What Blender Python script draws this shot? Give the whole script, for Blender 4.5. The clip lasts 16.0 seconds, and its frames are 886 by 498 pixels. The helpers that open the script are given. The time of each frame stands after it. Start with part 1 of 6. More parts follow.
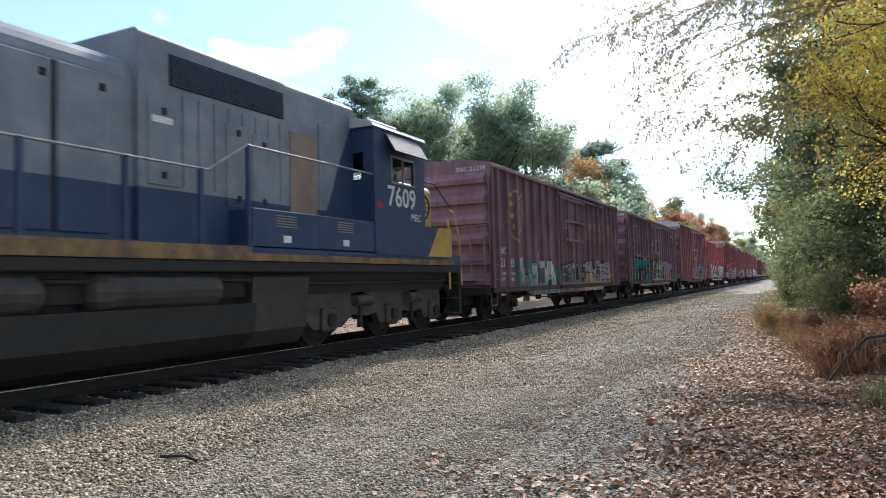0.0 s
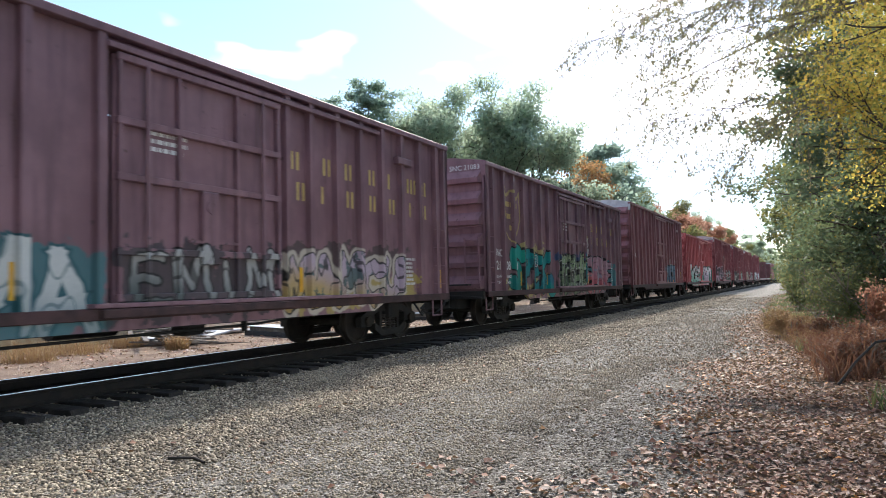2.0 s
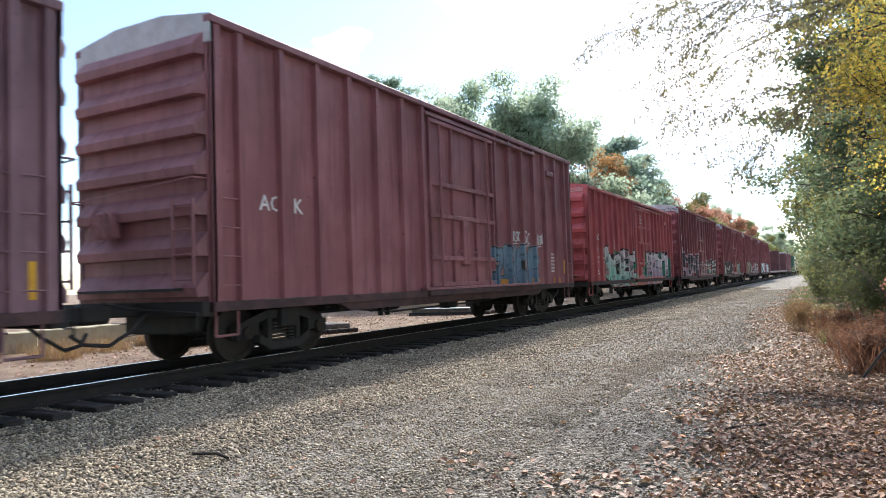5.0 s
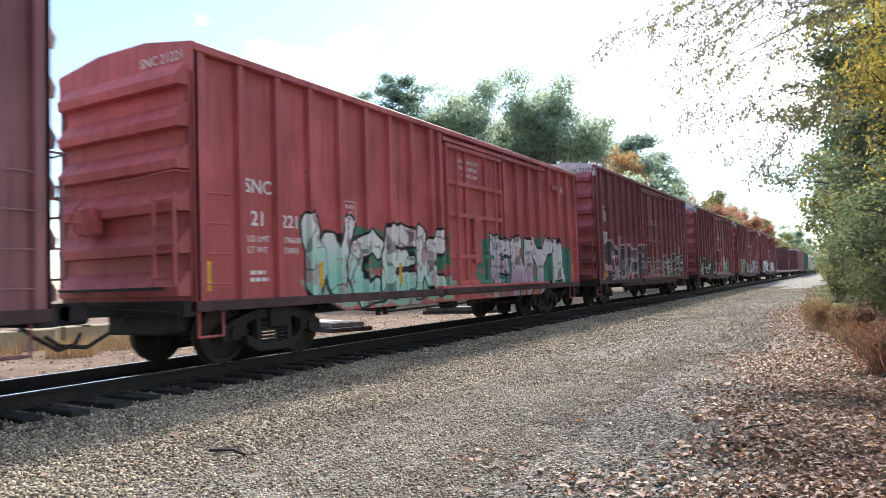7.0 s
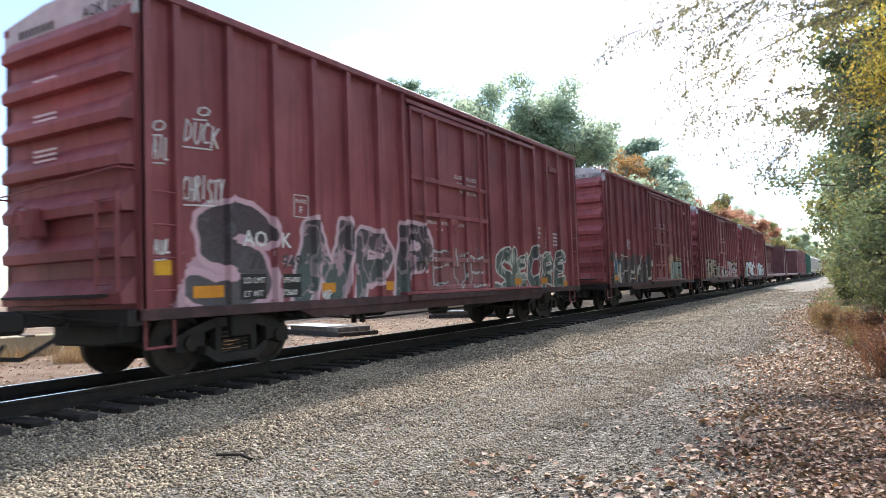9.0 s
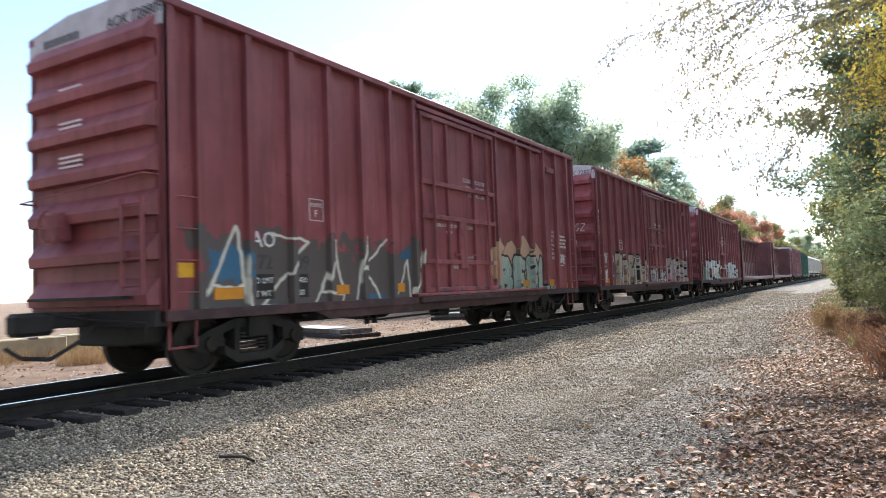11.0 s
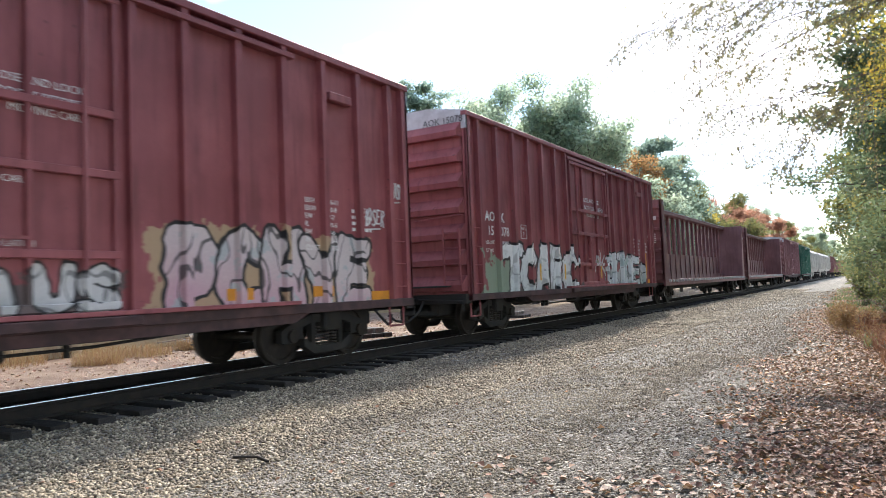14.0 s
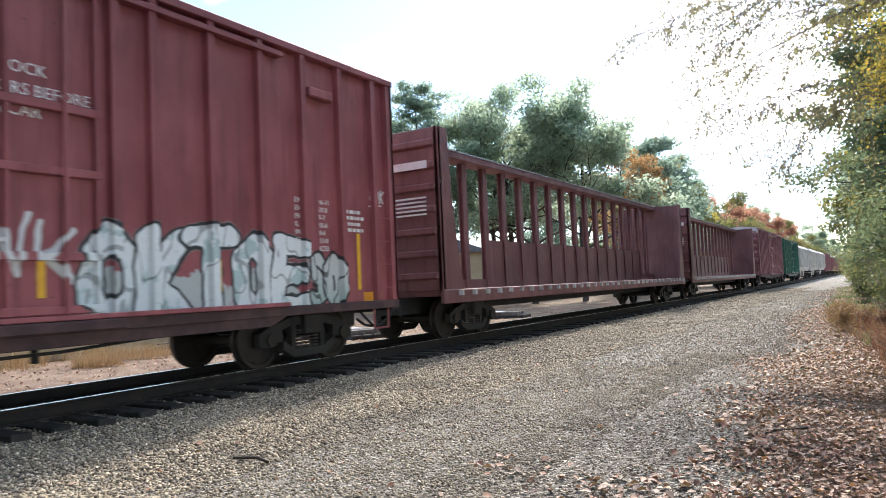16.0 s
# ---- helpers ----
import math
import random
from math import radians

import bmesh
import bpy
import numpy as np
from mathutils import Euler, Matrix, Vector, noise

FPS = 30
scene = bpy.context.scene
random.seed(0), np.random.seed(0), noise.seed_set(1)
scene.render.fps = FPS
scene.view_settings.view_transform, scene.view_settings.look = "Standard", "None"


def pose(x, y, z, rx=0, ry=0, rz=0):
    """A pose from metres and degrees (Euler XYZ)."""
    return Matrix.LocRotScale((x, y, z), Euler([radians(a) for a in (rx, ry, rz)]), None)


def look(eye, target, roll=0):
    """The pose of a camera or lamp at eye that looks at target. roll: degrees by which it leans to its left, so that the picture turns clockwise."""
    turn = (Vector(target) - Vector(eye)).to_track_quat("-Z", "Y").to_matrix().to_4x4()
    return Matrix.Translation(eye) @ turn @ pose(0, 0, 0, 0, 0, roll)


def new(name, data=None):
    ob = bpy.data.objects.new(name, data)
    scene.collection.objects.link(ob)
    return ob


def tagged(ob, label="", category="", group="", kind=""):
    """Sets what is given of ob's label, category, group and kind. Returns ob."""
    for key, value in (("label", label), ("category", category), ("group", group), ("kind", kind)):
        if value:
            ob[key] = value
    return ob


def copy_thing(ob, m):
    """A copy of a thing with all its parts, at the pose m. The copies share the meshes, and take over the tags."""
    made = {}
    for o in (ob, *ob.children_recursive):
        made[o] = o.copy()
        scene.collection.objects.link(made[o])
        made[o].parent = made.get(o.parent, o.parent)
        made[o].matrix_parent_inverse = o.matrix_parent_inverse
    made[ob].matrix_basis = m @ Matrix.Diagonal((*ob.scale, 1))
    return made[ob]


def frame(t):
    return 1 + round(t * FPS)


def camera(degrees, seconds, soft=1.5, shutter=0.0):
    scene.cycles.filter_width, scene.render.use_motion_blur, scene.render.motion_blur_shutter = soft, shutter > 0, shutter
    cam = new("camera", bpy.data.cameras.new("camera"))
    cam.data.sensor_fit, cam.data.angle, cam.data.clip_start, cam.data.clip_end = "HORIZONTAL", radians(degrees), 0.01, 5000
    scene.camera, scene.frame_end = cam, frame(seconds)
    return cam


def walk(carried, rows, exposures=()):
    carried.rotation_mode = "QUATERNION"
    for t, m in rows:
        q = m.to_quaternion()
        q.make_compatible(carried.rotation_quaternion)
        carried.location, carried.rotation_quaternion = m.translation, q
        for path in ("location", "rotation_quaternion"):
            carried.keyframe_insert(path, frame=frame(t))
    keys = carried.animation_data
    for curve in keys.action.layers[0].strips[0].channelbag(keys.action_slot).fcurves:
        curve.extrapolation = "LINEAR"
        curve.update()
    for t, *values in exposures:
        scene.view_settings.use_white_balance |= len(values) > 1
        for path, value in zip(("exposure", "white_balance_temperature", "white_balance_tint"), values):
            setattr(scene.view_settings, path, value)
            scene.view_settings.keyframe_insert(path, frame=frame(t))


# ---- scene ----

# ---------------- camera ----------------
# seconds, eye x y z, heading left of the track, tilt, roll
VIEWS = [
    (0.0, 9.264, 0.033, 1.172, 26.83, 2.75, -1.46),
    (0.5, 9.263, 0.025, 1.173, 26.94, 2.75, -1.29),
    (1.0, 9.263, 0.024, 1.173, 27.17, 2.85, -1.35),
    (1.5, 9.263, 0.019, 1.173, 27.35, 2.91, -1.27),
    (2.0, 9.263, 0.025, 1.173, 27.37, 3.00, -1.35),
    (2.5, 9.263, 0.004, 1.175, 27.41, 3.07, -1.15),
    (3.0, 9.263, 0.016, 1.174, 27.57, 3.08, -1.28),
    (3.5, 9.263, 0.010, 1.175, 27.90, 3.25, -1.39),
    (4.0, 9.263, 0.009, 1.175, 28.09, 3.03, -1.57),
    (6.5, 9.244, 0.012, 1.174, 29.84, 2.43, -1.94),
    (7.0, 9.244, 0.003, 1.172, 29.94, 2.56, -1.80),
    (7.5, 9.248, -0.007, 1.178, 30.19, 2.58, -1.89),
    (8.0, 9.244, 0.000, 1.175, 30.36, 2.72, -1.88),
    (8.5, 9.245, -0.005, 1.175, 30.36, 2.77, -1.86),
    (9.0, 9.244, -0.005, 1.174, 30.37, 2.90, -1.97),
    (11.5, 9.257, -0.015, 1.175, 30.62, 3.07, -2.05),
    (12.0, 9.250, -0.010, 1.177, 30.80, 2.96, -2.05),
    (12.5, 9.248, -0.015, 1.180, 30.97, 3.05, -2.10),
    (13.0, 9.242, -0.007, 1.175, 31.13, 3.09, -2.19),
    (13.5, 9.239, -0.006, 1.177, 31.27, 3.12, -2.21),
    (14.0, 9.242, -0.015, 1.180, 31.46, 3.08, -2.27),
    (14.5, 9.240, -0.014, 1.174, 31.36, 2.80, -2.25),
    (15.0, 9.258, -0.030, 1.176, 31.38, 2.94, -2.50),
    (15.5, 9.261, -0.023, 1.176, 31.38, 3.09, -2.50),
    (16.0, 9.266, -0.026, 1.178, 31.45, 3.11, -2.55),
]


def view(x, y, z, heading, tilt, roll):
    a, e = radians(heading), radians(tilt)
    way = Vector((-math.sin(a) * math.cos(e), math.cos(a) * math.cos(e), math.sin(e)))
    return look((x, y, z), Vector((x, y, z)) + way, roll)


cam = camera(64.67, 16.0, soft=0.62, shutter=0.2)
walk(cam, [(row[0], view(*row[1:])) for row in VIEWS], exposures=[(0.0, 1.13, 6200, 10), (4.0, 1.31, 6240, 10), (7.0, 1.42, 6280, 10), (16.0, 1.50, 6330, 10)])

# the train's way along the track: seconds and the leading end of the second boxcar
TRAVEL = [(0.0, 36.48), (2.5, 12.84), (4.0, -1.36), (7.0, -29.45), (9.0, -48.36), (12.5, -81.66), (14.5, -100.31), (16.0, -114.22)]

# ---------------- world and sun ----------------
SUN_LEFT, SUN_UP = 13.0, 38.0
world = bpy.data.worlds.new("sky")
scene.world = world
world.use_nodes = True
wn, wl = world.node_tree.nodes, world.node_tree.links
wn.clear()
w_out, w_bg, w_sky = wn.new("ShaderNodeOutputWorld"), wn.new("ShaderNodeBackground"), wn.new("ShaderNodeTexSky")
w_sky.sky_type, w_sky.sun_disc = "NISHITA", False
w_sky.sun_elevation, w_sky.sun_rotation = radians(SUN_UP), radians(-SUN_LEFT)
w_sky.air_density, w_sky.dust_density, w_sky.ozone_density = 1.0, 0.2, 2.5
w_tc, w_map, w_noise, w_ramp, w_mix = (wn.new("ShaderNode" + k) for k in ("TexCoord", "Mapping", "TexNoise", "ValToRGB", "MixRGB"))
w_map.inputs["Scale"].default_value = (1.0, 1.0, 2.2)
w_noise.inputs["Scale"].default_value, w_noise.inputs["Detail"].default_value = 1.6, 5.0
w_ramp.color_ramp.elements[0].color = (0.010, 0.010, 0.010, 1)
w_ramp.color_ramp.elements[0].position, w_ramp.color_ramp.elements[1].position = 0.57, 0.85
w_mix.inputs[2].default_value = (40.0, 40.4, 41.0, 1)
wl.new(w_tc.outputs["Generated"], w_map.inputs[0])
wl.new(w_map.outputs[0], w_noise.inputs["Vector"])
wl.new(w_noise.outputs[0], w_ramp.inputs[0])
# hazy glow round the hidden sun, thinning with the angle from it
w_dot, w_rng, w_max = wn.new("ShaderNodeVectorMath"), wn.new("ShaderNodeMapRange"), wn.new("ShaderNodeMath")
w_dot.operation, w_max.operation, w_rng.interpolation_type = "DOT_PRODUCT", "MAXIMUM", "SMOOTHSTEP"
w_dot.inputs[1].default_value = (-math.sin(radians(SUN_LEFT)) * math.cos(radians(SUN_UP)), math.cos(radians(SUN_LEFT)) * math.cos(radians(SUN_UP)), math.sin(radians(SUN_UP)))
w_rng.inputs["From Min"].default_value, w_rng.inputs["From Max"].default_value = 0.930, 0.985
wl.new(w_tc.outputs["Generated"], w_dot.inputs[0])
wl.new(w_dot.outputs["Value"], w_rng.inputs[0])
wl.new(w_ramp.outputs[0], w_max.inputs[0])
wl.new(w_rng.outputs[0], w_max.inputs[1])
wl.new(w_max.outputs[0], w_mix.inputs[0])
wl.new(w_sky.outputs[0], w_mix.inputs[1])
wl.new(w_mix.outputs[0], w_bg.inputs[0])
wl.new(w_bg.outputs[0], w_out.inputs[0])
w_bg.inputs[1].default_value = 0.105
sun = new("sun", bpy.data.lights.new("sun", "SUN"))
sun.data.energy, sun.data.angle, sun.data.color = 2.4, radians(4.0), (1.0, 0.90, 0.76)
a, e = radians(SUN_LEFT), radians(SUN_UP)
to_sun = Vector((-math.sin(a) * math.cos(e), math.cos(a) * math.cos(e), math.sin(e)))
sun.matrix_world = look(to_sun * 80, (0, 0, 0))

# ---------------- materials ----------------


class Nodes:
    """A node material with short ways to add nodes."""

    def __init__(self, name):
        self.mat = bpy.data.materials.new(name)
        self.mat.use_nodes = True
        self.tree = self.mat.node_tree
        self.tree.nodes.clear()
        self.out = self.add("OutputMaterial")
        self.bsdf = self.add("BsdfPrincipled")
        self.link(self.bsdf.outputs[0], self.out.inputs[0])

    def add(self, kind):
        return self.tree.nodes.new("ShaderNode" + kind)

    def link(self, a, b):
        self.tree.links.new(a, b)

    def put(self, socket, v):
        if isinstance(v, bpy.types.NodeSocket):
            self.link(v, socket)
        elif isinstance(v, (tuple, list)) and len(v) == 3 and socket.type == "RGBA":
            socket.default_value = (*v, 1)
        else:
            socket.default_value = v

    def math(self, op, a, b=0.0, clamp=False):
        n = self.add("Math")
        n.operation, n.use_clamp = op, clamp
        self.put(n.inputs[0], a)
        self.put(n.inputs[1], b)
        return n.outputs[0]

    def vec(self, op, a, b=None, scale=None):
        n = self.add("VectorMath")
        n.operation = op
        self.put(n.inputs[0], a)
        if b is not None:
            self.put(n.inputs[1], b)
        if scale is not None:
            self.put(n.inputs["Scale"], scale)
        return n.outputs["Value"] if op in ("DOT_PRODUCT", "LENGTH") else n.outputs[0]

    def mix(self, fac, a, b, blend="MIX"):
        n = self.add("MixRGB")
        n.blend_type = blend
        for s, v in zip(n.inputs, (fac, a, b)):
            self.put(s, v)
        return n.outputs[0]

    def step(self, v, lo, hi):
        n = self.add("MapRange")
        n.interpolation_type = "SMOOTHSTEP"
        for s, x in zip(n.inputs[:3], (v, lo, hi)):
            self.put(s, x)
        return n.outputs[0]

    def place(self, scale=(1, 1, 1), kind="Object"):
        tc, mp = self.add("TexCoord"), self.add("Mapping")
        self.link(tc.outputs[kind], mp.inputs[0])
        mp.inputs["Scale"].default_value = scale
        return mp.outputs[0]

    def noise(self, scale, detail=4.0, where=None, rough=0.6, color=False):
        n = self.add("TexNoise")
        n.inputs["Scale"].default_value, n.inputs["Detail"].default_value, n.inputs["Roughness"].default_value = scale, detail, rough
        self.link(where if where is not None else self.place(), n.inputs["Vector"])
        return n.outputs[1 if color else 0]

    def ramp(self, fac, stops):
        n = self.add("ValToRGB")
        el = n.color_ramp.elements
        while len(el) < len(stops):
            el.new(0.5)
        for q, (pos, c) in zip(el, stops):
            q.position, q.color = pos, (*c, 1)
        self.put(n.inputs[0], fac)
        return n.outputs[0]

    def finish(self, color, rough=0.7, metal=0.0, bump=None, strength=0.3, distance=0.02):
        self.put(self.bsdf.inputs["Base Color"], color)
        self.put(self.bsdf.inputs["Roughness"], rough)
        self.put(self.bsdf.inputs["Metallic"], metal)
        if bump is not None:
            b = self.add("Bump")
            b.inputs["Strength"].default_value, b.inputs["Distance"].default_value = strength, distance
            self.link(bump, b.inputs["Height"])
            self.link(b.outputs[0], self.bsdf.inputs["Normal"])
        return self.mat


def worn(name, a, b, scale=3.0, rough=0.7, metal=0.0, bump=0.25, fine=40.0, distance=0.01):
    """Two colours mixed in patches, with a fine grain and relief."""
    n = Nodes(name)
    big, small = n.noise(scale, 5), n.noise(fine, 4)
    c = n.mix(n.step(big, 0.35, 0.68), a, b)
    c = n.mix(n.math("MULTIPLY", small, 0.45), c, tuple(v * 0.45 for v in a))
    r = n.math("ADD", n.math("MULTIPLY", big, 0.25), rough - 0.12)
    return n.finish(c, r, metal, small, bump, distance)


# strokes of painted letter shapes in a unit box
STROKES = {
    "S": [(.85, .84, .58, 1), (.58, 1, .22, .86), (.22, .86, .28, .62), (.28, .62, .72, .42), (.72, .42, .82, .18), (.82, .18, .5, 0), (.5, 0, .12, .12)],
    "P": [(.2, -.02, .22, 1), (.22, 1, .62, .98), (.62, .98, .82, .76), (.82, .76, .62, .52), (.62, .52, .3, .46)],
    "E": [(.15, .05, .2, .95), (.2, .95, .85, .9), (.18, .5, .7, .52), (.15, .05, .85, .1)],
    "K": [(.15, 0, .2, 1), (.85, .95, .2, .45), (.25, .5, .9, .02)],
    "N": [(.12, 0, .2, 1), (.2, 1, .75, .05), (.75, .05, .85, 1)],
    "W": [(.05, 1, .25, .05), (.25, .05, .5, .75), (.5, .75, .75, .05), (.75, .05, .95, 1)],
    "A": [(.1, 0, .45, 1), (.45, 1, .9, .02), (.25, .35, .75, .35)],
    "U": [(.15, 1, .18, .28), (.18, .28, .45, .03), (.45, .03, .78, .25), (.78, .25, .85, 1)],
    "R": [(.2, 0, .22, 1), (.22, 1, .62, .98), (.62, .98, .80, .76), (.80, .76, .3, .48), (.42, .46, .85, -.04)],
    "C": [(.85, .84, .58, 1), (.58, 1, .25, .8), (.25, .8, .15, .42), (.15, .42, .4, .05), (.4, .05, .85, .14)],
    "O": [(.5, 1, .2, .76), (.2, .76, .2, .26), (.2, .26, .5, 0), (.5, 0, .8, .26), (.8, .26, .8, .76), (.8, .76, .5, 1)],
    "H": [(.15, 0, .2, 1), (.8, 0, .85, 1), (.2, .5, .8, .48)],
    "T": [(.05, .92, .95, .98), (.5, .95, .5, 0)],
    "I": [(.5, 0, .45, 1)],
    "M": [(.1, 0, .18, 1), (.18, 1, .5, .35), (.5, .35, .82, 1), (.82, 1, .92, 0)],
    "D": [(.15, 0, .2, 1), (.2, 1, .8, .7), (.8, .7, .75, .25), (.75, .25, .15, 0)],
    "J": [(.3, 1, .9, 1), (.65, 1, .6, .15), (.6, .15, .15, .1)],
    "L": [(.2, 1, .2, .05), (.2, .05, .85, .1)],
    "G": [(.85, .9, .3, .9), (.3, .9, .15, .35), (.15, .35, .55, .05), (.55, .05, .85, .4), (.85, .4, .55, .4)],
    "Y": [(.1, 1, .5, .5), (.9, 1, .5, .5), (.5, .5, .45, -.1)],
    "B": [(.2, 0, .2, 1), (.2, 1, .62, .97), (.62, .97, .76, .76), (.76, .76, .35, .53), (.35, .53, .74, .42), (.74, .42, .80, .16), (.80, .16, .2, 0)],
    "F": [(.2, 0, .2, 1), (.2, .95, .9, .9), (.2, .5, .75, .5)],
    "Z": [(.1, .95, .85, .9), (.85, .9, .15, .08), (.15, .08, .9, .05)],
}


def cloud(y0, y1, z0, z1, col, rag=.30, alpha=.9, dots=None):
    """A sprayed patch with a ragged rim, for the paint of a car's side."""
    return dict(kind="cloud", y0=y0, y1=y1, z0=z0, z1=z1, col=col, rag=rag, alpha=alpha, dots=dots)


def piece(text, y0, y1, z0, z1, w, fill, fill2, outline, halo=None, hw=0.0, ow=.05, spot=None, block=False, lean=0.0, accent=0.0, wave=.10):
    """A sprayed word: fat letters of stroke half width w, a rim ow wide and a halo hw wide.
    block: chiselled strokes with square ends; accent: how much of the fill carries thin rim-coloured lines."""
    return dict(kind="piece", text=text, y0=y0, y1=y1, z0=z0, z1=z1, w=w, fill=fill, fill2=fill2, outline=outline, halo=halo, hw=hw, ow=ow, spot=spot, block=block, lean=lean, accent=accent, wave=wave)


def car_paint(name, base, pieces=(), shield=None, fade=0.5):
    """Weathered car-body paint in the car's own space, with what is sprayed on its camera side."""
    n = Nodes(name)
    tc = n.add("TexCoord")
    where = tc.outputs["Object"]
    big = n.noise(0.9, 5, where)
    streak = n.noise(1.0, 5, n.vec("MULTIPLY", where, (6.0, 6.0, 0.5)))
    thread = n.noise(1.0, 4, n.vec("MULTIPLY", where, (22.0, 22.0, 0.9)))
    fine = n.noise(28.0, 4, where)
    dark, pale = tuple(v * 0.58 for v in base), tuple(min(1, v * 1.35 + 0.012) for v in base)
    c = n.mix(n.step(big, 0.35, 0.7), base, pale)
    c = n.mix(n.math("MULTIPLY", n.step(streak, 0.45, 0.75), 0.65), c, dark)
    c = n.mix(n.math("MULTIPLY", n.step(thread, 0.60, 0.74), 0.30), c, tuple(v * 0.5 for v in base))
    rust = n.step(n.math("ADD", n.math("MULTIPLY", fine, 0.5), n.math("MULTIPLY", streak, 0.6)), 0.66, 0.8)
    c = n.mix(n.math("MULTIPLY", rust, fade), c, (0.085, 0.042, 0.026))
    # chips and scabs of rust
    chip = n.step(n.math("ADD", n.noise(9.0, 5, where), n.math("MULTIPLY", big, 0.25)), 0.80, 0.85)
    c = n.mix(n.math("MULTIPLY", chip, min(1.0, fade + .3)), c, (0.05, 0.026, 0.02))
    if pieces or shield:
        med = n.noise(2.6, 3, where)
        warp = n.vec("SCALE", n.vec("SUBTRACT", n.noise(1.7, 2, where, color=True), (0.5, 0.5, 0.5)), scale=0.30)
        p = n.vec("MULTIPLY", n.vec("ADD", where, warp), (0, 1, 1))
        side = n.step(n.vec("DOT_PRODUCT", where, (1, 0, 0)), 1.30, 1.34)
        thin = n.math("ADD", n.math("MULTIPLY", fine, 0.3), 0.74)
        edge = n.math("MULTIPLY", n.math("SUBTRACT", med, 0.5), 2.0)
        line = n.math("ABSOLUTE", n.math("SUBTRACT", n.noise(1.5, 1, n.vec("MULTIPLY", where, (0, 1.6, 0.9))), 0.5))
        accents = n.step(line, 0.022, 0.012)
    for g in pieces:
        if g["kind"] == "cloud":
            mid = (0, (g["y0"] + g["y1"]) / 2, (g["z0"] + g["z1"]) / 2)
            half = (0, (g["y1"] - g["y0"]) / 2, (g["z1"] - g["z0"]) / 2)
            q = n.add("SeparateXYZ")
            n.link(n.vec("SUBTRACT", n.vec("ABSOLUTE", n.vec("SUBTRACT", p, mid)), half), q.inputs[0])
            d = n.math("ADD", n.math("MAXIMUM", q.outputs[1], q.outputs[2]), n.math("MULTIPLY", edge, g["rag"] * 2.6))
            col = g["col"]
            if g["dots"]:
                vor = n.add("TexVoronoi")
                vor.inputs["Scale"].default_value = 4.5
                n.link(p, vor.inputs["Vector"])
                col = n.mix(n.step(vor.outputs["Distance"], 0.34, 0.28), col, g["dots"])
            c = n.mix(n.math("MULTIPLY", n.math("MULTIPLY", n.math("MULTIPLY", n.step(d, 0.03, -0.03), side), thin), g["alpha"] * 1.1), c, col)
            continue
        text, y0, y1, z0, z1, w, ow = (g[key] for key in ("text", "y0", "y1", "z0", "z1", "w", "ow"))
        wide, high = (y1 - y0) / len(text), z1 - z0
        shapes = []
        for i, ch in enumerate(text):
            lift, d = g["wave"] * math.sin(i * 2.3 + y0) * high, None
            for (u0, v0, u1, v1) in STROKES[ch]:
                a3 = Vector((0, y0 + (i + u0) * wide + g["lean"] * v0, z0 + lift + v0 * high))
                b3 = Vector((0, y0 + (i + u1) * wide + g["lean"] * v1, z0 + lift + v1 * high))
                ba = b3 - a3
                if g["block"]:
                    l, e = ba.length, ba.normalized()
                    pa = n.vec("SUBTRACT", p, tuple((a3 + b3) / 2))
                    along = n.math("SUBTRACT", n.math("ABSOLUTE", n.vec("DOT_PRODUCT", pa, tuple(e))), l / 2)
                    seg = n.math("MAXIMUM", along, n.math("ABSOLUTE", n.vec("DOT_PRODUCT", pa, (0, -e.z, e.y))))
                else:
                    pa = n.vec("SUBTRACT", p, tuple(a3))
                    h = n.math("MAXIMUM", n.math("MINIMUM", n.vec("DOT_PRODUCT", pa, tuple(ba / ba.length_squared)), 1.0), 0.0)
                    seg = n.vec("LENGTH", n.vec("SUBTRACT", pa, n.vec("SCALE", tuple(ba), scale=h)))
                d = seg if d is None else n.math("MINIMUM", d, seg)
            shapes.append(d)
        if g["halo"]:
            d = shapes[0]
            for other in shapes[1:]:
                d = n.math("MINIMUM", d, other)
            rag = n.math("ADD", d, n.math("MULTIPLY", edge, g["hw"] * 0.7))
            c = n.mix(n.math("MULTIPLY", n.math("MULTIPLY", n.step(rag, w + g["hw"], w + g["hw"] - 0.04), side), 0.9), c, g["halo"])
        shade = n.step(n.math("ADD", n.vec("DOT_PRODUCT", p, (0, 0.15, 1.0)), n.math("MULTIPLY", big, 0.9)), z0 + 0.15 * (y0 + y1) / 2 + 0.40, z0 + 0.15 * (y0 + y1) / 2 + 0.40 + high)
        body = n.mix(shade, g["fill"], g["fill2"])
        if g["spot"]:
            body = n.mix(n.math("MULTIPLY", n.step(med, 0.56, 0.60), 0.85), body, g["spot"])
        if g["accent"]:
            body = n.mix(n.math("MULTIPLY", accents, g["accent"]), body, g["outline"])
        # letter over letter, each with its own sprayed rim
        for d in shapes:
            c = n.mix(n.math("MULTIPLY", n.step(d, w + ow + 0.012, w + ow - 0.012), side), c, g["outline"])
            c = n.mix(n.math("MULTIPLY", n.math("MULTIPLY", n.step(d, w + 0.010, w - 0.010), side), thin), c, body)
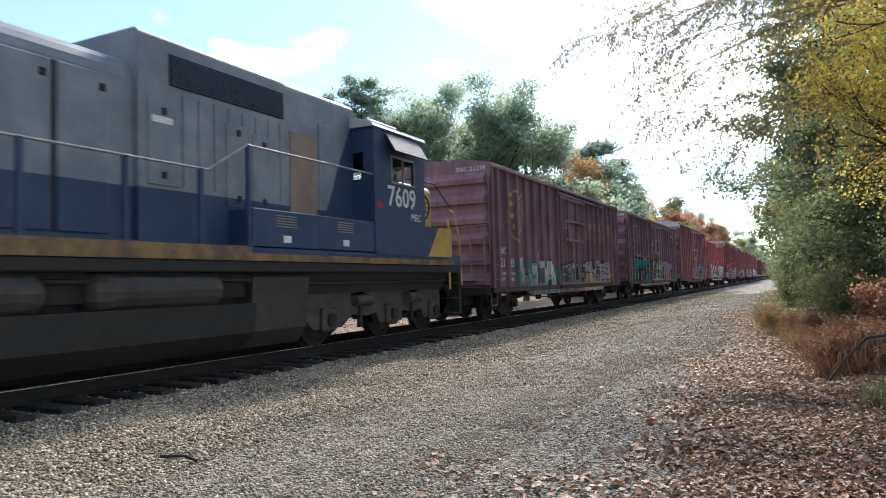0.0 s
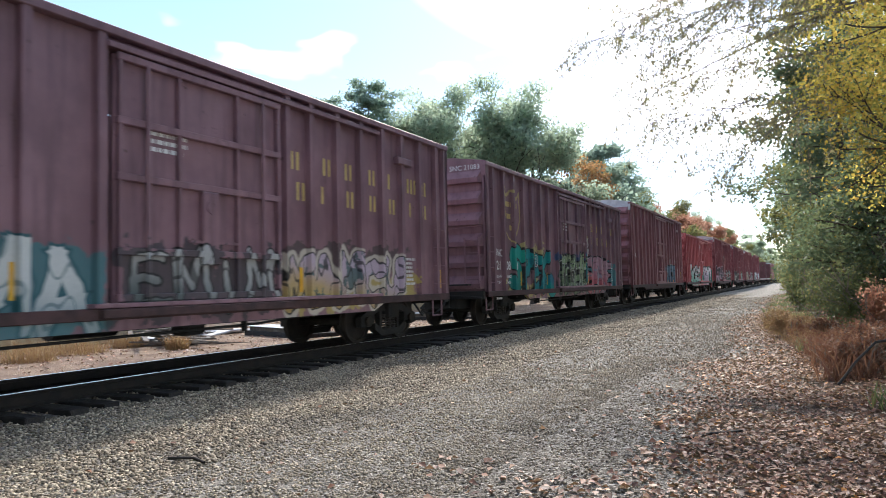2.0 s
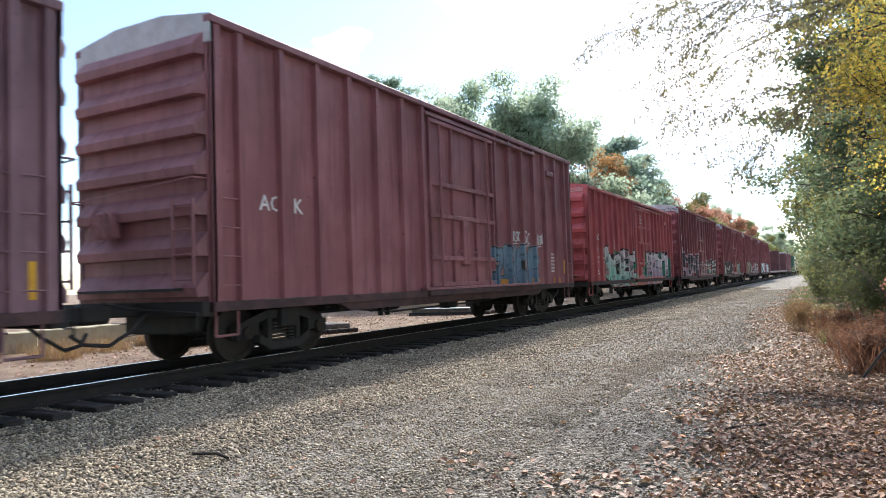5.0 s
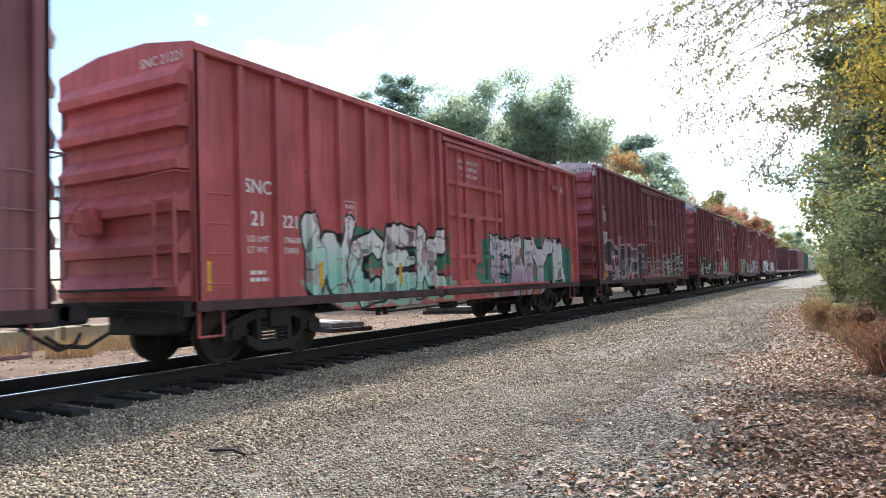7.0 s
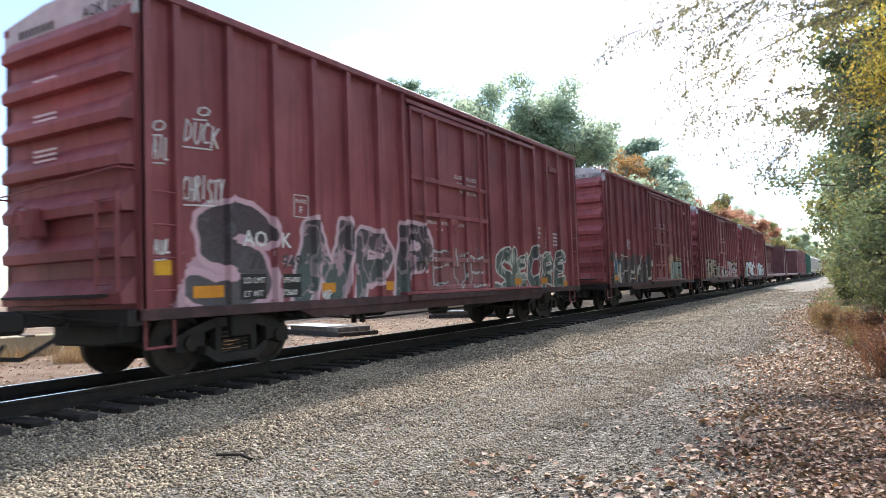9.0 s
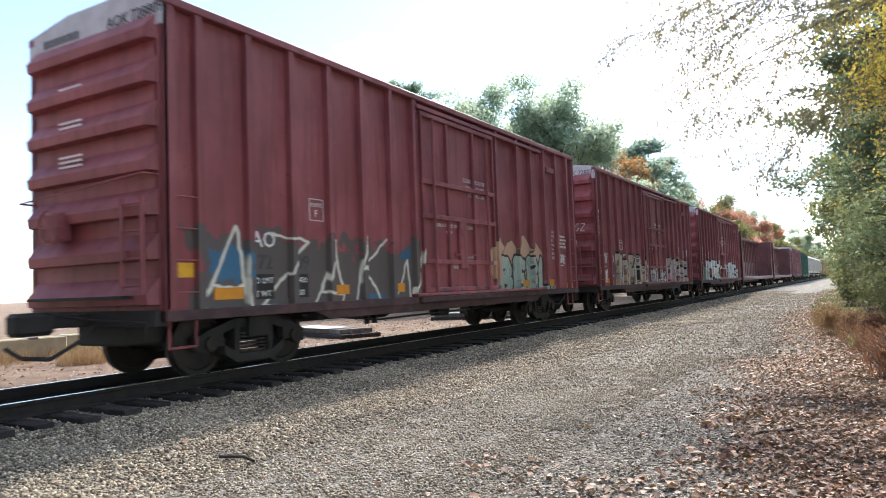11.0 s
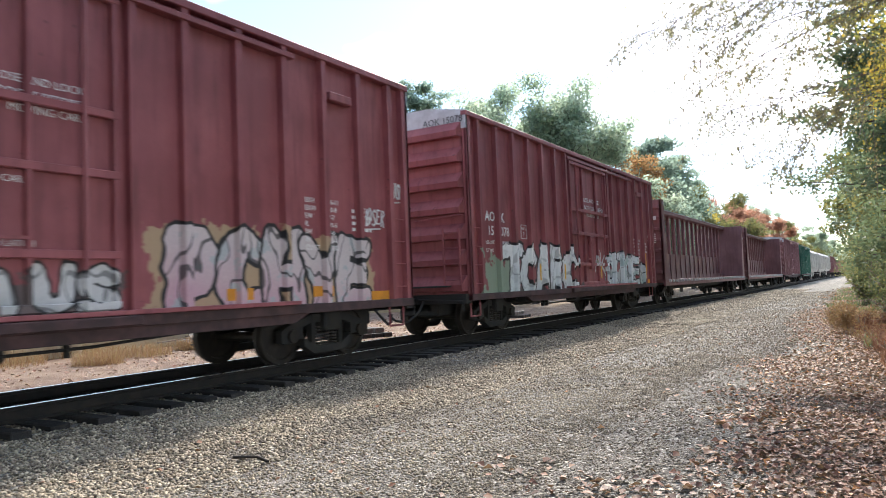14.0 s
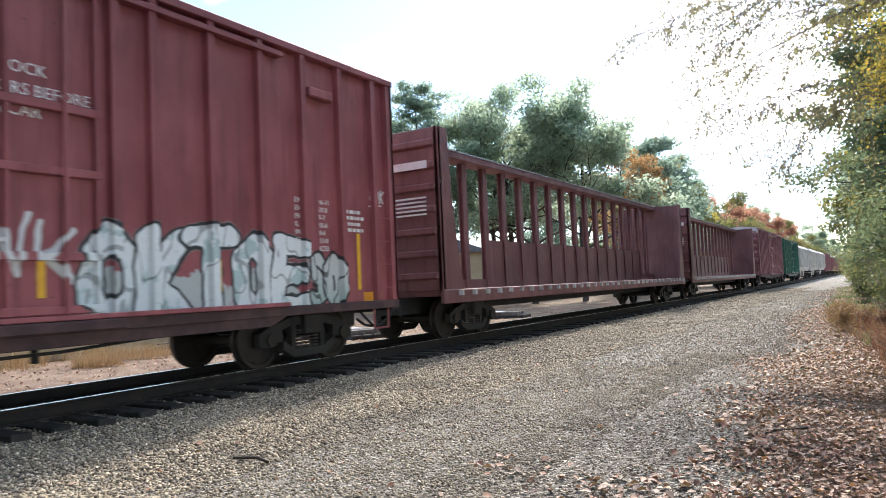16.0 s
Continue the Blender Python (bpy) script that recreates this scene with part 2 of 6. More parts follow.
    if shield:
        # faded outline of a shield
        cy, cz, rw, rh, col = shield
        q = n.vec("SUBTRACT", p, (0, cy, cz))
        sp = n.add("SeparateXYZ")
        n.link(q, sp.inputs[0])
        ay = n.math("ABSOLUTE", sp.outputs[1])
        # sides taper to a point below; the top has three scallops
        low = n.math("SUBTRACT", n.math("ADD", n.math("DIVIDE", ay, rw), n.math("MULTIPLY", n.math("MAXIMUM", n.math("MULTIPLY", sp.outputs[2], -1.0 / rh), 0.0), n.math("MAXIMUM", n.math("MULTIPLY", sp.outputs[2], -1.0 / rh), 0.0))), 1.0)
        top = n.math("SUBTRACT", n.math("DIVIDE", sp.outputs[2], rh), n.math("ADD", 0.72, n.math("MULTIPLY", n.math("COSINE", n.math("MULTIPLY", sp.outputs[1], 5.2 / rw)), 0.10)))
        sd = n.math("ABSOLUTE", n.math("MULTIPLY", n.math("MAXIMUM", low, top), rw))
        c = n.mix(n.math("MULTIPLY", n.math("MULTIPLY", n.step(sd, 0.055, 0.03), side), 0.75), c, col)
    rough = n.math("ADD", n.math("MULTIPLY", streak, 0.3), 0.42)
    return n.finish(c, rough, 0.0, fine, 0.12, 0.01)


def leaf_stuff(name, stops, glow=0.45, rough=0.6, pale=0.3, through_tint=(0.50, 0.50, 0.26)):
    """Leaves whose colour differs from one to the next, letting some light through."""
    n = Nodes(name)
    geo = n.add("NewGeometry")
    col = n.ramp(geo.outputs["Random Per Island"], stops)
    n.finish(col, rough)
    tr, mx = n.add("BsdfTranslucent"), n.add("MixShader")
    n.put(tr.inputs[0], n.mix(pale, col, through_tint, "MIX"))
    mx.inputs[0].default_value = glow
    n.link(n.bsdf.outputs[0], mx.inputs[1])
    n.link(tr.outputs[0], mx.inputs[2])
    n.link(mx.outputs[0], n.out.inputs[0])
    return n.mat


BLACK = worn("grimy black steel", (0.012, 0.012, 0.013), (0.03, 0.026, 0.022), 4, 0.75)
WHEEL = worn("dark wheel steel", (0.02, 0.017, 0.015), (0.045, 0.035, 0.028), 6, 0.6, 0.3)
RAIL = worn("greasy dark rail web", (0.012, 0.010, 0.009), (0.028, 0.021, 0.017), 5, 0.9)
SHINE = worn("polished rail head", (0.5, 0.49, 0.47), (0.62, 0.6, 0.58), 8, 0.28, 1.0, 0.05)
TIE = worn("creosoted tie timber", (0.018, 0.014, 0.012), (0.05, 0.042, 0.036), 6, 0.9, bump=0.7, fine=60)
YELLOW = worn("yellow reflective strip", (0.85, 0.48, 0.03), (0.7, 0.36, 0.03), 5, 0.5)
ORANGE = worn("orange placard", (0.75, 0.30, 0.02), (0.6, 0.25, 0.03), 5, 0.5)
WHITE = worn("white lettering", (0.85, 0.85, 0.84), (0.68, 0.66, 0.65), 3, 0.6)
SILVER = worn("pale weathered roof metal", (0.55, 0.56, 0.58), (0.4, 0.4, 0.42), 3, 0.5, 0.3)


def stone_stuff():
    n = Nodes("ballast stone")
    geo = n.add("NewGeometry")
    col = n.ramp(geo.outputs["Random Per Island"], [(0, (0.075, 0.058, 0.040)), (0.35, (0.22, 0.175, 0.12)), (0.75, (0.44, 0.36, 0.25)), (1, (0.72, 0.62, 0.45))])
    patch = n.noise(0.55, 4)
    sx = n.add("SeparateXYZ")
    n.link(n.place(), sx.inputs[0])
    # trodden strip along the wood is earthier than the ballast shoulder
    trod = n.step(n.math("ADD", sx.outputs[0], n.math("MULTIPLY", n.math("SUBTRACT", patch, 0.5), 3.0)), 5.9, 7.3)
    col = n.mix(n.math("MULTIPLY", n.step(patch, 0.5, 0.68), 0.55), col, (0.52, 0.44, 0.32))
    col = n.mix(n.math("MULTIPLY", n.step(patch, 0.46, 0.30), 0.5), col, (0.10, 0.09, 0.078))
    col = n.mix(n.math("MULTIPLY", trod, 0.45), col, (0.105, 0.083, 0.066))
    return n.finish(n.mix(n.math("MULTIPLY", n.noise(60, 4), 0.4), col, (0.12, 0.1, 0.085)), 0.85, 0.0, n.noise(90, 3), 0.4, 0.01)


STONE = stone_stuff()


def ground_stuff():
    n = Nodes("gravel path and leaf mould")
    where = n.place()
    sp = n.add("SeparateXYZ")
    n.link(where, sp.inputs[0])
    x = sp.outputs[0]
    wob = n.math("MULTIPLY", n.math("SUBTRACT", n.noise(0.35, 3, where), 0.5), 2.4)
    xx = n.math("ADD", x, wob)
    fine, mid = n.noise(38, 5, where), n.noise(7, 4, where)
    chip = n.add("TexVoronoi")
    chip.inputs["Scale"].default_value = 42.0
    n.link(where, chip.inputs["Vector"])
    tone = n.math("ADD", n.math("MULTIPLY", fine, 0.5), n.math("MULTIPLY", n.vec("DOT_PRODUCT", chip.outputs["Color"], (0.33, 0.33, 0.33)), 0.5))
    gravel = n.ramp(tone, [(0.32, (0.06, 0.052, 0.044)), (0.48, (0.2, 0.18, 0.155)), (0.66, (0.44, 0.40, 0.34))])
    dirt = n.mix(n.step(mid, 0.35, 0.7), (0.085, 0.068, 0.054), (0.14, 0.115, 0.093))
    mould = n.mix(n.step(mid, 0.3, 0.7), (0.06, 0.035, 0.022), (0.15, 0.08, 0.05))
    yard = n.mix(n.step(n.noise(1.2, 5, where), 0.35, 0.65), (0.19, 0.115, 0.072), (0.29, 0.20, 0.13))
    c = n.mix(n.step(xx, 5.6, 7.4), gravel, n.mix(n.step(tone, 0.42, 0.62), dirt, gravel))
    verge = n.math("ADD", xx, n.math("MULTIPLY", n.math("MINIMUM", sp.outputs[1], 22.0), 0.05))
    c = n.mix(n.step(verge, 8.5, 9.3), c, mould)
    c = n.mix(n.step(xx, -2.6, -3.6), c, yard)
    return n.finish(c, 0.92, 0.0, n.math("ADD", n.math("SUBTRACT", fine, n.math("MULTIPLY", chip.outputs["Distance"], 0.8)), n.math("MULTIPLY", mid, 0.6)), 1.0, 0.035)


GROUND = ground_stuff()

# ---------------- mesh helpers ----------------


def mesh_ob(name, verts, faces, material, parent=None, label="", smooth=False):
    me = bpy.data.meshes.new(name)
    me.from_pydata([tuple(v) for v in verts], [], [tuple(f) for f in faces])
    me.materials.append(material)
    if smooth:
        me.shade_smooth()
    ob = new(name, me)
    ob.parent = parent
    if label:
        ob["label"] = label
    return ob


def part(name, bm, material, parent, label=""):
    me = bpy.data.meshes.new(name)
    bm.normal_update()
    bm.to_mesh(me)
    bm.free()
    me.materials.append(material)
    ob = new(name, me)
    ob.parent = parent
    if label:
        ob["label"] = label
    return ob


def again(ob, m, parent=None):
    """One more object on the same mesh."""
    o = new(ob.name.split(".")[0], ob.data)
    o.parent = parent if parent is not None else ob.parent
    o.matrix_basis = m
    return o


def box(bm, x0, x1, y0, y1, z0, z1, bevel=0.0):
    vs = [bm.verts.new((x, y, z)) for x in (x0, x1) for y in (y0, y1) for z in (z0, z1)]
    fs = [bm.faces.new([vs[i] for i in f]) for f in ((0, 1, 3, 2), (4, 6, 7, 5), (0, 4, 5, 1), (2, 3, 7, 6), (0, 2, 6, 4), (1, 5, 7, 3))]
    if bevel:
        es = list({ed for f in fs for ed in f.edges})
        bmesh.ops.bevel(bm, geom=es, offset=bevel, segments=1, affect="EDGES", profile=0.5)
    return bm


def B(*args, bevel=0.0):
    return box(bmesh.new(), *args, bevel=bevel)


def tube(bm, p, q, r, r2=None, sides=8):
    p, q = Vector(p), Vector(q)
    way = q - p
    m = Matrix.Translation((p + q) / 2) @ way.to_track_quat("Z", "Y").to_matrix().to_4x4()
    bmesh.ops.create_cone(bm, cap_ends=True, segments=sides, radius1=r, radius2=r if r2 is None else r2, depth=way.length, matrix=m)
    return bm


def pipe(bm, pts, r, sides=6):
    for p, q in zip(pts, pts[1:]):
        tube(bm, p, q, r, sides=sides)
    return bm


def prism(bm, pts, lo, hi, axis="x"):
    """A polygon in the two other axes, pushed through from lo to hi."""
    def at(u, v, w):
        return {"x": (w, u, v), "y": (u, w, v), "z": (u, v, w)}[axis]
    a = [bm.verts.new(at(u, v, lo)) for u, v in pts]
    b = [bm.verts.new(at(u, v, hi)) for u, v in pts]
    bm.faces.new(a)
    bm.faces.new(b[::-1])
    for i in range(len(pts)):
        j = (i + 1) % len(pts)
        bm.faces.new((a[i], b[i], b[j], a[j]))
    bmesh.ops.recalc_face_normals(bm, faces=bm.faces)
    return bm


def words(name, text, size, m, material, parent, label="", bold=0.0):
    """Lettering as a thin mesh."""
    cu = bpy.data.curves.new(name, "FONT")
    cu.body, cu.size, cu.extrude, cu.offset, cu.resolution_u = text, size, 0.002, bold, 2
    tmp = bpy.data.objects.new("tmp", cu)
    me = bpy.data.meshes.new_from_object(tmp)
    bpy.data.objects.remove(tmp)
    me.materials.append(material)
    ob = new(name, me)
    ob.parent, ob.matrix_basis = parent, m
    if label:
        ob["label"] = label
    return ob


def on_side(y, z, x=1.5):
    return pose(x, y, z, 90, 0, 90)


def on_end(x, z, y=0.0):
    return pose(x, y, z, 90, 0, 0)


def bars(parent, y, z, width, lines, h, x, material, name="lettering", gap=1.8, seed=1):
    """Lines of writing too small to read."""
    rnd = random.Random(seed)
    bm = bmesh.new()
    for k in range(lines):
        at, end = y, y + width * rnd.uniform(0.6, 1.0)
        while at < end:
            w = rnd.uniform(0.6, 2.2) * h
            box(bm, x, x + 0.003, at, min(at + w, end), z - k * h * gap, z - k * h * gap + h)
            at += w + h * 0.5
    return part(name, bm, material, parent)

# ---------------- ground ----------------


def height(x, y):
    """The lie of the land: ballast bed, gravel track, bank at the wood's edge, yard."""
    if x > 0:
        z = np.interp(x, [0, 1.55, 2.3, 3.2, 6.5, 8.2, 9.5, 14, 40], [-0.24, -0.27, -0.31, -0.33, -0.30, -0.28, -0.22, 0.15, 0.6])
    else:
        z = np.interp(-x, [0, 1.55, 2.4, 3.4, 8, 30], [-0.24, -0.26, -0.34, -0.42, -0.45, -0.5])
    k = 0.0 if abs(x) < 1.7 else 0.035
    return float(z) + k * noise.noise((x * 0.7, y * 0.45, 3.1)) + 0.4 * k * noise.noise((x * 3.1, y * 2.7, 7.7))


def build_ground():
    def steps(near, far, grow, start):
        out, d = [start], near
        while out[-1] < far:
            out.append(out[-1] + d)
            d *= grow
        return out
    right, left = steps(0.25, 14, 1.0, 0.0), steps(0.3, 14, 1.0, 0.0)
    xs = sorted({-v for v in left[1:]} | set(right) | {-v for v in steps(0.6, 900, 1.25, 14.2)} | set(steps(0.6, 900, 1.25, 14.2)))
    ys = sorted({-v for v in steps(0.8, 300, 1.35, 0.6)} | set(steps(0.3, 45, 1.0, 0.0)) | set(steps(0.6, 1600, 1.09, 45.2)))
    vs = [(x, y, height(x, y)) for y in ys for x in xs]
    n = len(xs)
    fs = [(j * n + i, j * n + i + 1, (j + 1) * n + i + 1, (j + 1) * n + i) for j in range(len(ys) - 1) for i in range(n - 1)]
    ob = mesh_ob("ground", vs, fs, GROUND, smooth=True)
    tagged(ob, "grey gravel track with leaf mould at its wooded edge", "ground", kind="structure")


build_ground()


def scatter(name, spots, sizes, material, label, category, flat=0.6, seed=1):
    """Angular stones joined into one mesh."""
    rnd = np.random.RandomState(seed)
    base = np.array([(1, 0, 0), (-1, 0, 0), (0, 1, 0), (0, -1, 0), (0, 0, 1), (0, 0, -1)], float)
    tris = np.array([(0, 2, 4), (2, 1, 4), (1, 3, 4), (3, 0, 4), (2, 0, 5), (1, 2, 5), (3, 1, 5), (0, 3, 5)])
    n = len(spots)
    v = base[None] * rnd.uniform(0.55, 1.25, (n, 6, 1)) + rnd.uniform(-0.35, 0.35, (n, 6, 3))
    v[:, :, 2] *= flat
    t = rnd.uniform(0, 6.28, n)
    c, s = np.cos(t)[:, None], np.sin(t)[:, None]
    x, y = v[:, :, 0] * c - v[:, :, 1] * s, v[:, :, 0] * s + v[:, :, 1] * c
    v = np.stack([x, y, v[:, :, 2]], 2) * np.array(sizes)[:, None, None] + np.array(spots)[:, None, :]
    f = (tris[None] + (np.arange(n) * 6)[:, None, None]).reshape(-1, 3)
    me = bpy.data.meshes.new(name)
    me.vertices.add(n * 6)
    me.vertices.foreach_set("co", v.reshape(-1))
    me.loops.add(len(f) * 3)
    me.loops.foreach_set("vertex_index", f.reshape(-1))
    me.polygons.add(len(f))
    me.polygons.foreach_set("loop_start", np.arange(len(f)) * 3)
    me.update(calc_edges=True)
    me.materials.append(material)
    return tagged(new(name, me), label, category, kind="stuff")


def build_stones():
    rnd = np.random.RandomState(5)
    spots, sizes = [], []
    # thick on the ballast shoulder, thinner over the track, ever sparser with distance
    for x0, x1, y0, y1, count, lo, hi in (
            (1.35, 4.6, 1.5, 12, 40000, .012, .030), (1.35, 4.6, 12, 30, 26000, .016, .036), (1.35, 4.6, 30, 70, 12000, .025, .05),
            (4.4, 7.0, 1.8, 12, 26000, .008, .020), (6.2, 9.4, 2.5, 14, 20000, .006, .018), (7.4, 9.0, 14, 40, 7000, .010, .022), (4.4, 7.8, 12, 30, 18000, .011, .024), (4.4, 8.0, 30, 60, 7000, .02, .035),
            (-1.3, 1.35, 3, 30, 9000, .02, .042), (-3.2, -1.3, 5, 40, 6000, .02, .045)):
        xs, ys = rnd.uniform(x0, x1, count), rnd.uniform(y0, y1, count)
        ss = rnd.uniform(lo, hi, count)
        for x, y, s in zip(xs, ys, ss):
            spots.append((x, y, height(x, y) + s * 0.25))
            sizes.append(s)
    scatter("ballast", spots, sizes, STONE, "loose grey crushed stone ballast beside the track", "gravel")


build_stones()


def leaf_mesh(name, pts, sizes, material, parent=None, flat=False, seed=3, long=1.0, droop=0.0):
    """Many small pointed leaves in one mesh, each folded along its rib."""
    rnd = np.random.RandomState(seed)
    pts, sizes = np.asarray(pts, float), np.asarray(sizes, float)
    n = len(pts)
    a = rnd.uniform(0, 2 * np.pi, n)
    if flat:
        up = np.stack([rnd.normal(0, .32, n), rnd.normal(0, .32, n), np.ones(n)], 1)
    else:
        up = rnd.normal(0, 1, (n, 3))
    up /= np.linalg.norm(up, axis=1)[:, None]
    ax = np.stack([np.cos(a), np.sin(a), rnd.normal(0, .5, n) * (0 if flat else 1) - droop], 1)
    ax -= up * (ax * up).sum(1)[:, None]
    ax /= np.linalg.norm(ax, axis=1)[:, None] + 1e-9
    sd = np.cross(up, ax)
    L, W = (sizes * long)[:, None], (sizes * 0.42)[:, None]
    fold = (rnd.uniform(0.05, 0.3, n) * sizes)[:, None]
    v = np.stack([pts - ax * L * .5, pts + sd * W + up * fold, pts + ax * L * .5, pts - sd * W + up * fold], 1)
    f = np.array([(0, 1, 2), (0, 2, 3)])[None] + (np.arange(n) * 4)[:, None, None]
    f = f.reshape(-1, 3)
    me = bpy.data.meshes.new(name)
    me.vertices.add(n * 4)
    me.vertices.foreach_set("co", v.reshape(-1))
    me.loops.add(len(f) * 3)
    me.loops.foreach_set("vertex_index", f.reshape(-1))
    me.polygons.add(len(f))
    me.polygons.foreach_set("loop_start", np.arange(len(f)) * 3)
    me.update(calc_edges=True)
    me.materials.append(material)
    ob = new(name, me)
    ob.parent = parent
    return ob


FALLEN = leaf_stuff("fallen leaves", [(0, (0.075, 0.026, 0.016)), (0.35, (0.18, 0.064, 0.034)), (0.65, (0.28, 0.118, 0.066)), (0.84, (0.41, 0.23, 0.145)), (0.94, (0.56, 0.40, 0.29)), (1.0, (0.60, 0.21, 0.03))], 0.16)


def build_litter():
    rnd = np.random.RandomState(8)
    pts, sizes = [], []

    def strew(count, x0, x1, y0, y1, s, keep):
        for _ in range(count):
            x, y = rnd.uniform(x0, x1), rnd.uniform(y0, y1)
            if rnd.rand() < keep(x, y):
                pts.append((x, y, height(x, y) + 0.018))
                sizes.append(s * rnd.uniform(0.5, 1.2))

    edge = lambda y: 8.6 - 0.055 * min(y, 22) - 0.01 * max(0, y - 22) + 0.6 * noise.noise((y * 0.35, 0.3, 0))
    bank = lambda x, y: min(1, max(0.012, 0.5 + (x - edge(y)) * 0.9)) * (0.4 + 0.6 * (noise.noise((x * 1.2, y * 0.9, 5)) > -0.25))
    strew(34000, 6.8, 10.8, 3.0, 14, 0.055, bank)
    strew(26000, 5.8, 10.4, 14, 34, 0.068, bank)
    strew(4000, 5.5, 10.0, 34, 70, 0.13, bank)
    strew(700, 3.0, 8.5, 3, 25, 0.07, lambda x, y: 0.5)
    strew(5000, -14.0, -2.6, 6, 34, 0.10, lambda x, y: 0.7)
    for cx, cy, k in ((8.35, 6.1, 110), (7.35, 4.75, 30), (6.62, 5.17, 22), (7.95, 4.9, 40), (8.0, 7.4, 40), (7.6, 9.4, 30)):
        for _ in range(k):
            x, y = rnd.normal(cx, .22), rnd.normal(cy, .2)
            pts.append((x, y, height(x, y) + 0.022))
            sizes.append(rnd.uniform(0.05, 0.1))
    ob = leaf_mesh("leaf_litter", pts, sizes, FALLEN, flat=True)
    tagged(ob, "dry brown and pale fallen autumn leaves on the ground", "leaves", kind="stuff")


build_litter()

# ---------------- railway track ----------------


def build_track():
    track = tagged(new("railway_track"), "railway track with dark timber ties and bright rail heads", "track", kind="structure")
    prof = [(-.07, -.18), (.07, -.18), (.07, -.168), (.012, -.145), (.009, -.05), (.036, -.035), (.036, -.006), (.03, 0), (-.03, 0), (-.036, -.006), (-.036, -.035), (-.009, -.05), (-.012, -.145), (-.07, -.168)]
    for x in (-0.755, 0.755):
        rail = part("rail", prism(bmesh.new(), [(x + u, v) for u, v in prof], -60, 900, "y"), RAIL, track, "greasy dark steel rail with a polished head")
        part("rail_head", B(x - .03, x + .03, -60, 900, -0.002, 0.0035), SHINE, rail, "polished running surface")
    # ties: hewn boards, each a little off true
    rnd = random.Random(4)
    kinds = []
    for k in range(6):
        bm = B(-1.36 + rnd.uniform(-.05, .05), 1.42 + rnd.uniform(-.04, .07), -.115, .115, -.36, -.185, bevel=.014)
        for v in bm.verts:
            v.co += Vector((rnd.uniform(-.012, .012), rnd.uniform(-.01, .01), rnd.uniform(-.012, .006)))
        t = part("tie", bm, TIE, track)
        t.location.y = 1.0 + 0.5 * k
        kinds.append(t)
    for k in range(6, 150):
        again(rnd.choice(kinds), pose(rnd.uniform(-.06, .08), 1.0 + 0.5 * k + rnd.uniform(-.03, .03), rnd.uniform(-.015, .005), 0, 0, rnd.uniform(-1.6, 1.6)))
    bm = bmesh.new()
    for k in range(150, 700):
        box(bm, -1.3, 1.3, 1.0 + .5 * k - .11, 1.0 + .5 * k + .11, -.36, -.19)
    tagged(part("far_ties", bm, TIE, track), "dark timber ties", kind="stuff")


build_track()

# ---------------- train ----------------
CARS = []     # (thing, distance behind the second boxcar's leading end)
WHEELS = []   # (wheelset, radius)


def wheelset(parent, y, r, half=0.755):
    """An axle with two flanged wheels, turning about its own centre."""
    bm = bmesh.new()
    tube(bm, (-1.05, 0, 0), (1.05, 0, 0), 0.08, sides=10)
    for sgn in (-1, 1):
        x = sgn * half
        prof = [(0.08, -.09), (0.13, -.07), (r - .09, -.03), (r - .07, -.06), (r, -.06), (r, .05), (r + .025, .058), (r + .02, .085), (r - .07, .085), (r - .09, .02), (.13, .05), (.08, .07)]
        rings = []
        for k in range(28):
            a = 2 * math.pi * k / 28
            rings.append([bm.verts.new((x - sgn * w, rr * math.cos(a), rr * math.sin(a))) for rr, w in prof])
        for k in range(28):
            for i in range(len(prof)):
                j = (i + 1) % len(prof)
                bm.faces.new((rings[k][i], rings[k][j], rings[(k + 1) % 28][j], rings[(k + 1) % 28][i]))
    bmesh.ops.recalc_face_normals(bm, faces=bm.faces)
    ob = part("wheelset", bm, WHEEL, parent, "dark steel wheels on an axle")
    ob.location = (0, y, r)
    WHEELS.append((ob, r))
    return ob


FRAME_MESH = {}


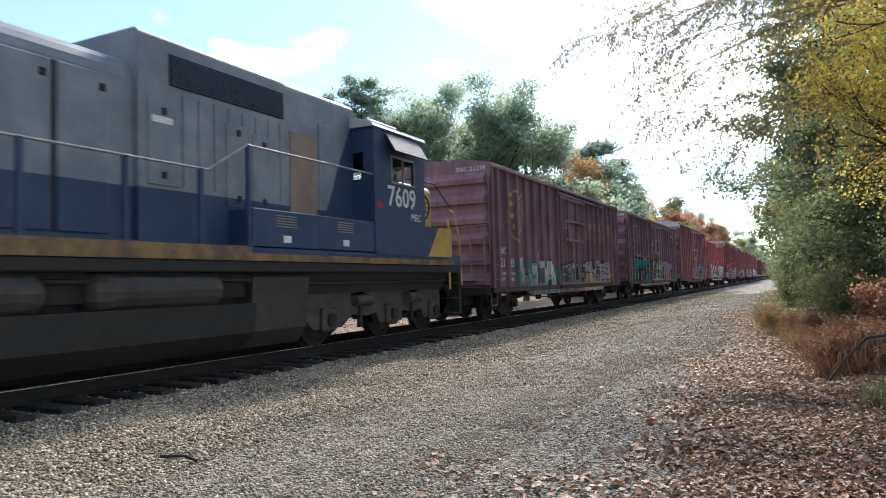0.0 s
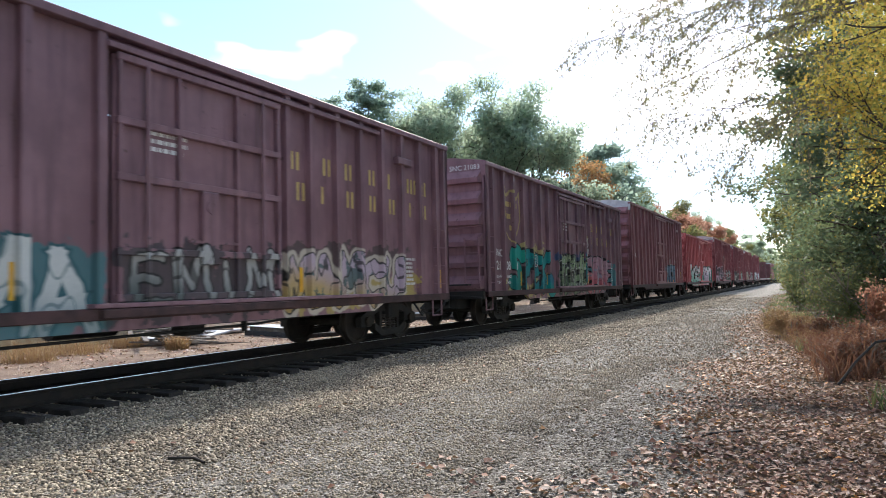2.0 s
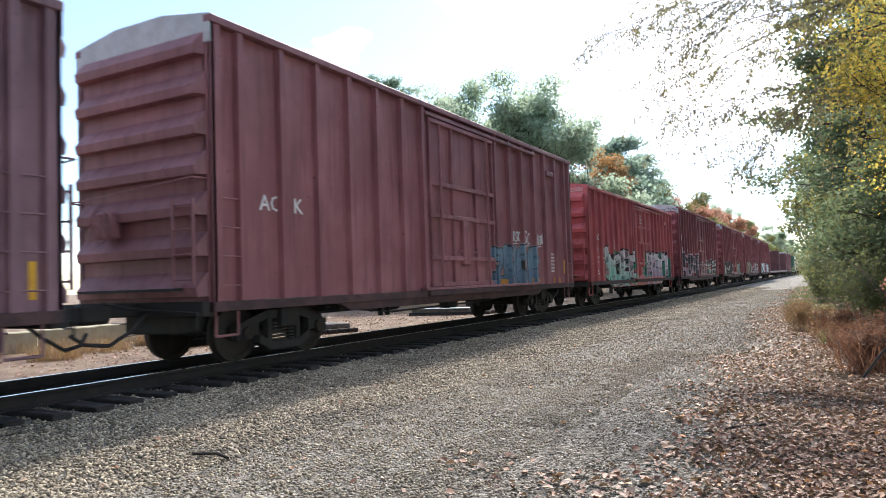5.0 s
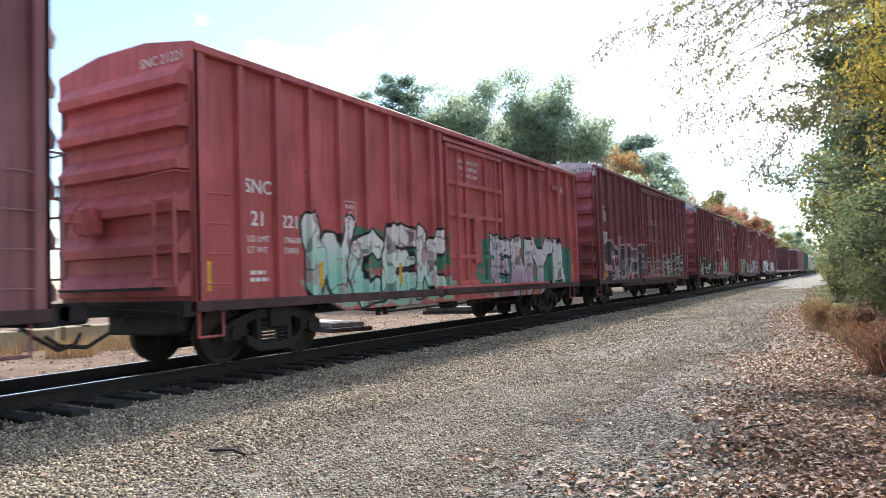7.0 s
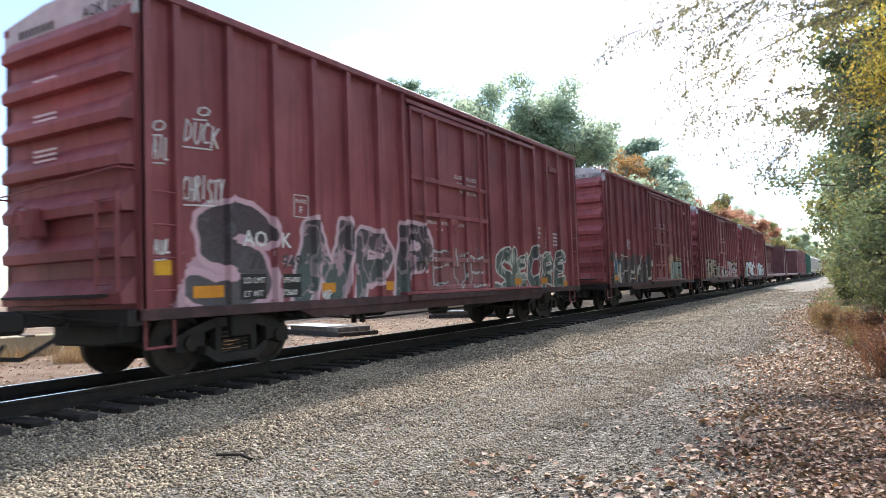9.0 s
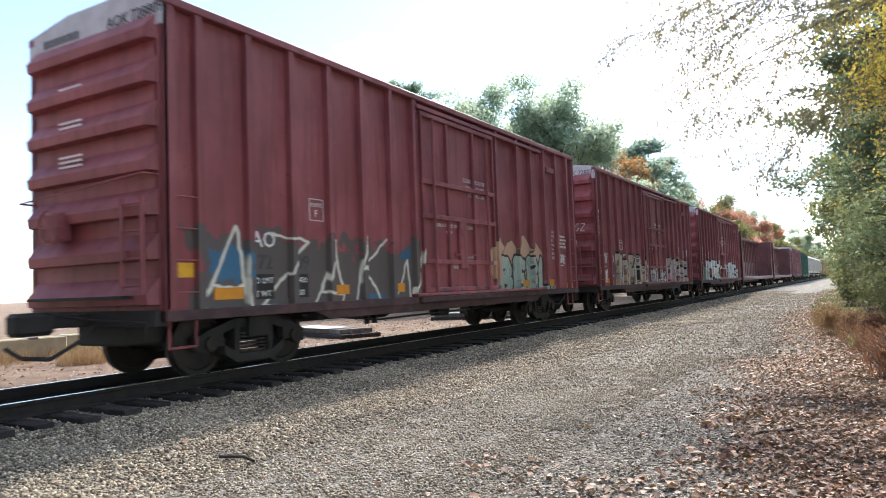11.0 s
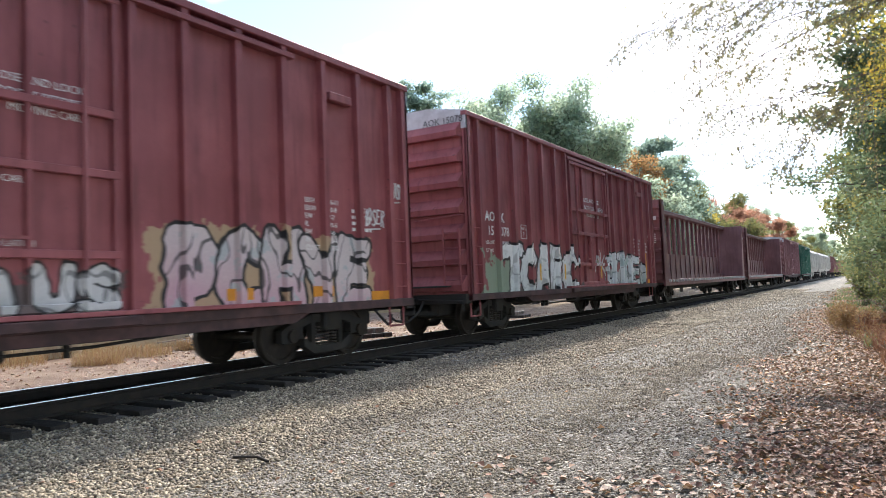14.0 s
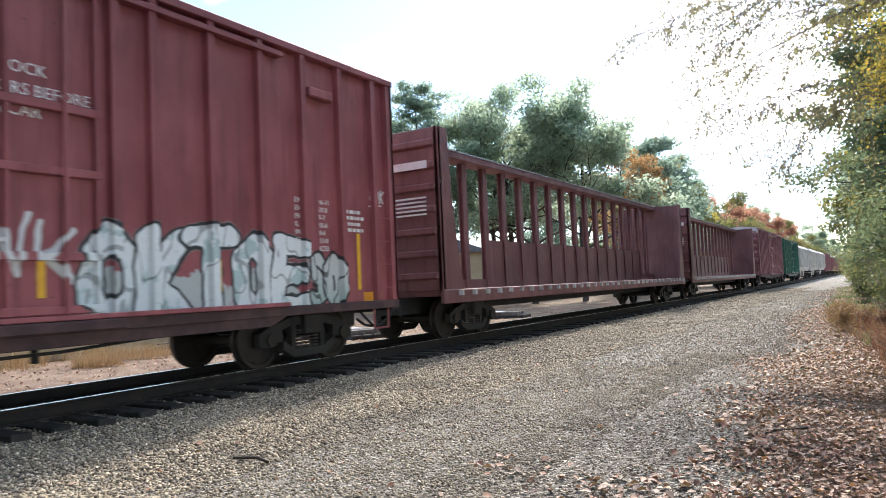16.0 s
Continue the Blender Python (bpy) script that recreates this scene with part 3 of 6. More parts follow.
def freight_truck(car, y, spin=True):
    truck = new("truck")
    truck.parent, truck.location = car, (0, y, 0)
    if "frame" not in FRAME_MESH:
        bm = bmesh.new()
        prism(bm, [(-1.12, .56), (-1.12, .36), (-.95, .33), (-.82, .42), (-.62, .40), (-.62, .60), (-.42, .66), (-.4, .80), (-.9, .66)], -.07, .07)
        prism(bm, [(1.12, .56), (.9, .66), (.4, .80), (.42, .66), (.62, .60), (.62, .40), (.82, .42), (.95, .33), (1.12, .36)], -.07, .07)
        prism(bm, [(-.42, .66), (.42, .66), (.4, .80), (-.4, .80)], -.08, .08)
        prism(bm, [(-.62, .42), (-.62, .28), (-.38, .14), (.38, .14), (.62, .28), (.62, .42), (.34, .27), (-.34, .27)], -.09, .09)
        box(bm, -.06, .06, -.40, -.30, .27, .67)
        box(bm, -.06, .06, .30, .40, .27, .67)
        FRAME_MESH["frame"] = bm
        bmesh.ops.recalc_face_normals(bm, faces=bm.faces)
        me = bpy.data.meshes.new("side_frame")
        bm.to_mesh(me)
        me.materials.append(BLACK)
        FRAME_MESH["frame"] = me
        bm2 = bmesh.new()
        for u in (-.18, 0, .18):
            for k in range(6):
                tube(bm2, (0, u, .28 + k * .055), (0, u, .31 + k * .055), .085, sides=10)
        me2 = bpy.data.meshes.new("spring")
        bm2.to_mesh(me2)
        me2.materials.append(WHEEL)
        FRAME_MESH["spring"] = me2
        bm3 = tube(bmesh.new(), (-.09, 0, 0), (.09, 0, 0), .11, sides=12)
        me3 = bpy.data.meshes.new("axle_cap")
        bm3.to_mesh(me3)
        me3.materials.append(WHEEL)
        FRAME_MESH["cap"] = me3
    for x in (-1.0, 1.0):
        for nm, key in (("side_frame", "frame"), ("spring", "spring")):
            o = new(nm, FRAME_MESH[key])
            o.parent, o.location = truck, (x, 0, 0)
            if key == "spring":
                tagged(o, kind="stuff")
        for dy in (-.88, .88):
            o = new("axle_cap", FRAME_MESH["cap"])
            o.parent, o.location = truck, (x + math.copysign(.03, x), dy, .46)
    part("bolster", B(-1.2, 1.2, -.2, .2, .5, .85, bevel=.03), BLACK, truck)
    for dy in (-.88, .88):
        w = wheelset(truck, dy, .46)
        if not spin:
            WHEELS.pop()
    return truck


def coupler(car, y, way):
    bm = bmesh.new()
    box(bm, -.09, .09, min(y, y + way * .75), max(y, y + way * .75), .80, .97, bevel=.02)
    box(bm, -.16, .14, min(y + way * .62, y + way * 1.12), max(y + way * .62, y + way * 1.12), .72, 1.02, bevel=.05)
    part("coupler", bm, BLACK, car, "knuckle coupler")
    hose = bmesh.new()
    pipe(hose, [(.35, y + way * .2, .85), (.38, y + way * .45, .62), (.32, y + way * .8, .42), (.2, y + way * 1.1, .46), (.1, y + way * 1.25, .6)], .028)
    part("air_hose", hose, BLACK, car, "rubber brake hose")


def end_wall(L_y, way, half, z0, zt, peak, mat, car, ribs=6, name="end_panel"):
    """A corrugated steel end: rolled horizontal ribs under a gable."""
    xs = [-half + .10, -half + .16, half - .16, half - .10]
    zs, dep = [z0], [0.0]
    step = (zt - .12 - z0) / ribs
    for k in range(ribs):
        a = z0 + k * step
        zs += [a + step * .34, a + step * .36, a + step * .58, a + step * .96]
        dep += [0.0, .15, .17, 0.0]
    zs.append(zt - .02)
    dep.append(0.0)
    bm = bmesh.new()
    rows = []
    for z, d in zip(zs, dep):
        rows.append([bm.verts.new((x, L_y + way * d * f, z)) for x, f in zip([-half, *xs, half], (0, 0, 1, 1, 0, 0))])
    for r0, r1 in zip(rows, rows[1:]):
        for i in range(5):
            bm.faces.new((r0[i], r0[i + 1], r1[i + 1], r1[i]))
    return part(name, bm, mat, car, "ribbed steel end wall")


def gable(y, way, half, zt, peak, mat, car, label):
    pts = [(-half, zt - .42), (half, zt - .42), (half, zt), (half * .35, zt + peak), (-half * .35, zt + peak), (-half, zt)]
    lo, hi = (y + way * .015, y - way * .05)
    return part("gable_plate", prism(bmesh.new(), pts, min(lo, hi), max(lo, hi), "y"), mat, car, label)


def grab_irons(car, y, z0, count, step, x, mat, width=.42):
    bm = bmesh.new()
    pipe(bm, [(x, -width / 2, 0), (x + .07, -width / 2, 0), (x + .07, width / 2, 0), (x, width / 2, 0)], .011)
    first = part("grab_iron", bm, mat, car)
    first.location = (0, y, z0)
    for k in range(1, count):
        again(first, pose(0, y, z0 + k * step), car)


def boxcar(off, L, zt, paint, plain, label, gable_mat=None, gable_label="", door_at=(6.40, 9.62), first=.54, pitch=.79, spin=True, detail=True, seed=0):
    car = tagged(new("boxcar"), label, "boxcar", "cars of the freight train")
    CARS.append((car, off))
    rnd = random.Random(seed)
    half, z0 = 1.44, .86
    d0, d1 = door_at
    for nm, sgn, mat in (("side_wall", 1, paint), ("side_wall", -1, plain)):
        bm = bmesh.new()
        lo, hi = sorted((sgn * (half - .03), sgn * half))
        box(bm, lo, hi, .02, d0, z0 + .1, zt - .08)
        box(bm, lo, hi, d1, L - .02, z0 + .1, zt - .08)
        box(bm, lo, hi, d0, d1, zt - .30, zt - .08)
        part(nm, bm, mat, car, "sprayed with graffiti" if sgn > 0 and detail else "")
        lo, hi = sorted((sgn * (half - .02), sgn * (half + .115)))
        part("side_sill", B(lo, hi, .0, L, z0 - .02, z0 + .13, bevel=.01), SILLDIRT, car)
        bm = B(lo - (.02 if sgn < 0 else 0), hi + (.02 if sgn > 0 else 0), -.02, L + .02, zt - .13, zt - .012, bevel=.012)
        part("top_chord", bm, plain, car)
        # outside posts, hat shaped
        ys = [.10, d0 - .16, d1 + .16, L - .10]
        ys += [first + pitch * k for k in range(12) if first + pitch * k < d0 - .5]
        ys += [L - first - pitch * k for k in range(12) if L - first - pitch * k > d1 + .5]
        # deep skirt between the trucks
        lo2, hi2 = sorted((sgn * (half - .01), sgn * (half + .08)))
        part("side_skirt", prism(bmesh.new(), [(2.9, z0), (3.3, z0 - .16), (L - 3.3, z0 - .16), (L - 2.9, z0)], lo2, hi2), SILLDIRT if gable_mat else mat, car)
        for y in ys:
            w = .072 if .2 < y < L - .2 else .11
            a, b = half * sgn, (half + .11) * sgn
            part("side_post", prism(bmesh.new(), [(a, y - w), (b, y - w * .8), (b, y + w * .8), (a, y + w)], z0 + .13, zt - .13, "z"), mat, car)
    # plug door with pressed panels, rods and cranks
    def door(sgn, mat):
        bm = bmesh.new()
        X = half * sgn
        lo, hi = sorted((X - sgn * .03, X + sgn * .045))
        box(bm, lo, hi, d0 + .03, d1 - .03, z0 + .16, zt - .34, bevel=.008)
        dr = part("door", bm, mat, car, "plug door")
        zs = [z0 + .2, z0 + .80, 2.62, 3.35, zt - .42]
        us = [d0 + .1, d0 + (d1 - d0) * .33, d0 + (d1 - d0) * .68, d1 - .1]
        f, g = sorted((X + sgn * .045, X + sgn * .13))
        for z in zs:
            part("door_rib", B(f, g, d0 + .05, d1 - .05, z, z + .10, bevel=.01), mat, dr)
        for u in us:
            part("door_stile", B(f, g - .006, u - .03, u + .03, z0 + .2, zt - .36, bevel=.008), mat, dr)
        for u in (d0 + .5, d1 - .5):
            part("lock_rod", tube(bmesh.new(), (X + sgn * .14, u, z0 + .2), (X + sgn * .14, u, zt - .4), .030), mat, dr)
        part("lock_case", B(*sorted((X + sgn * .045, X + sgn * .15)), (d0 + d1) / 2 - .16, (d0 + d1) / 2 + .16, 1.55, 2.62, bevel=.02), mat, dr)
        part("threshold", B(*sorted((X + sgn * .02, X + sgn * .20)), d0 - .2, d1 + .2, z0 + .0, z0 + .12, bevel=.012), SILLDIRT, dr)
        part("crank", tube(bmesh.new(), (X + sgn * .15, (d0 + d1) / 2, 2.40), (X + sgn * .165, (d0 + d1) / 2, 2.40), .11, sides=14), mat, dr)
        part("lock_handle", B(*sorted((X + sgn * .1, X + sgn * .13)), (d0 + d1) / 2 - .4, (d0 + d1) / 2 + .6, 1.86, 1.9), mat, dr)
    door(1, paint)
    door(-1, plain)
    part("door_stop", B(half, half + .14, L - 2.35, L - 1.75, zt - .78, zt - .62, bevel=.02), plain, car)
    part("door_track", B(half - .01, half + .17, d0 - .3, d1 + 3.0, z0 + .13, z0 + .19, bevel=.008), plain, car)
    part("door_header", B(half - .01, half + .15, d0 - .1, d1 + 3.0, zt - .30, zt - .22, bevel=.008), plain, car)
    # roof of cross-ribbed sheets
    bm = bmesh.new()
    hw = half + .12
    prof = [(-hw, zt - .012), (-hw * .35, zt + .15), (hw * .35, zt + .15), (hw, zt - .012)]
    prism(bm, prof, 0, L, "y")
    k = .4
    while k < L:
        prism(bm, [(u * .97, v + .02) for u, v in prof], k - .04, k + .04, "y")
        k += .95
    part("roof", bm, SILVER if gable_mat else plain, car, "ribbed steel roof")
    for y, way in ((0.0, -1), (L, 1)):
        end_wall(y, way, half + .09, z0, zt - .1, .16, plain, car, ribs=6 if zt < 4.8 else 7)
        gable(y, way, half + .11, zt, .16, gable_mat or plain, car, gable_label)
        part("corner_post", B(half - .06, half + .11, *sorted((y, y - way * .08)), z0, zt, bevel=.01), plain, car)
        part("corner_post", B(-half - .11, -half + .06, *sorted((y, y - way * .08)), z0, zt, bevel=.01), plain, car)
        part("crossover_platform", B(-1.1, 1.1, *sorted((y + way * .03, y + way * .33)), 1.16, 1.2), BLACK, car)
        part("end_sill", B(-1.45, 1.45, *sorted((y + way * .12, y - way * .10)), .78, 1.0, bevel=.01), BLACK, car)
        coupler(car, y, way)
        yy = y - way * .38
        grab_irons(car, yy, 1.22, 4, .43, half + .01, plain, .5)
        # sill step below the corner
        bm = bmesh.new()
        pipe(bm, [(1.40, yy - .22, .9), (1.40, yy - .22, .48), (1.40, yy + .22, .48), (1.40, yy + .22, .9)], .02)
        part("sill_step", bm, plain, car)
        # end ladder
        bm = bmesh.new()
        ex = .95
        for u in (ex, ex + .42):
            box(bm, u - .02, u + .02, *sorted((y + way * .19, y + way * .23)), 1.22, 2.48)
        for q in range(4):
            tube(bm, (ex, y + way * .21, 1.32 + .36 * q), (ex + .42, y + way * .21, 1.32 + .36 * q), .014)
        part("end_ladder", bm, plain, car)
        part("draft_gear", B(-.55, .55, *sorted((y - way * .1, y - way * .95)), .50, .86, bevel=.03), BLACK, car)
        part("end_handrail", pipe(bmesh.new(), [(-1.42, y, 2.62), (-1.42, y + way * .24, 2.62), (1.42, y + way * .24, 2.78), (1.42, y, 2.78)], .014), plain, car)
        part("uncoupling_lever", pipe(bmesh.new(), [(1.42, y + way * .2, .62), (1.42, y + way * .2, .84), (.25, y + way * .28, .90), (.12, y + way * .75, 1.02)], .016), BLACK, car)
    # brake gear on the leading end
    part("brake_housing", B(-.75, -.38, -.26, -.05, 2.0, 2.42, bevel=.03), plain, car)
    wheel = bmesh.new()
    for q in range(16):
        a0, a1 = 2 * math.pi * q / 16, 2 * math.pi * (q + 1) / 16
        tube(wheel, (-.56 + .26 * math.cos(a0), -.3, 2.2 + .26 * math.sin(a0)), (-.56 + .26 * math.cos(a1), -.3, 2.2 + .26 * math.sin(a1)), .015, sides=5)
    for q in range(3):
        a0 = math.pi * q / 3
        tube(wheel, (-.56 - .26 * math.cos(a0), -.3, 2.2 - .26 * math.sin(a0)), (-.56 + .26 * math.cos(a0), -.3, 2.2 + .26 * math.sin(a0)), .012, sides=5)
    part("brake_wheel", wheel, plain, car)
    # underframe
    bm = B(-.35, .35, .1, L - .1, .62, .9)
    part("center_sill", bm, BLACK, car)
    for y in np.linspace(3.2, L - 3.2, 6):
        part("crossbearer", B(-1.38, 1.38, float(y) - .06, float(y) + .06, .70, .95), BLACK, car)
    bm = bmesh.new()
    pipe(bm, [(1.15, 3.0, .78), (1.15, 5.2, .58), (1.15, L * .6, .62), (1.15, L - 3.2, .8)], .02)
    for y in (4.8, 5.05, L * .58):
        box(bm, 1.1, 1.2, y - .025, y + .025, .52, 1.0)
    part("brake_rod", bm, BLACK, car)
    part("air_reservoir", tube(bmesh.new(), (-.8, L * .45, .7), (-.8, L * .45 + 1.1, .7), .22, sides=14), BLACK, car)
    part("brake_valve", B(.5, .85, L * .52, L * .52 + .45, .5, .85, bevel=.05), BLACK, car)
    for y in (2.0, L - 2.0):
        freight_truck(car, y, spin)
    return car


SILLDIRT = worn("road-grimed sill paint", (0.045, 0.024, 0.024), (0.10, 0.05, 0.05), 3, 0.8)
BROWN = (0.190, 0.102, 0.122)
AOKRED = (0.222, 0.057, 0.064)
RED = (0.40, 0.088, 0.092)
K_ = (0.012, 0.012, 0.014)
W_ = (0.55, 0.56, 0.56)
plain_brown = car_paint("faded brown paint", BROWN)
plain_dark = car_paint("dark oxide paint", (0.22, 0.092, 0.102))
plain_red = car_paint("faded red paint", RED, fade=0.25)
plain_aok = car_paint("oxide red paint", AOKRED, fade=0.3)
TEAL, TEAL2 = (0.0, 0.30, 0.27), (0.01, 0.20, 0.28)
LILAC = (0.50, 0.42, 0.52)
paints = {
    1: car_paint("brown paint with teal and yellow graffiti", BROWN, [
        cloud(2.0, 6.35, .72, 1.78, (0.045, 0.15, 0.17), .14),
        piece("ANUMA", 2.2, 6.2, .80, 1.72, .10, (0.22, 0.28, 0.29), (0.60, 0.61, 0.60), (0.02, 0.09, 0.11), ow=.04, block=True, accent=.6),
        cloud(4.1, 4.6, 1.05, 1.6, (0.05, 0.03, 0.035), .02, .8),
        cloud(6.4, 9.6, .82, 1.75, (0.035, 0.04, 0.045), .35, .8),
        piece("EMIM", 6.6, 9.5, .95, 1.7, .055, (0.10, 0.12, 0.12), (0.40, 0.40, 0.40), K_, ow=.03, accent=.7),
        cloud(9.7, 14.2, .82, 1.5, (0.42, 0.33, 0.10), .2),
        cloud(9.7, 13.9, 1.5, 1.92, (0.05, 0.045, 0.04), .22, .75),
        piece("MAMCU", 9.75, 13.6, .95, 1.68, .13, (0.50, 0.36, 0.14), (0.52, 0.42, 0.52), K_, (0.55, 0.50, 0.42), .12, .025, (0.05, 0.12, 0.12), accent=.8)], (2.1, 3.27, .69, .86, (0.52, 0.42, 0.15))),
    2: car_paint("brown paint with teal graffiti", BROWN, [
        cloud(1.55, 5.6, .80, 1.25, (0.46, 0.40, 0.16), .28, .9, (0.16, 0.06, 0.03)),
        cloud(2.6, 5.0, 1.9, 2.35, (0.46, 0.40, 0.16), .25, .85, (0.30, 0.20, 0.10)),
        piece("S", 1.85, 2.95, 1.0, 2.1, .20, (0.0, 0.19, 0.17), (0.01, 0.33, 0.27), K_, None, 0, .045),
        piece("PEK", 2.85, 5.25, .98, 2.12, .155, (0.01, 0.19, 0.22), (0.005, 0.27, 0.27), K_, None, 0, .045, (0.01, 0.13, 0.19), lean=.12, wave=.04),
        piece("O", 5.15, 5.8, .95, 1.35, .24, (0.0, 0.28, 0.26), (0.01, 0.17, 0.24), K_, None, 0, .03),
        cloud(6.2, 9.8, .75, 2.12, (0.03, 0.055, 0.045), .14, .85),
        cloud(6.2, 9.8, 1.95, 2.2, (0.02, 0.07, 0.20), .3, .6),
        piece("RZEK", 6.3, 9.7, .90, 2.05, .12, (0.13, 0.20, 0.11), (0.36, 0.46, 0.28), K_, None, 0, .05, (0.06, 0.09, 0.07), block=True, accent=.7, lean=.2),
        piece("ZNN", 6.3, 9.5, .85, 2.0, .016, (0.5, 0.55, 0.48), (0.6, 0.62, 0.58), K_, None, 0, .01),
        cloud(9.7, 14.4, .85, 2.05, (0.02, 0.22, 0.24), .35, .8),
        piece("SANE", 9.8, 13.6, .90, 2.05, .17, (0.46, 0.09, 0.11), (0.48, 0.30, 0.36), K_, None, 0, .045, (0.34, 0.34, 0.42), accent=.4, wave=.05),
        piece("I", 13.7, 14.1, .98, 1.9, .13, (0.10, 0.12, 0.12), (0.35, 0.33, 0.32), K_, None, 0, .04)], (2.08, 3.27, .69, .86, (0.52, 0.42, 0.15))),
    3: car_paint("dark oxide paint with pale blue graffiti", (0.24, 0.092, 0.102), [
        piece("ZHOB", 9.6, 13.1, 1.05, 1.95, .185, (0.09, 0.15, 0.22), (0.19, 0.29, 0.38), (0.02, 0.025, 0.03), (0.55, 0.55, 0.55), .06, .035, (0.13, 0.19, 0.26), accent=.5, wave=.04)]),
    4: car_paint("red paint with mint and white graffiti", RED, [
        cloud(2.45, 7.0, 1.3, 2.1, (0.01, 0.20, 0.12), .35),
        cloud(2.3, 7.2, .76, 1.25, (0.24, 0.46, 0.37), .12),
        piece("WCEK", 2.3, 6.8, .98, 2.12, .19, (0.34, 0.64, 0.54), (0.84, 0.79, 0.79), K_, None, 0, .055, (0.46, 0.30, 0.30), accent=.6, lean=.15),
        cloud(8.6, 15.1, .82, 2.15, (0.01, 0.22, 0.16), .30),
        piece("FNYA", 9.2, 14.7, .86, 2.08, .20, (0.50, 0.35, 0.48), (0.86, 0.83, 0.85), K_, None, 0, .05, (0.50, 0.40, 0.48), block=True, accent=.6, wave=.04),
        cloud(10.9, 11.3, 1.7, 1.95, (0.50, 0.02, 0.05), .1, .9),
        cloud(11.9, 12.2, 1.2, 1.5, (0.50, 0.02, 0.05), .1, .9)], fade=.25),
    5: car_paint("oxide paint with black and pink graffiti", AOKRED, [
        cloud(.7, 2.7, .82, 1.6, (0.50, 0.34, 0.39), .30, .85),
        piece("S", .75, 2.5, 1.0, 2.2, .22, (0.03, 0.045, 0.045), (0.006, 0.01, 0.012), (0.55, 0.36, 0.42), None, 0, .09, (0.04, 0.06, 0.065)),
        piece("NPP", 2.9, 7.1, 1.0, 2.15, .19, (0.02, 0.075, 0.065), (0.006, 0.01, 0.012), (0.58, 0.42, 0.47), None, 0, .075, (0.40, 0.26, 0.31), accent=.4, lean=.15),
        cloud(7.0, 9.7, .85, 1.9, (0.22, 0.15, 0.15), .5, .4),
        piece("EUE", 7.0, 9.6, 1.1, 1.9, .025, (0.45, 0.42, 0.42), (0.55, 0.52, 0.52), K_, None, 0, .01),
        piece("SKORE", 10.1, 15.2, 1.0, 1.95, .13, (0.05, 0.09, 0.07), (0.02, 0.03, 0.03), (0.60, 0.60, 0.56), (0.34, 0.38, 0.33), .06, .05, (0.30, 0.34, 0.28), accent=.8, lean=.15)], fade=.3),
    6: car_paint("oxide paint with grey graffiti", AOKRED, [
        cloud(.5, 6.3, .74, 2.0, (0.085, 0.080, 0.075), .30, .95),
        cloud(.9, 2.3, .70, 1.0, (0.03, 0.13, 0.24), .16),
        cloud(4.2, 5.8, .70, .98, (0.03, 0.13, 0.24), .16),
        cloud(.8, 1.5, 1.45, 1.8, (0.03, 0.13, 0.24), .12),
        cloud(5.6, 5.95, 1.75, 1.95, (0.02, 0.10, 0.19), .08),
        piece("AZAKW", .5, 6.2, .80, 2.10, .022, (0.70, 0.67, 0.58), (0.70, 0.67, 0.58), (0.30, 0.28, 0.25), None, 0, .012, lean=.3),
        cloud(6.4, 9.6, .80, 1.05, (0.05, 0.06, 0.075), .2, .7),
        piece("COCO", 9.55, 12.8, 1.35, 2.12, .24, (0.50, 0.29, 0.19), (0.60, 0.38, 0.26), (0.11, 0.07, 0.055), None, 0, .045),
        cloud(9.9, 13.9, .80, 1.15, (0.30, 0.36, 0.30), .25, .85),
        piece("BERL", 10.0, 13.4, .92, 1.78, .14, (0.28, 0.36, 0.30), (0.42, 0.50, 0.44), K_, None, 0, .065, (0.34, 0.42, 0.36), accent=.3, wave=.03)], fade=.3),
    7: car_paint("oxide paint with beige and pink graffiti", AOKRED, [
        cloud(2.4, 6.5, .80, 1.5, (0.10, 0.085, 0.075), .25, .75),
        piece("MEHOW", 2.3, 6.5, .86, 1.98, .14, (0.50, 0.35, 0.25), (0.58, 0.50, 0.40), K_, None, 0, .06, (0.40, 0.36, 0.31), block=True, accent=.6),
        piece("NIEN", 2.4, 6.6, .90, 2.1, .018, (0.7, 0.7, 0.7), (0.7, 0.7, 0.7), K_, None, 0, .012),
        cloud(6.9, 9.7, .85, 1.35, (0.09, 0.09, 0.085), .25, .85),
        piece("ROIUS", 7.1, 9.7, 1.05, 1.50, .09, (0.30, 0.31, 0.31), (0.60, 0.58, 0.58), K_, None, 0, .035, accent=.6),
        cloud(10.2, 14.8, .85, 2.1, (0.44, 0.34, 0.20), .22, .75),
        piece("PCHYE", 10.4, 14.7, .86, 1.98, .185, (0.56, 0.34, 0.40), (0.60, 0.52, 0.52), K_, None, 0, .06, (0.42, 0.45, 0.46), accent=.8, wave=.05)], fade=.3),
    8: car_paint("oxide paint with white and silver graffiti", AOKRED, [
        cloud(.8, 2.6, .74, 1.75, (0.24, 0.34, 0.25), .35, .85),
        cloud(1.9, 6.9, .74, 1.10, (0.05, 0.06, 0.055), .3, .85),
        piece("TCARC", 1.85, 6.6, .88, 2.05, .17, (0.66, 0.70, 0.71), (0.86, 0.87, 0.88), K_, None, 0, .06, (0.55, 0.58, 0.60), block=True, accent=.35, wave=.03, lean=.1),
        piece("WK", 8.3, 9.5, 1.45, 2.1, .03, (0.6, 0.6, 0.6), (0.6, 0.6, 0.6), (0.4, 0.4, 0.4), None, 0, .01),
        cloud(9.5, 13.2, .86, 1.5, (0.42, 0.48, 0.48), .22, .9),
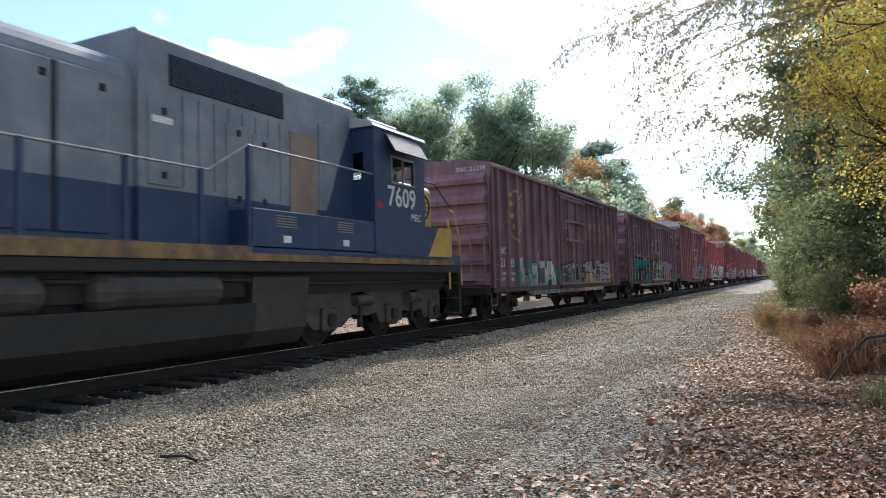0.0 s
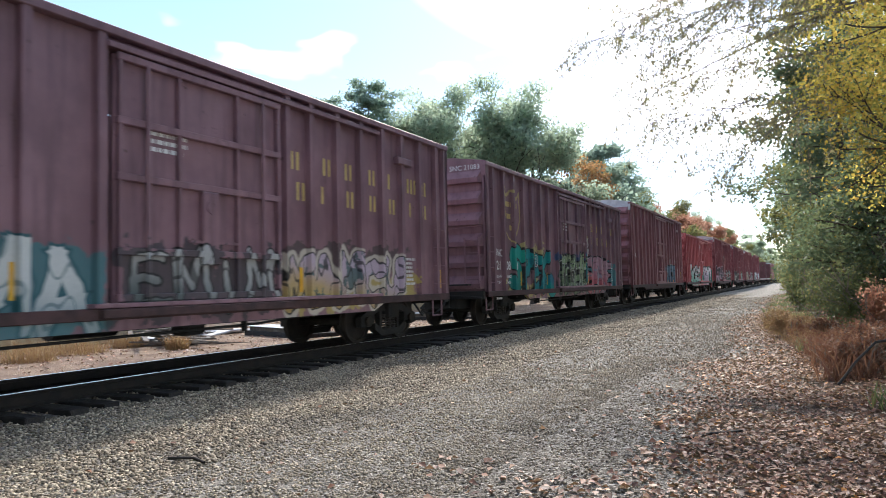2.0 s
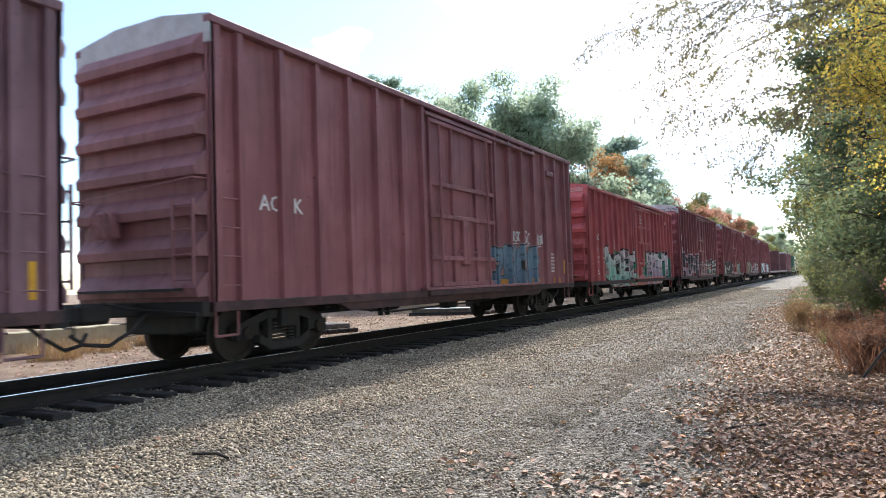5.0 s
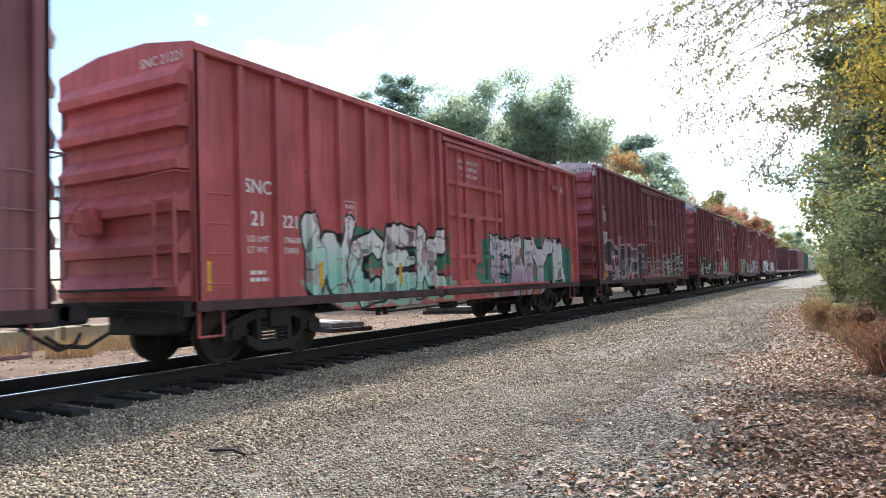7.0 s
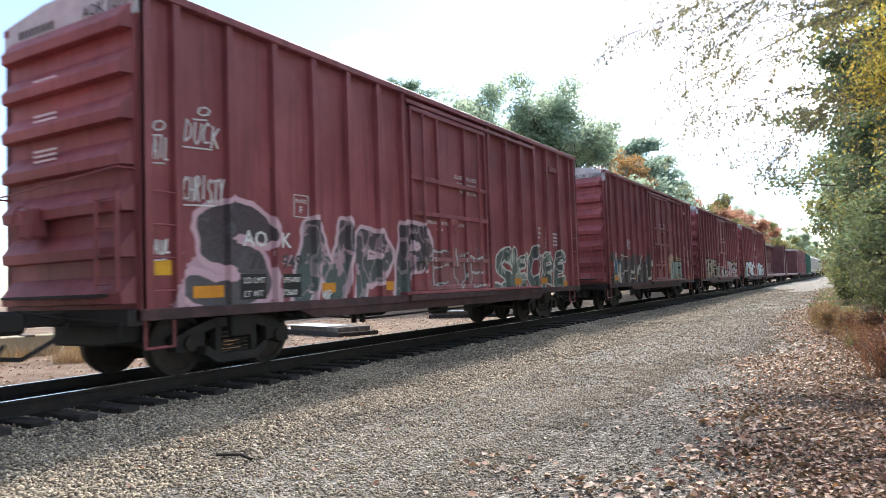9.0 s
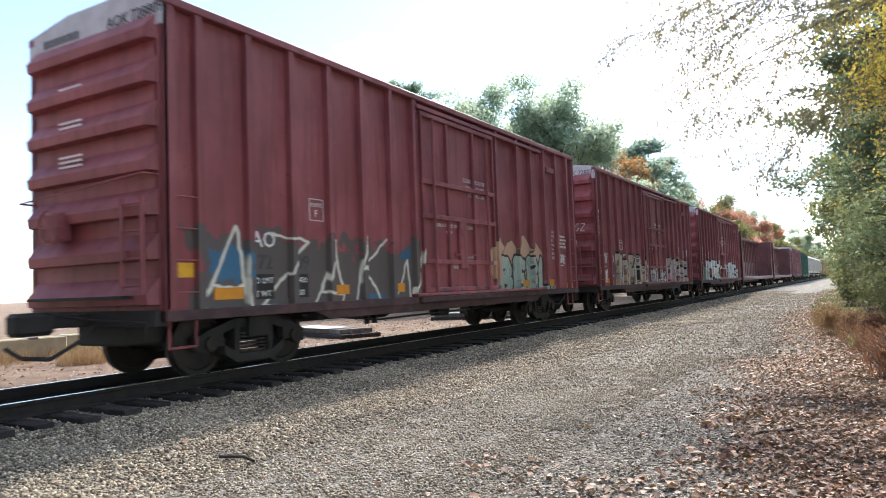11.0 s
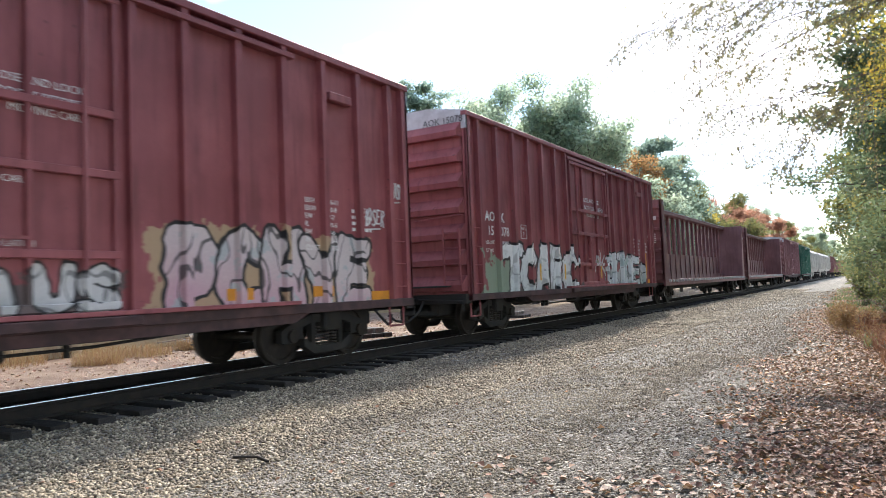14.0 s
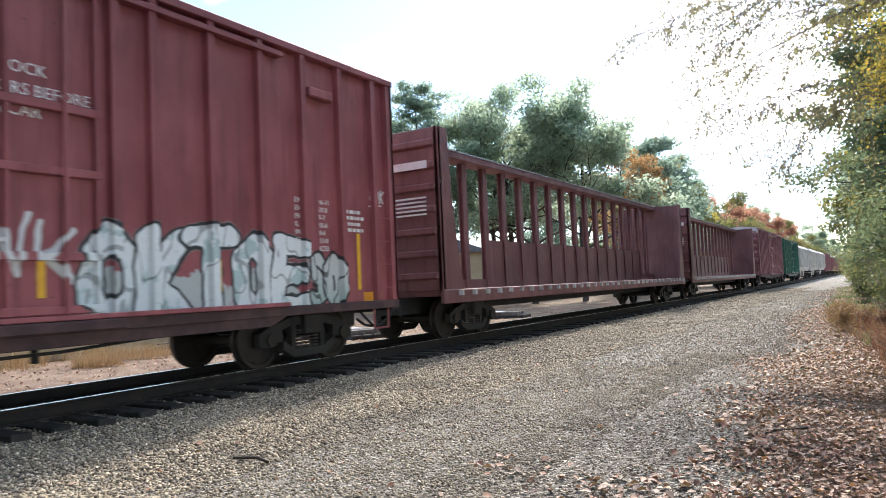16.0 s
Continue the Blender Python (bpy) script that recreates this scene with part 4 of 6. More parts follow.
        piece("OKTOE", 9.45, 13.3, .92, 2.02, .15, (0.64, 0.70, 0.72), (0.78, 0.81, 0.83), (0.02, 0.025, 0.028), (0.42, 0.48, 0.48), .06, .045, (0.40, 0.53, 0.53), accent=.5, wave=.05),
        piece("SO", 13.3, 14.2, 1.0, 1.7, .11, (0.35, 0.45, 0.42), (0.55, 0.58, 0.58), K_, None, 0, .05, accent=.8)], fade=.3),
}


def reflectors(car, ys, z0=1.3, z1=1.75, x=1.53, mat=None):
    for y in ys:
        part("reflector", B(x, x + .004, y - .045, y + .045, z0, z1), mat or YELLOW, car, "yellow reflective strip")


FADED = worn("faded yellow lettering", (0.66, 0.50, 0.18), (0.50, 0.36, 0.15), 4, 0.7)
PLATE = worn("black stencil plate", (0.012, 0.012, 0.012), (0.03, 0.03, 0.03), 4, 0.6)
GREYTEXT = worn("dark lettering", (0.05, 0.05, 0.055), (0.1, 0.1, 0.1), 4, 0.7)
PALE = worn("pale grey gable paint", (0.62, 0.63, 0.65), (0.48, 0.48, 0.5), 3, 0.6)


def marks(car, y, z, lines, size=.28, x=1.525):
    """Stencilled marks, line under line."""
    for k, row in enumerate(lines):
        for dy, text, sz in row:
            words("stencil", text, sz, on_side(y + dy, z - k * .62 * (size / .28), x), WHITE, car, "white stencilled lettering", .003)


def door_note(car, y, z, size=.13, lines=("CLOSE AND LOCK", "DOORS BEFORE", "MOVING CAR")):
    """Three lines of stencilled advice on the door."""
    for k, text in enumerate(lines):
        words("door_stencil", text, size, on_side(y + .12 * k * size / .13, z - 1.25 * size * k, 1.488), WHITE, car, "white stencilled door note")


def plate_mark(car, y, z, letter):
    """The framed clearance mark."""
    part("stencil_frame", pipe(bmesh.new(), [(1.446, y, z), (1.446, y + .34, z), (1.446, y + .34, z + .36), (1.446, y, z + .36), (1.446, y, z)], .008, 4), WHITE, car)
    words("stencil", "PLATE", .095, on_side(y + .035, z + .23, 1.445), WHITE, car, "white stencilled plate mark")
    words("stencil", letter, .17, on_side(y + .12, z + .06, 1.445), WHITE, car, "white stencilled plate mark")


def dress_snc(car, left, right, code, shield, y=.70, z=1.98, pitch=.79, dz=.38):
    """Reporting marks stencilled panel by panel between the posts."""
    words("stencil", "SNC", .30, on_side(y, z, 1.452), WHITE, car, "white stencilled lettering", .004)
    big = .36 if shield else .32
    words("stencil", left, big, on_side(y + .12, z - dz, 1.452), WHITE, car, "white stencilled lettering", .004)
    for k, bit in enumerate(right):
        words("stencil", bit, big if shield else .29, on_side(y + .06 + pitch * (k + 1) - (0 if shield else .06), z - dz, 1.452), WHITE, car, "white stencilled lettering", .004)
    words("stencil", "LD LMT", .14, on_side(y + .05, z - dz - .25, 1.449), WHITE, car)
    words("stencil", "LT WT", .14, on_side(y + .05, z - dz - .42, 1.449), WHITE, car)
    words("stencil", "196600", .14, on_side(y + .05 + pitch, z - dz - .25, 1.449), WHITE, car)
    words("stencil", "73400", .14, on_side(y + .05 + pitch, z - dz - .42, 1.449), WHITE, car)
    bars(car, y + .1, z - dz - .75, .5, 2, .06, 1.446, WHITE)
    words("end_number", code, .2, on_end(.45, 4.38, -.025), WHITE, car, "white stencilled number")
    reflectors(car, [.3, 2.75, 5.2, 10.2, 12.8, 15.4], 1.12, 1.55, 1.446)
    plate_mark(car, 3.92 if shield else 3.42, 1.72 if shield else 2.3, "C")
    if shield:
        for k, (w, z) in enumerate(((.95, 3.48), (.8, 3.12), (.4, 2.78))):
            bars(car, 2.1 - w / 2, z, w, 1, .15, 1.446, FADED, "faded_wordmark", seed=k)
        rows = ((3.25, (9.95, 10.52, 10.86, 11.55, 12.38, 13.12, 13.92, 14.22, 14.55)), (2.72, (10.1, 10.8, 11.6, 12.4, 13.15, 14.0, 14.55)))
        for z, ys in rows:
            for q, y in enumerate(ys):
                bm = box(bmesh.new(), 1.4435, 1.4465, y, y + .075, z, z + .32)
                if q % 4 != 1:
                    box(bm, 1.4435, 1.4465, y + .15, y + .225, z, z + .32)
                part("faded_wordmark", bm, FADED, car, "faded yellow bars")
    bars(car, 13.7, 1.75, .6, 7, .05, 1.446, WHITE, seed=5)
    if shield:
        bars(car, 7.0, 3.3, .7, 3, .06, 1.49, WHITE, seed=6)
    else:
        door_note(car, 7.6, 3.92)


def dress_aok(car, left, right, code, y=.93, z=2.72, strips=True):
    words("stencil", "AO", .34, on_side(y, z, 1.452), WHITE, car, "white stencilled lettering", .004)
    words("stencil", "K", .34, on_side(y + .80, z, 1.452), WHITE, car, "white stencilled lettering", .004)
    words("stencil", left, .32, on_side(y + .12, z - .34, 1.449), GREYTEXT if not strips else WHITE, car, "stencilled car number", .004)
    words("stencil", right, .32, on_side(y + .80, z - .34, 1.449), GREYTEXT if not strips else WHITE, car, "stencilled car number", .004)
    for k, (u, v) in enumerate((("LD LMT", "195400"), ("LT WT", "72600"))):
        words("stencil", u, .13, on_side(y, z - .56 - k * .2, 1.451), WHITE, car)
        words("stencil", v, .13, on_side(y + .82, z - .56 - k * .2, 1.451), WHITE, car)
    if not strips:
        part("stencil_plate", B(1.441, 1.4445, y - .06, y + .46, z - .80, z - .42), PLATE, car, "black stencil panel")
        part("stencil_plate", B(1.441, 1.4445, y + .76, y + 1.25, z - .80, z - .42), PLATE, car, "black stencil panel")
    words("end_number", code, .22, on_end(.40, 4.94, -.025), GREYTEXT, car, "dark stencilled number")
    bars_end = bmesh.new()
    for k in range(9):
        box(bars_end, -1.15 + k * .1, -1.15 + k * .1 + .07, -.02, -.017, 4.96, 5.08)
    part("end_wordmark", bars_end, GREYTEXT, car)
    for zz in (4.2, 3.7, 3.2):
        bm = bmesh.new()
        for q in range(3):
            box(bm, -.6, -.05, -.125, -.12, zz - q * .07, zz - q * .07 + .03)
        part("end_stencil", bm, WHITE, car)
    if strips:
        reflectors(car, [.80, 14.65], 1.2, 2.2, 1.446)
        reflectors(car, [3.95, 5.75, 9.0, 11.45], 1.25, 1.7, 1.5)
    else:
        part("placard", B(1.446, 1.45, .2, .66, 1.42, 1.62), YELLOW, car, "yellow placard")
        for u, v in ((.88, 1.42), (3.32, 3.92), (5.2, 5.7), (11.4, 11.9), (13.2, 13.7)):
            part("placard", B(1.446, 1.45, u, v, 1.10, 1.27), ORANGE, car, "orange reflective placard")
        for text, yy, zz, sz in (("UNLATCH BEFORE MOVING CAR", 6.95, 2.48, .11), ("CLOSE", 7.35, 2.34, .09), ("SEAL", 7.62, 1.57, .12), ("U LATCH", 8.3, 1.79, .10)):
            words("door_stencil", text, sz, on_side(yy, zz, 1.488), WHITE, car, "white stencilled door note")
    part("placard", B(1.446, 1.45, 14.75, 15.3, .95, 1.15), ORANGE, car, "orange placard")
    plate_mark(car, 2.92, 2.36, "F")
    dims = [("EXH", "16-11"), ("EXW", "10-8"), ("EW", "9-7"), ("IL", "50-6"), ("IW", "9-6"), ("IH", "13-0"), ("CU FT", "6235")]
    for k, (p, q) in enumerate(dims):
        words("stencil", p, .12, on_side(13.05, 2.65 - k * .13, 1.446), WHITE, car)
        words("stencil", q, .12, on_side(13.62, 2.65 - k * .13, 1.446), WHITE, car)
    if strips:
        door_note(car, 7.5, 3.72, .19, ("CLOSE AND LOCK", "BOTH DOORS BEFORE", "MOVING CAR"))
    else:
        door_note(car, 8.2, 3.58)
    bars(car, 14.25, 2.55, .6, 4, .06, 1.446, WHITE, seed=9)


def scribbles(car, tags, x=1.452, end=False):
    """Thin sprayed tags of single strokes: (letters, along, up, width, height)."""
    rnd = random.Random(len(tags))
    for text, y, z, w, h in tags:
        bm = bmesh.new()
        for i, ch in enumerate(text):
            lift = rnd.uniform(-.08, .12) * h
            for u0, v0, u1, v1 in STROKES[ch]:
                a, b = ((y + (i + u + .25 * v) * w / len(text), z + lift + v * h) for u, v in ((u0, v0), (u1, v1)))
                p0, p1 = ((x, *a), (x, *b)) if not end else ((a[0], x, a[1]), (b[0], x, b[1]))
                tube(bm, p0, p1, .014, sides=5)
        tube(bm, (x, y, z - .08), (x, y + w * .8, z - .05), .013, sides=5) if not end else None
        part("sprayed_tag", bm, WHITE, car, "white sprayed tag")


c1 = boxcar(-18.05, 15.70, 4.60, paints[1], plain_brown, "faded purple-brown boxcar with shield emblem and graffiti", seed=1)
dress_snc(c1, "21", ("23", "9"), "SNC 21239", True)
c2 = boxcar(0.0, 15.70, 4.60, paints[2], plain_brown, "faded brown boxcar with large teal graffiti", seed=2)
dress_snc(c2, "21", ("08", "3"), "SNC 21083", True)
scribbles(c2, [("KSE", 9.9, 2.55, .7, .35), ("RAC", 10.0, 2.2, .6, .3)])
c3 = boxcar(17.95, 16.1, 5.20, paints[3], plain_dark, "dark oxide-red boxcar with pale blue graffiti", PALE, "pale grey gable", door_at=(6.25, 9.75), first=.60, pitch=.93, seed=3)
marks(c3, 1.05, 2.4, [[(0, "AO", .36), (.8, "K", .36)]], x=1.446)
scribbles(c3, [("ZRSK", 10.96, 2.25, .65, .28), ("SC", 11.95, 2.2, .45, .36), ("SIENA", 12.82, 2.2, .65, .3)])
reflectors(c3, [15.2])
for yy in (10.1, 12.5, 14.4):
    part("placard", B(1.446, 1.45, yy, yy + .6, 1.0, 1.18), ORANGE, c3, "orange placard")
bars(c3, 14.2, 1.9, .9, 6, .06, 1.446, WHITE, seed=3)
c4 = boxcar(36.05, 15.80, 4.60, paints[4], plain_red, "bright faded red boxcar with green and white graffiti", door_at=(6.95, 9.95), first=.88, seed=4)
dress_snc(c4, "21", ("221",), "SNC 21221", False, 1.0, 2.6, .78, .5)
words("stencil", "CAI", .34, on_side(14.24, 3.8, 1.449), WHITE, c4, "white stencilled lettering")
c5 = boxcar(54.0, 16.2, 5.20, paints[5], plain_aok, "oxide-red boxcar with black and pink graffiti", PALE, "pale grey gable", door_at=(6.25, 9.75), first=.60, pitch=.93, seed=5)
dress_aok(c5, "72", "949", "AOK 727949", 1.8, 1.85, False)
scribbles(c5, [("JAIL", .15, 2.95, .36, .32), ("O", .2, 3.32, .26, .14), ("DUCK", .74, 3.25, .62, .32), ("O", .92, 3.66, .3, .13), ("CHRISTY", .70, 2.45, .74, .34), ("EAUL", .15, 1.68, .36, .2), ("ZOMR", 3.2, .95, .6, .2)])
c6 = boxcar(73.4, 15.50, 5.20, paints[6], plain_aok, "oxide-red boxcar with grey and blue graffiti", PALE, "pale grey gable", door_at=(6.25, 9.75), first=.60, pitch=.93, seed=6)
dress_aok(c6, "72", "809", "AOK 728809", 1.6, 1.88, False)
scribbles(c6, [("RONE", 14.04, 1.75, .66, .26)])
c7 = boxcar(91.1, 15.95, 5.20, paints[7], plain_aok, "oxide-red boxcar with beige and pink graffiti", PALE, "pale grey gable", door_at=(6.25, 9.75), first=.60, pitch=.93, seed=7)
dress_aok(c7, "728", "077", "AOK 728077", 1.56, 1.86, False)
scribbles(c7, [("RW", .72, 1.75, .5, .4), ("TONY", .72, 1.2, .5, .36), ("HOSER", 14.54, 2.35, .66, .3), ("KASH", 15.46, 2.9, .34, .3), ("SUNI", .15, 2.8, .36, .4), ("KAR", .15, 3.3, .36, .4)])
scribbles(c7, [("HOIST", -.85, 2.85, 1.0, .28), ("JRGZ", .35, 2.9, .8, .3), ("GRAFITI", -.6, 2.3, 1.5, .3), ("ECHO", -.3, 1.85, 1.1, .28)], x=-.17, end=True)
c8 = boxcar(109.43, 15.70, 5.20, paints[8], plain_aok, "oxide-red boxcar with large silver-white graffiti", PALE, "pale grey gable", door_at=(6.25, 9.75), first=.60, pitch=.93, seed=8)
dress_aok(c8, "15", "078", "AOK 15078")
scribbles(c8, [("AGSK", 7.8, 3.9, 1.0, .35), ("RSW", 8.3, 1.5, .7, .6), ("WOK", 15.0, 2.8, .45, .25)])
green = car_paint("green paint", (0.015, 0.10, 0.065), [], None, .2)
c11 = boxcar(175.7, 17.2, 4.85, plain_dark, plain_dark, "dark brown boxcar with a silver roof end", PALE, "pale grey gable", spin=False, seed=11)
c12 = boxcar(195.2, 15.7, 4.7, green, green, "dark green boxcar far along the train", spin=False, seed=12)


beam_paint = car_paint("dark maroon flatcar paint", (0.15, 0.058, 0.060))


def centerbeam(off, L=22.3):
    """A lumber flat car: two bulkheads and an open beam down its middle."""
    car = tagged(new("centerbeam_flatcar"), "empty oxide-red centerbeam lumber car with slotted spine", "flatcar", "cars of the freight train")
    CARS.append((car, off))
    m = beam_paint
    part("deck", B(-1.45, 1.45, .1, L - .1, .98, 1.1, bevel=.01), m, car)
    part("side_sill", B(1.40, 1.50, 0, L, .82, 1.12, bevel=.015), m, car)
    part("side_sill", B(-1.50, -1.40, 0, L, .82, 1.12, bevel=.015), m, car)
    part("center_sill", B(-.35, .35, 0, L, .6, .98), BLACK, car)
    for y, way in ((0.0, 1), (L, -1)):
        bh = part("bulkhead", B(-1.48, 1.48, *sorted((y, y + way * .12)), 1.1, 4.65, bevel=.02), m, car, "ribbed end bulkhead")
        for z in np.arange(1.35, 4.5, .48):
            part("bulkhead_rib", B(-1.4, 1.4, *sorted((y - way * .09, y)), z, z + .16, bevel=.03), m, bh)
        for x in (-1.48, 1.38):
            part("bulkhead_gusset", prism(bmesh.new(), [(y, 1.1), (y + way * .85, 1.1), (y + way * .5, 3.2), (y + way * .42, 4.65), (y, 4.65)], x, x + .1), m, bh)
        coupler(car, y, -way)
    part("top_beam", B(-.28, .28, .1, L - .1, 4.47, 4.65, bevel=.02), m, car)
    part("top_rail", B(-.30, .30, .1, L - .1, 4.652, 4.68), SILVER, car)
    part("lower_web", B(-.05, .05, .1, L - .1, 1.1, 1.35), m, car)
    first = None
    for y in np.arange(1.25, L - .5, 1.17):
        if first is None:
            bm = bmesh.new()
            box(bm, -.06, .06, -.03, .03, 1.1, 4.47)
            box(bm, -.08, -.06, -.11, .11, 1.1, 4.47)
            box(bm, .06, .08, -.11, .11, 1.1, 4.47)
            first = part("spine_post", bm, m, car)
            first.location.y = float(y)
        else:
            again(first, pose(0, float(y), 0), car)
    # lower half is closed by a panel between the posts
    for y in np.arange(1.25 + 1.17 * 3.5, L - 2, 1.17):
        part("web_panel", B(-.03, .03, float(y) - .52, float(y) + .52, 1.35, 2.45), m, car)
    for y in np.arange(.6, L - .4, .62):
        part("winch", B(1.50, 1.58, float(y), float(y) + .1, .98, 1.09), SILVER, car)
    bars(car, .05, 3.4, .01, 1, .1, 1.48, WHITE)
    bm = bmesh.new()
    box(bm, .35, 1.25, -.105, -.10, 3.75, 3.92)
    part("end_plate", bm, WHITE, car, "white lettered plate")
    for q in range(5):
        bm = B(.4, 1.2, -.105, -.10, 3.1 - q * .09, 3.14 - q * .09)
        part("end_stencil", bm, WHITE, car)
    for y in (2.0, L - 2.0):
        freight_truck(car, y, off < 140)
    return car


centerbeam(126.88)
centerbeam(150.9)

CONCRETE = worn("pale concrete", (0.42, 0.40, 0.37), (0.5, 0.48, 0.44), 2, 0.85)
hopper_paint = car_paint("pale grey hopper paint", (0.42, 0.40, 0.36), [], None, .2)


def hopper(off, L=17.2):
    car = tagged(new("covered_hopper"), "pale grey covered hopper car", "hopper", "cars of the freight train")
    CARS.append((car, off))
    bm = prism(bmesh.new(), [(-1.15, 1.2), (1.15, 1.2), (1.5, 1.9), (1.5, 4.1), (1.1, 4.55), (-1.1, 4.55), (-1.5, 4.1), (-1.5, 1.9)], .8, L - .8, "y")
    part("hopper_body", bm, hopper_paint, car)
    for y in np.linspace(1.2, L - 1.2, 12):
        part("side_rib", B(1.5, 1.56, float(y) - .04, float(y) + .04, 1.7, 4.1), hopper_paint, car)
    part("running_board", B(-.4, .4, .5, L - .5, 4.6, 4.64), SILVER, car)
    part("center_sill", B(-.35, .35, 0, L, .7, 1.0), BLACK, car)
    for y in (.1, L - .35):
        part("end_platform", B(-1.4, 1.4, y, y + .25, 1.0, 1.2), BLACK, car)
    for y in (4.2, 8.6, 13.0):
        part("hopper_outlet", prism(bmesh.new(), [(y - 1.5, 1.2), (y + 1.5, 1.2), (y + .3, .45), (y - .3, .45)], -.8, .8), hopper_paint, car)
    for y in (1.9, L - 1.9):
        freight_truck(car, y, False)
    return car


for k in range(3):
    hopper(213.0 + 19.2 * k)


def gondola(off, h, L=17.0):
    car = tagged(new("gondola"), "dark rust-brown high-sided gondola car", "gondola", "cars of the freight train")
    CARS.append((car, off))
    bm = bmesh.new()
    box(bm, 1.42, 1.46, 0, L, 1.0, h)
    box(bm, -1.46, -1.42, 0, L, 1.0, h)
    box(bm, -1.42, 1.42, 0, .05, 1.0, h)
    box(bm, -1.42, 1.42, L - .05, L, 1.0, h)
    box(bm, -1.42, 1.42, 0, L, .95, 1.05)
    part("body", bm, plain_dark, car)
    for y in np.linspace(.1, L - .1, 13):
        part("side_rib", B(1.46, 1.54, float(y) - .07, float(y) + .07, 1.0, h), plain_dark, car)
    part("top_rail", B(1.40, 1.56, 0, L, h, h + .1), plain_dark, car)
    part("center_sill", B(-.3, .3, -.5, L + .5, .65, .95), BLACK, car)
    for y in (1.9, L - 1.9):
        freight_truck(car, y, False)


for k in range(9):
    gondola(271.5 + 18.8 * k, 3.9 if k % 3 else 4.4)


# ---------------- locomotive ----------------
def loco_paint():
    n = Nodes("grey and dark blue locomotive paint")
    tc = n.add("TexCoord")
    where = tc.outputs["Object"]
    sp = n.add("SeparateXYZ")
    n.link(where, sp.inputs[0])
    y, z = sp.outputs[1], sp.outputs[2]
    big, fine = n.noise(1.3, 5, where), n.noise(30, 4, where)
    streak = n.noise(1.0, 5, n.vec("MULTIPLY", where, (7, 7, .5)))
    grey = n.mix(n.step(big, .35, .7), (0.16, 0.18, 0.21), (0.24, 0.26, 0.29))
    blue = n.mix(n.step(big, .35, .7), (0.020, 0.042, 0.092), (0.038, 0.062, 0.120))
    diag = n.math("SUBTRACT", y, n.math("ADD", 14.8, n.math("MULTIPLY", n.math("SUBTRACT", z, 2.6), .50)))
    is_blue = n.math("MAXIMUM", n.step(diag, -.01, .01), n.step(z, 2.66, 2.64))
    c = n.mix(is_blue, grey, blue)
    rusty = n.step(n.math("ADD", n.math("MULTIPLY", fine, .4), n.math("MULTIPLY", streak, .65)), .62, .78)
    c = n.mix(n.math("MULTIPLY", rusty, .5), c, (0.09, 0.05, 0.035))
    return n.finish(c, n.math("ADD", n.math("MULTIPLY", streak, .25), .33), 0.0, fine, .1, .01)


LOCO = loco_paint()
LOCOBLUE = worn("dark blue loco paint", (0.024, 0.048, 0.112), (0.042, 0.070, 0.140), 2, .45, bump=.1)
LOCOYEL = worn("dirty yellow loco paint", (0.25, 0.15, 0.055), (0.085, 0.058, 0.04), 3, .6)
NOSEYEL = worn("bright yellow nose paint", (0.60, 0.38, 0.07), (0.42, 0.27, 0.07), 2, .5)
LOCOROOF = worn("pale cab roof paint", (0.5, 0.5, 0.5), (0.34, 0.34, 0.35), 3, .5)
TANKBOX = worn("oily dark tank paint", (0.028, 0.025, 0.024), (0.060, 0.050, 0.044), 4, .55)
GREASE = worn("dusty brown truck castings", (0.042, 0.035, 0.032), (0.095, 0.076, 0.066), 4, .65)
RUSTBROWN = worn("rust-stained door paint", (0.33, 0.24, 0.18), (0.24, 0.185, 0.15), 2, .7)
STEEL = worn("worn bright handrail", (0.40, 0.38, 0.36), (0.28, 0.26, 0.24), 6, .4, .6)


def glass():
    n = Nodes("dark cab glass")
    n.bsdf.inputs["Base Color"].default_value = (0.75, 0.82, 0.82, 1)
    n.bsdf.inputs["Roughness"].default_value = .04
    n.bsdf.inputs["Transmission Weight"].default_value = 1.0
    n.bsdf.inputs["IOR"].default_value = 1.1
    return n.mat


GLASS = glass()


def rounded(half, z0, z1, r):
    pts = [(-half, z0), (half, z0)]
    for k in range(6):
        a = math.pi / 2 * k / 5
        pts.append((half - r + r * math.cos(a), z1 - r + r * math.sin(a)))
    for k in range(6):
        a = math.pi / 2 + math.pi / 2 * k / 5
        pts.append((-half + r + r * math.cos(a), z1 - r + r * math.sin(a)))
    return pts


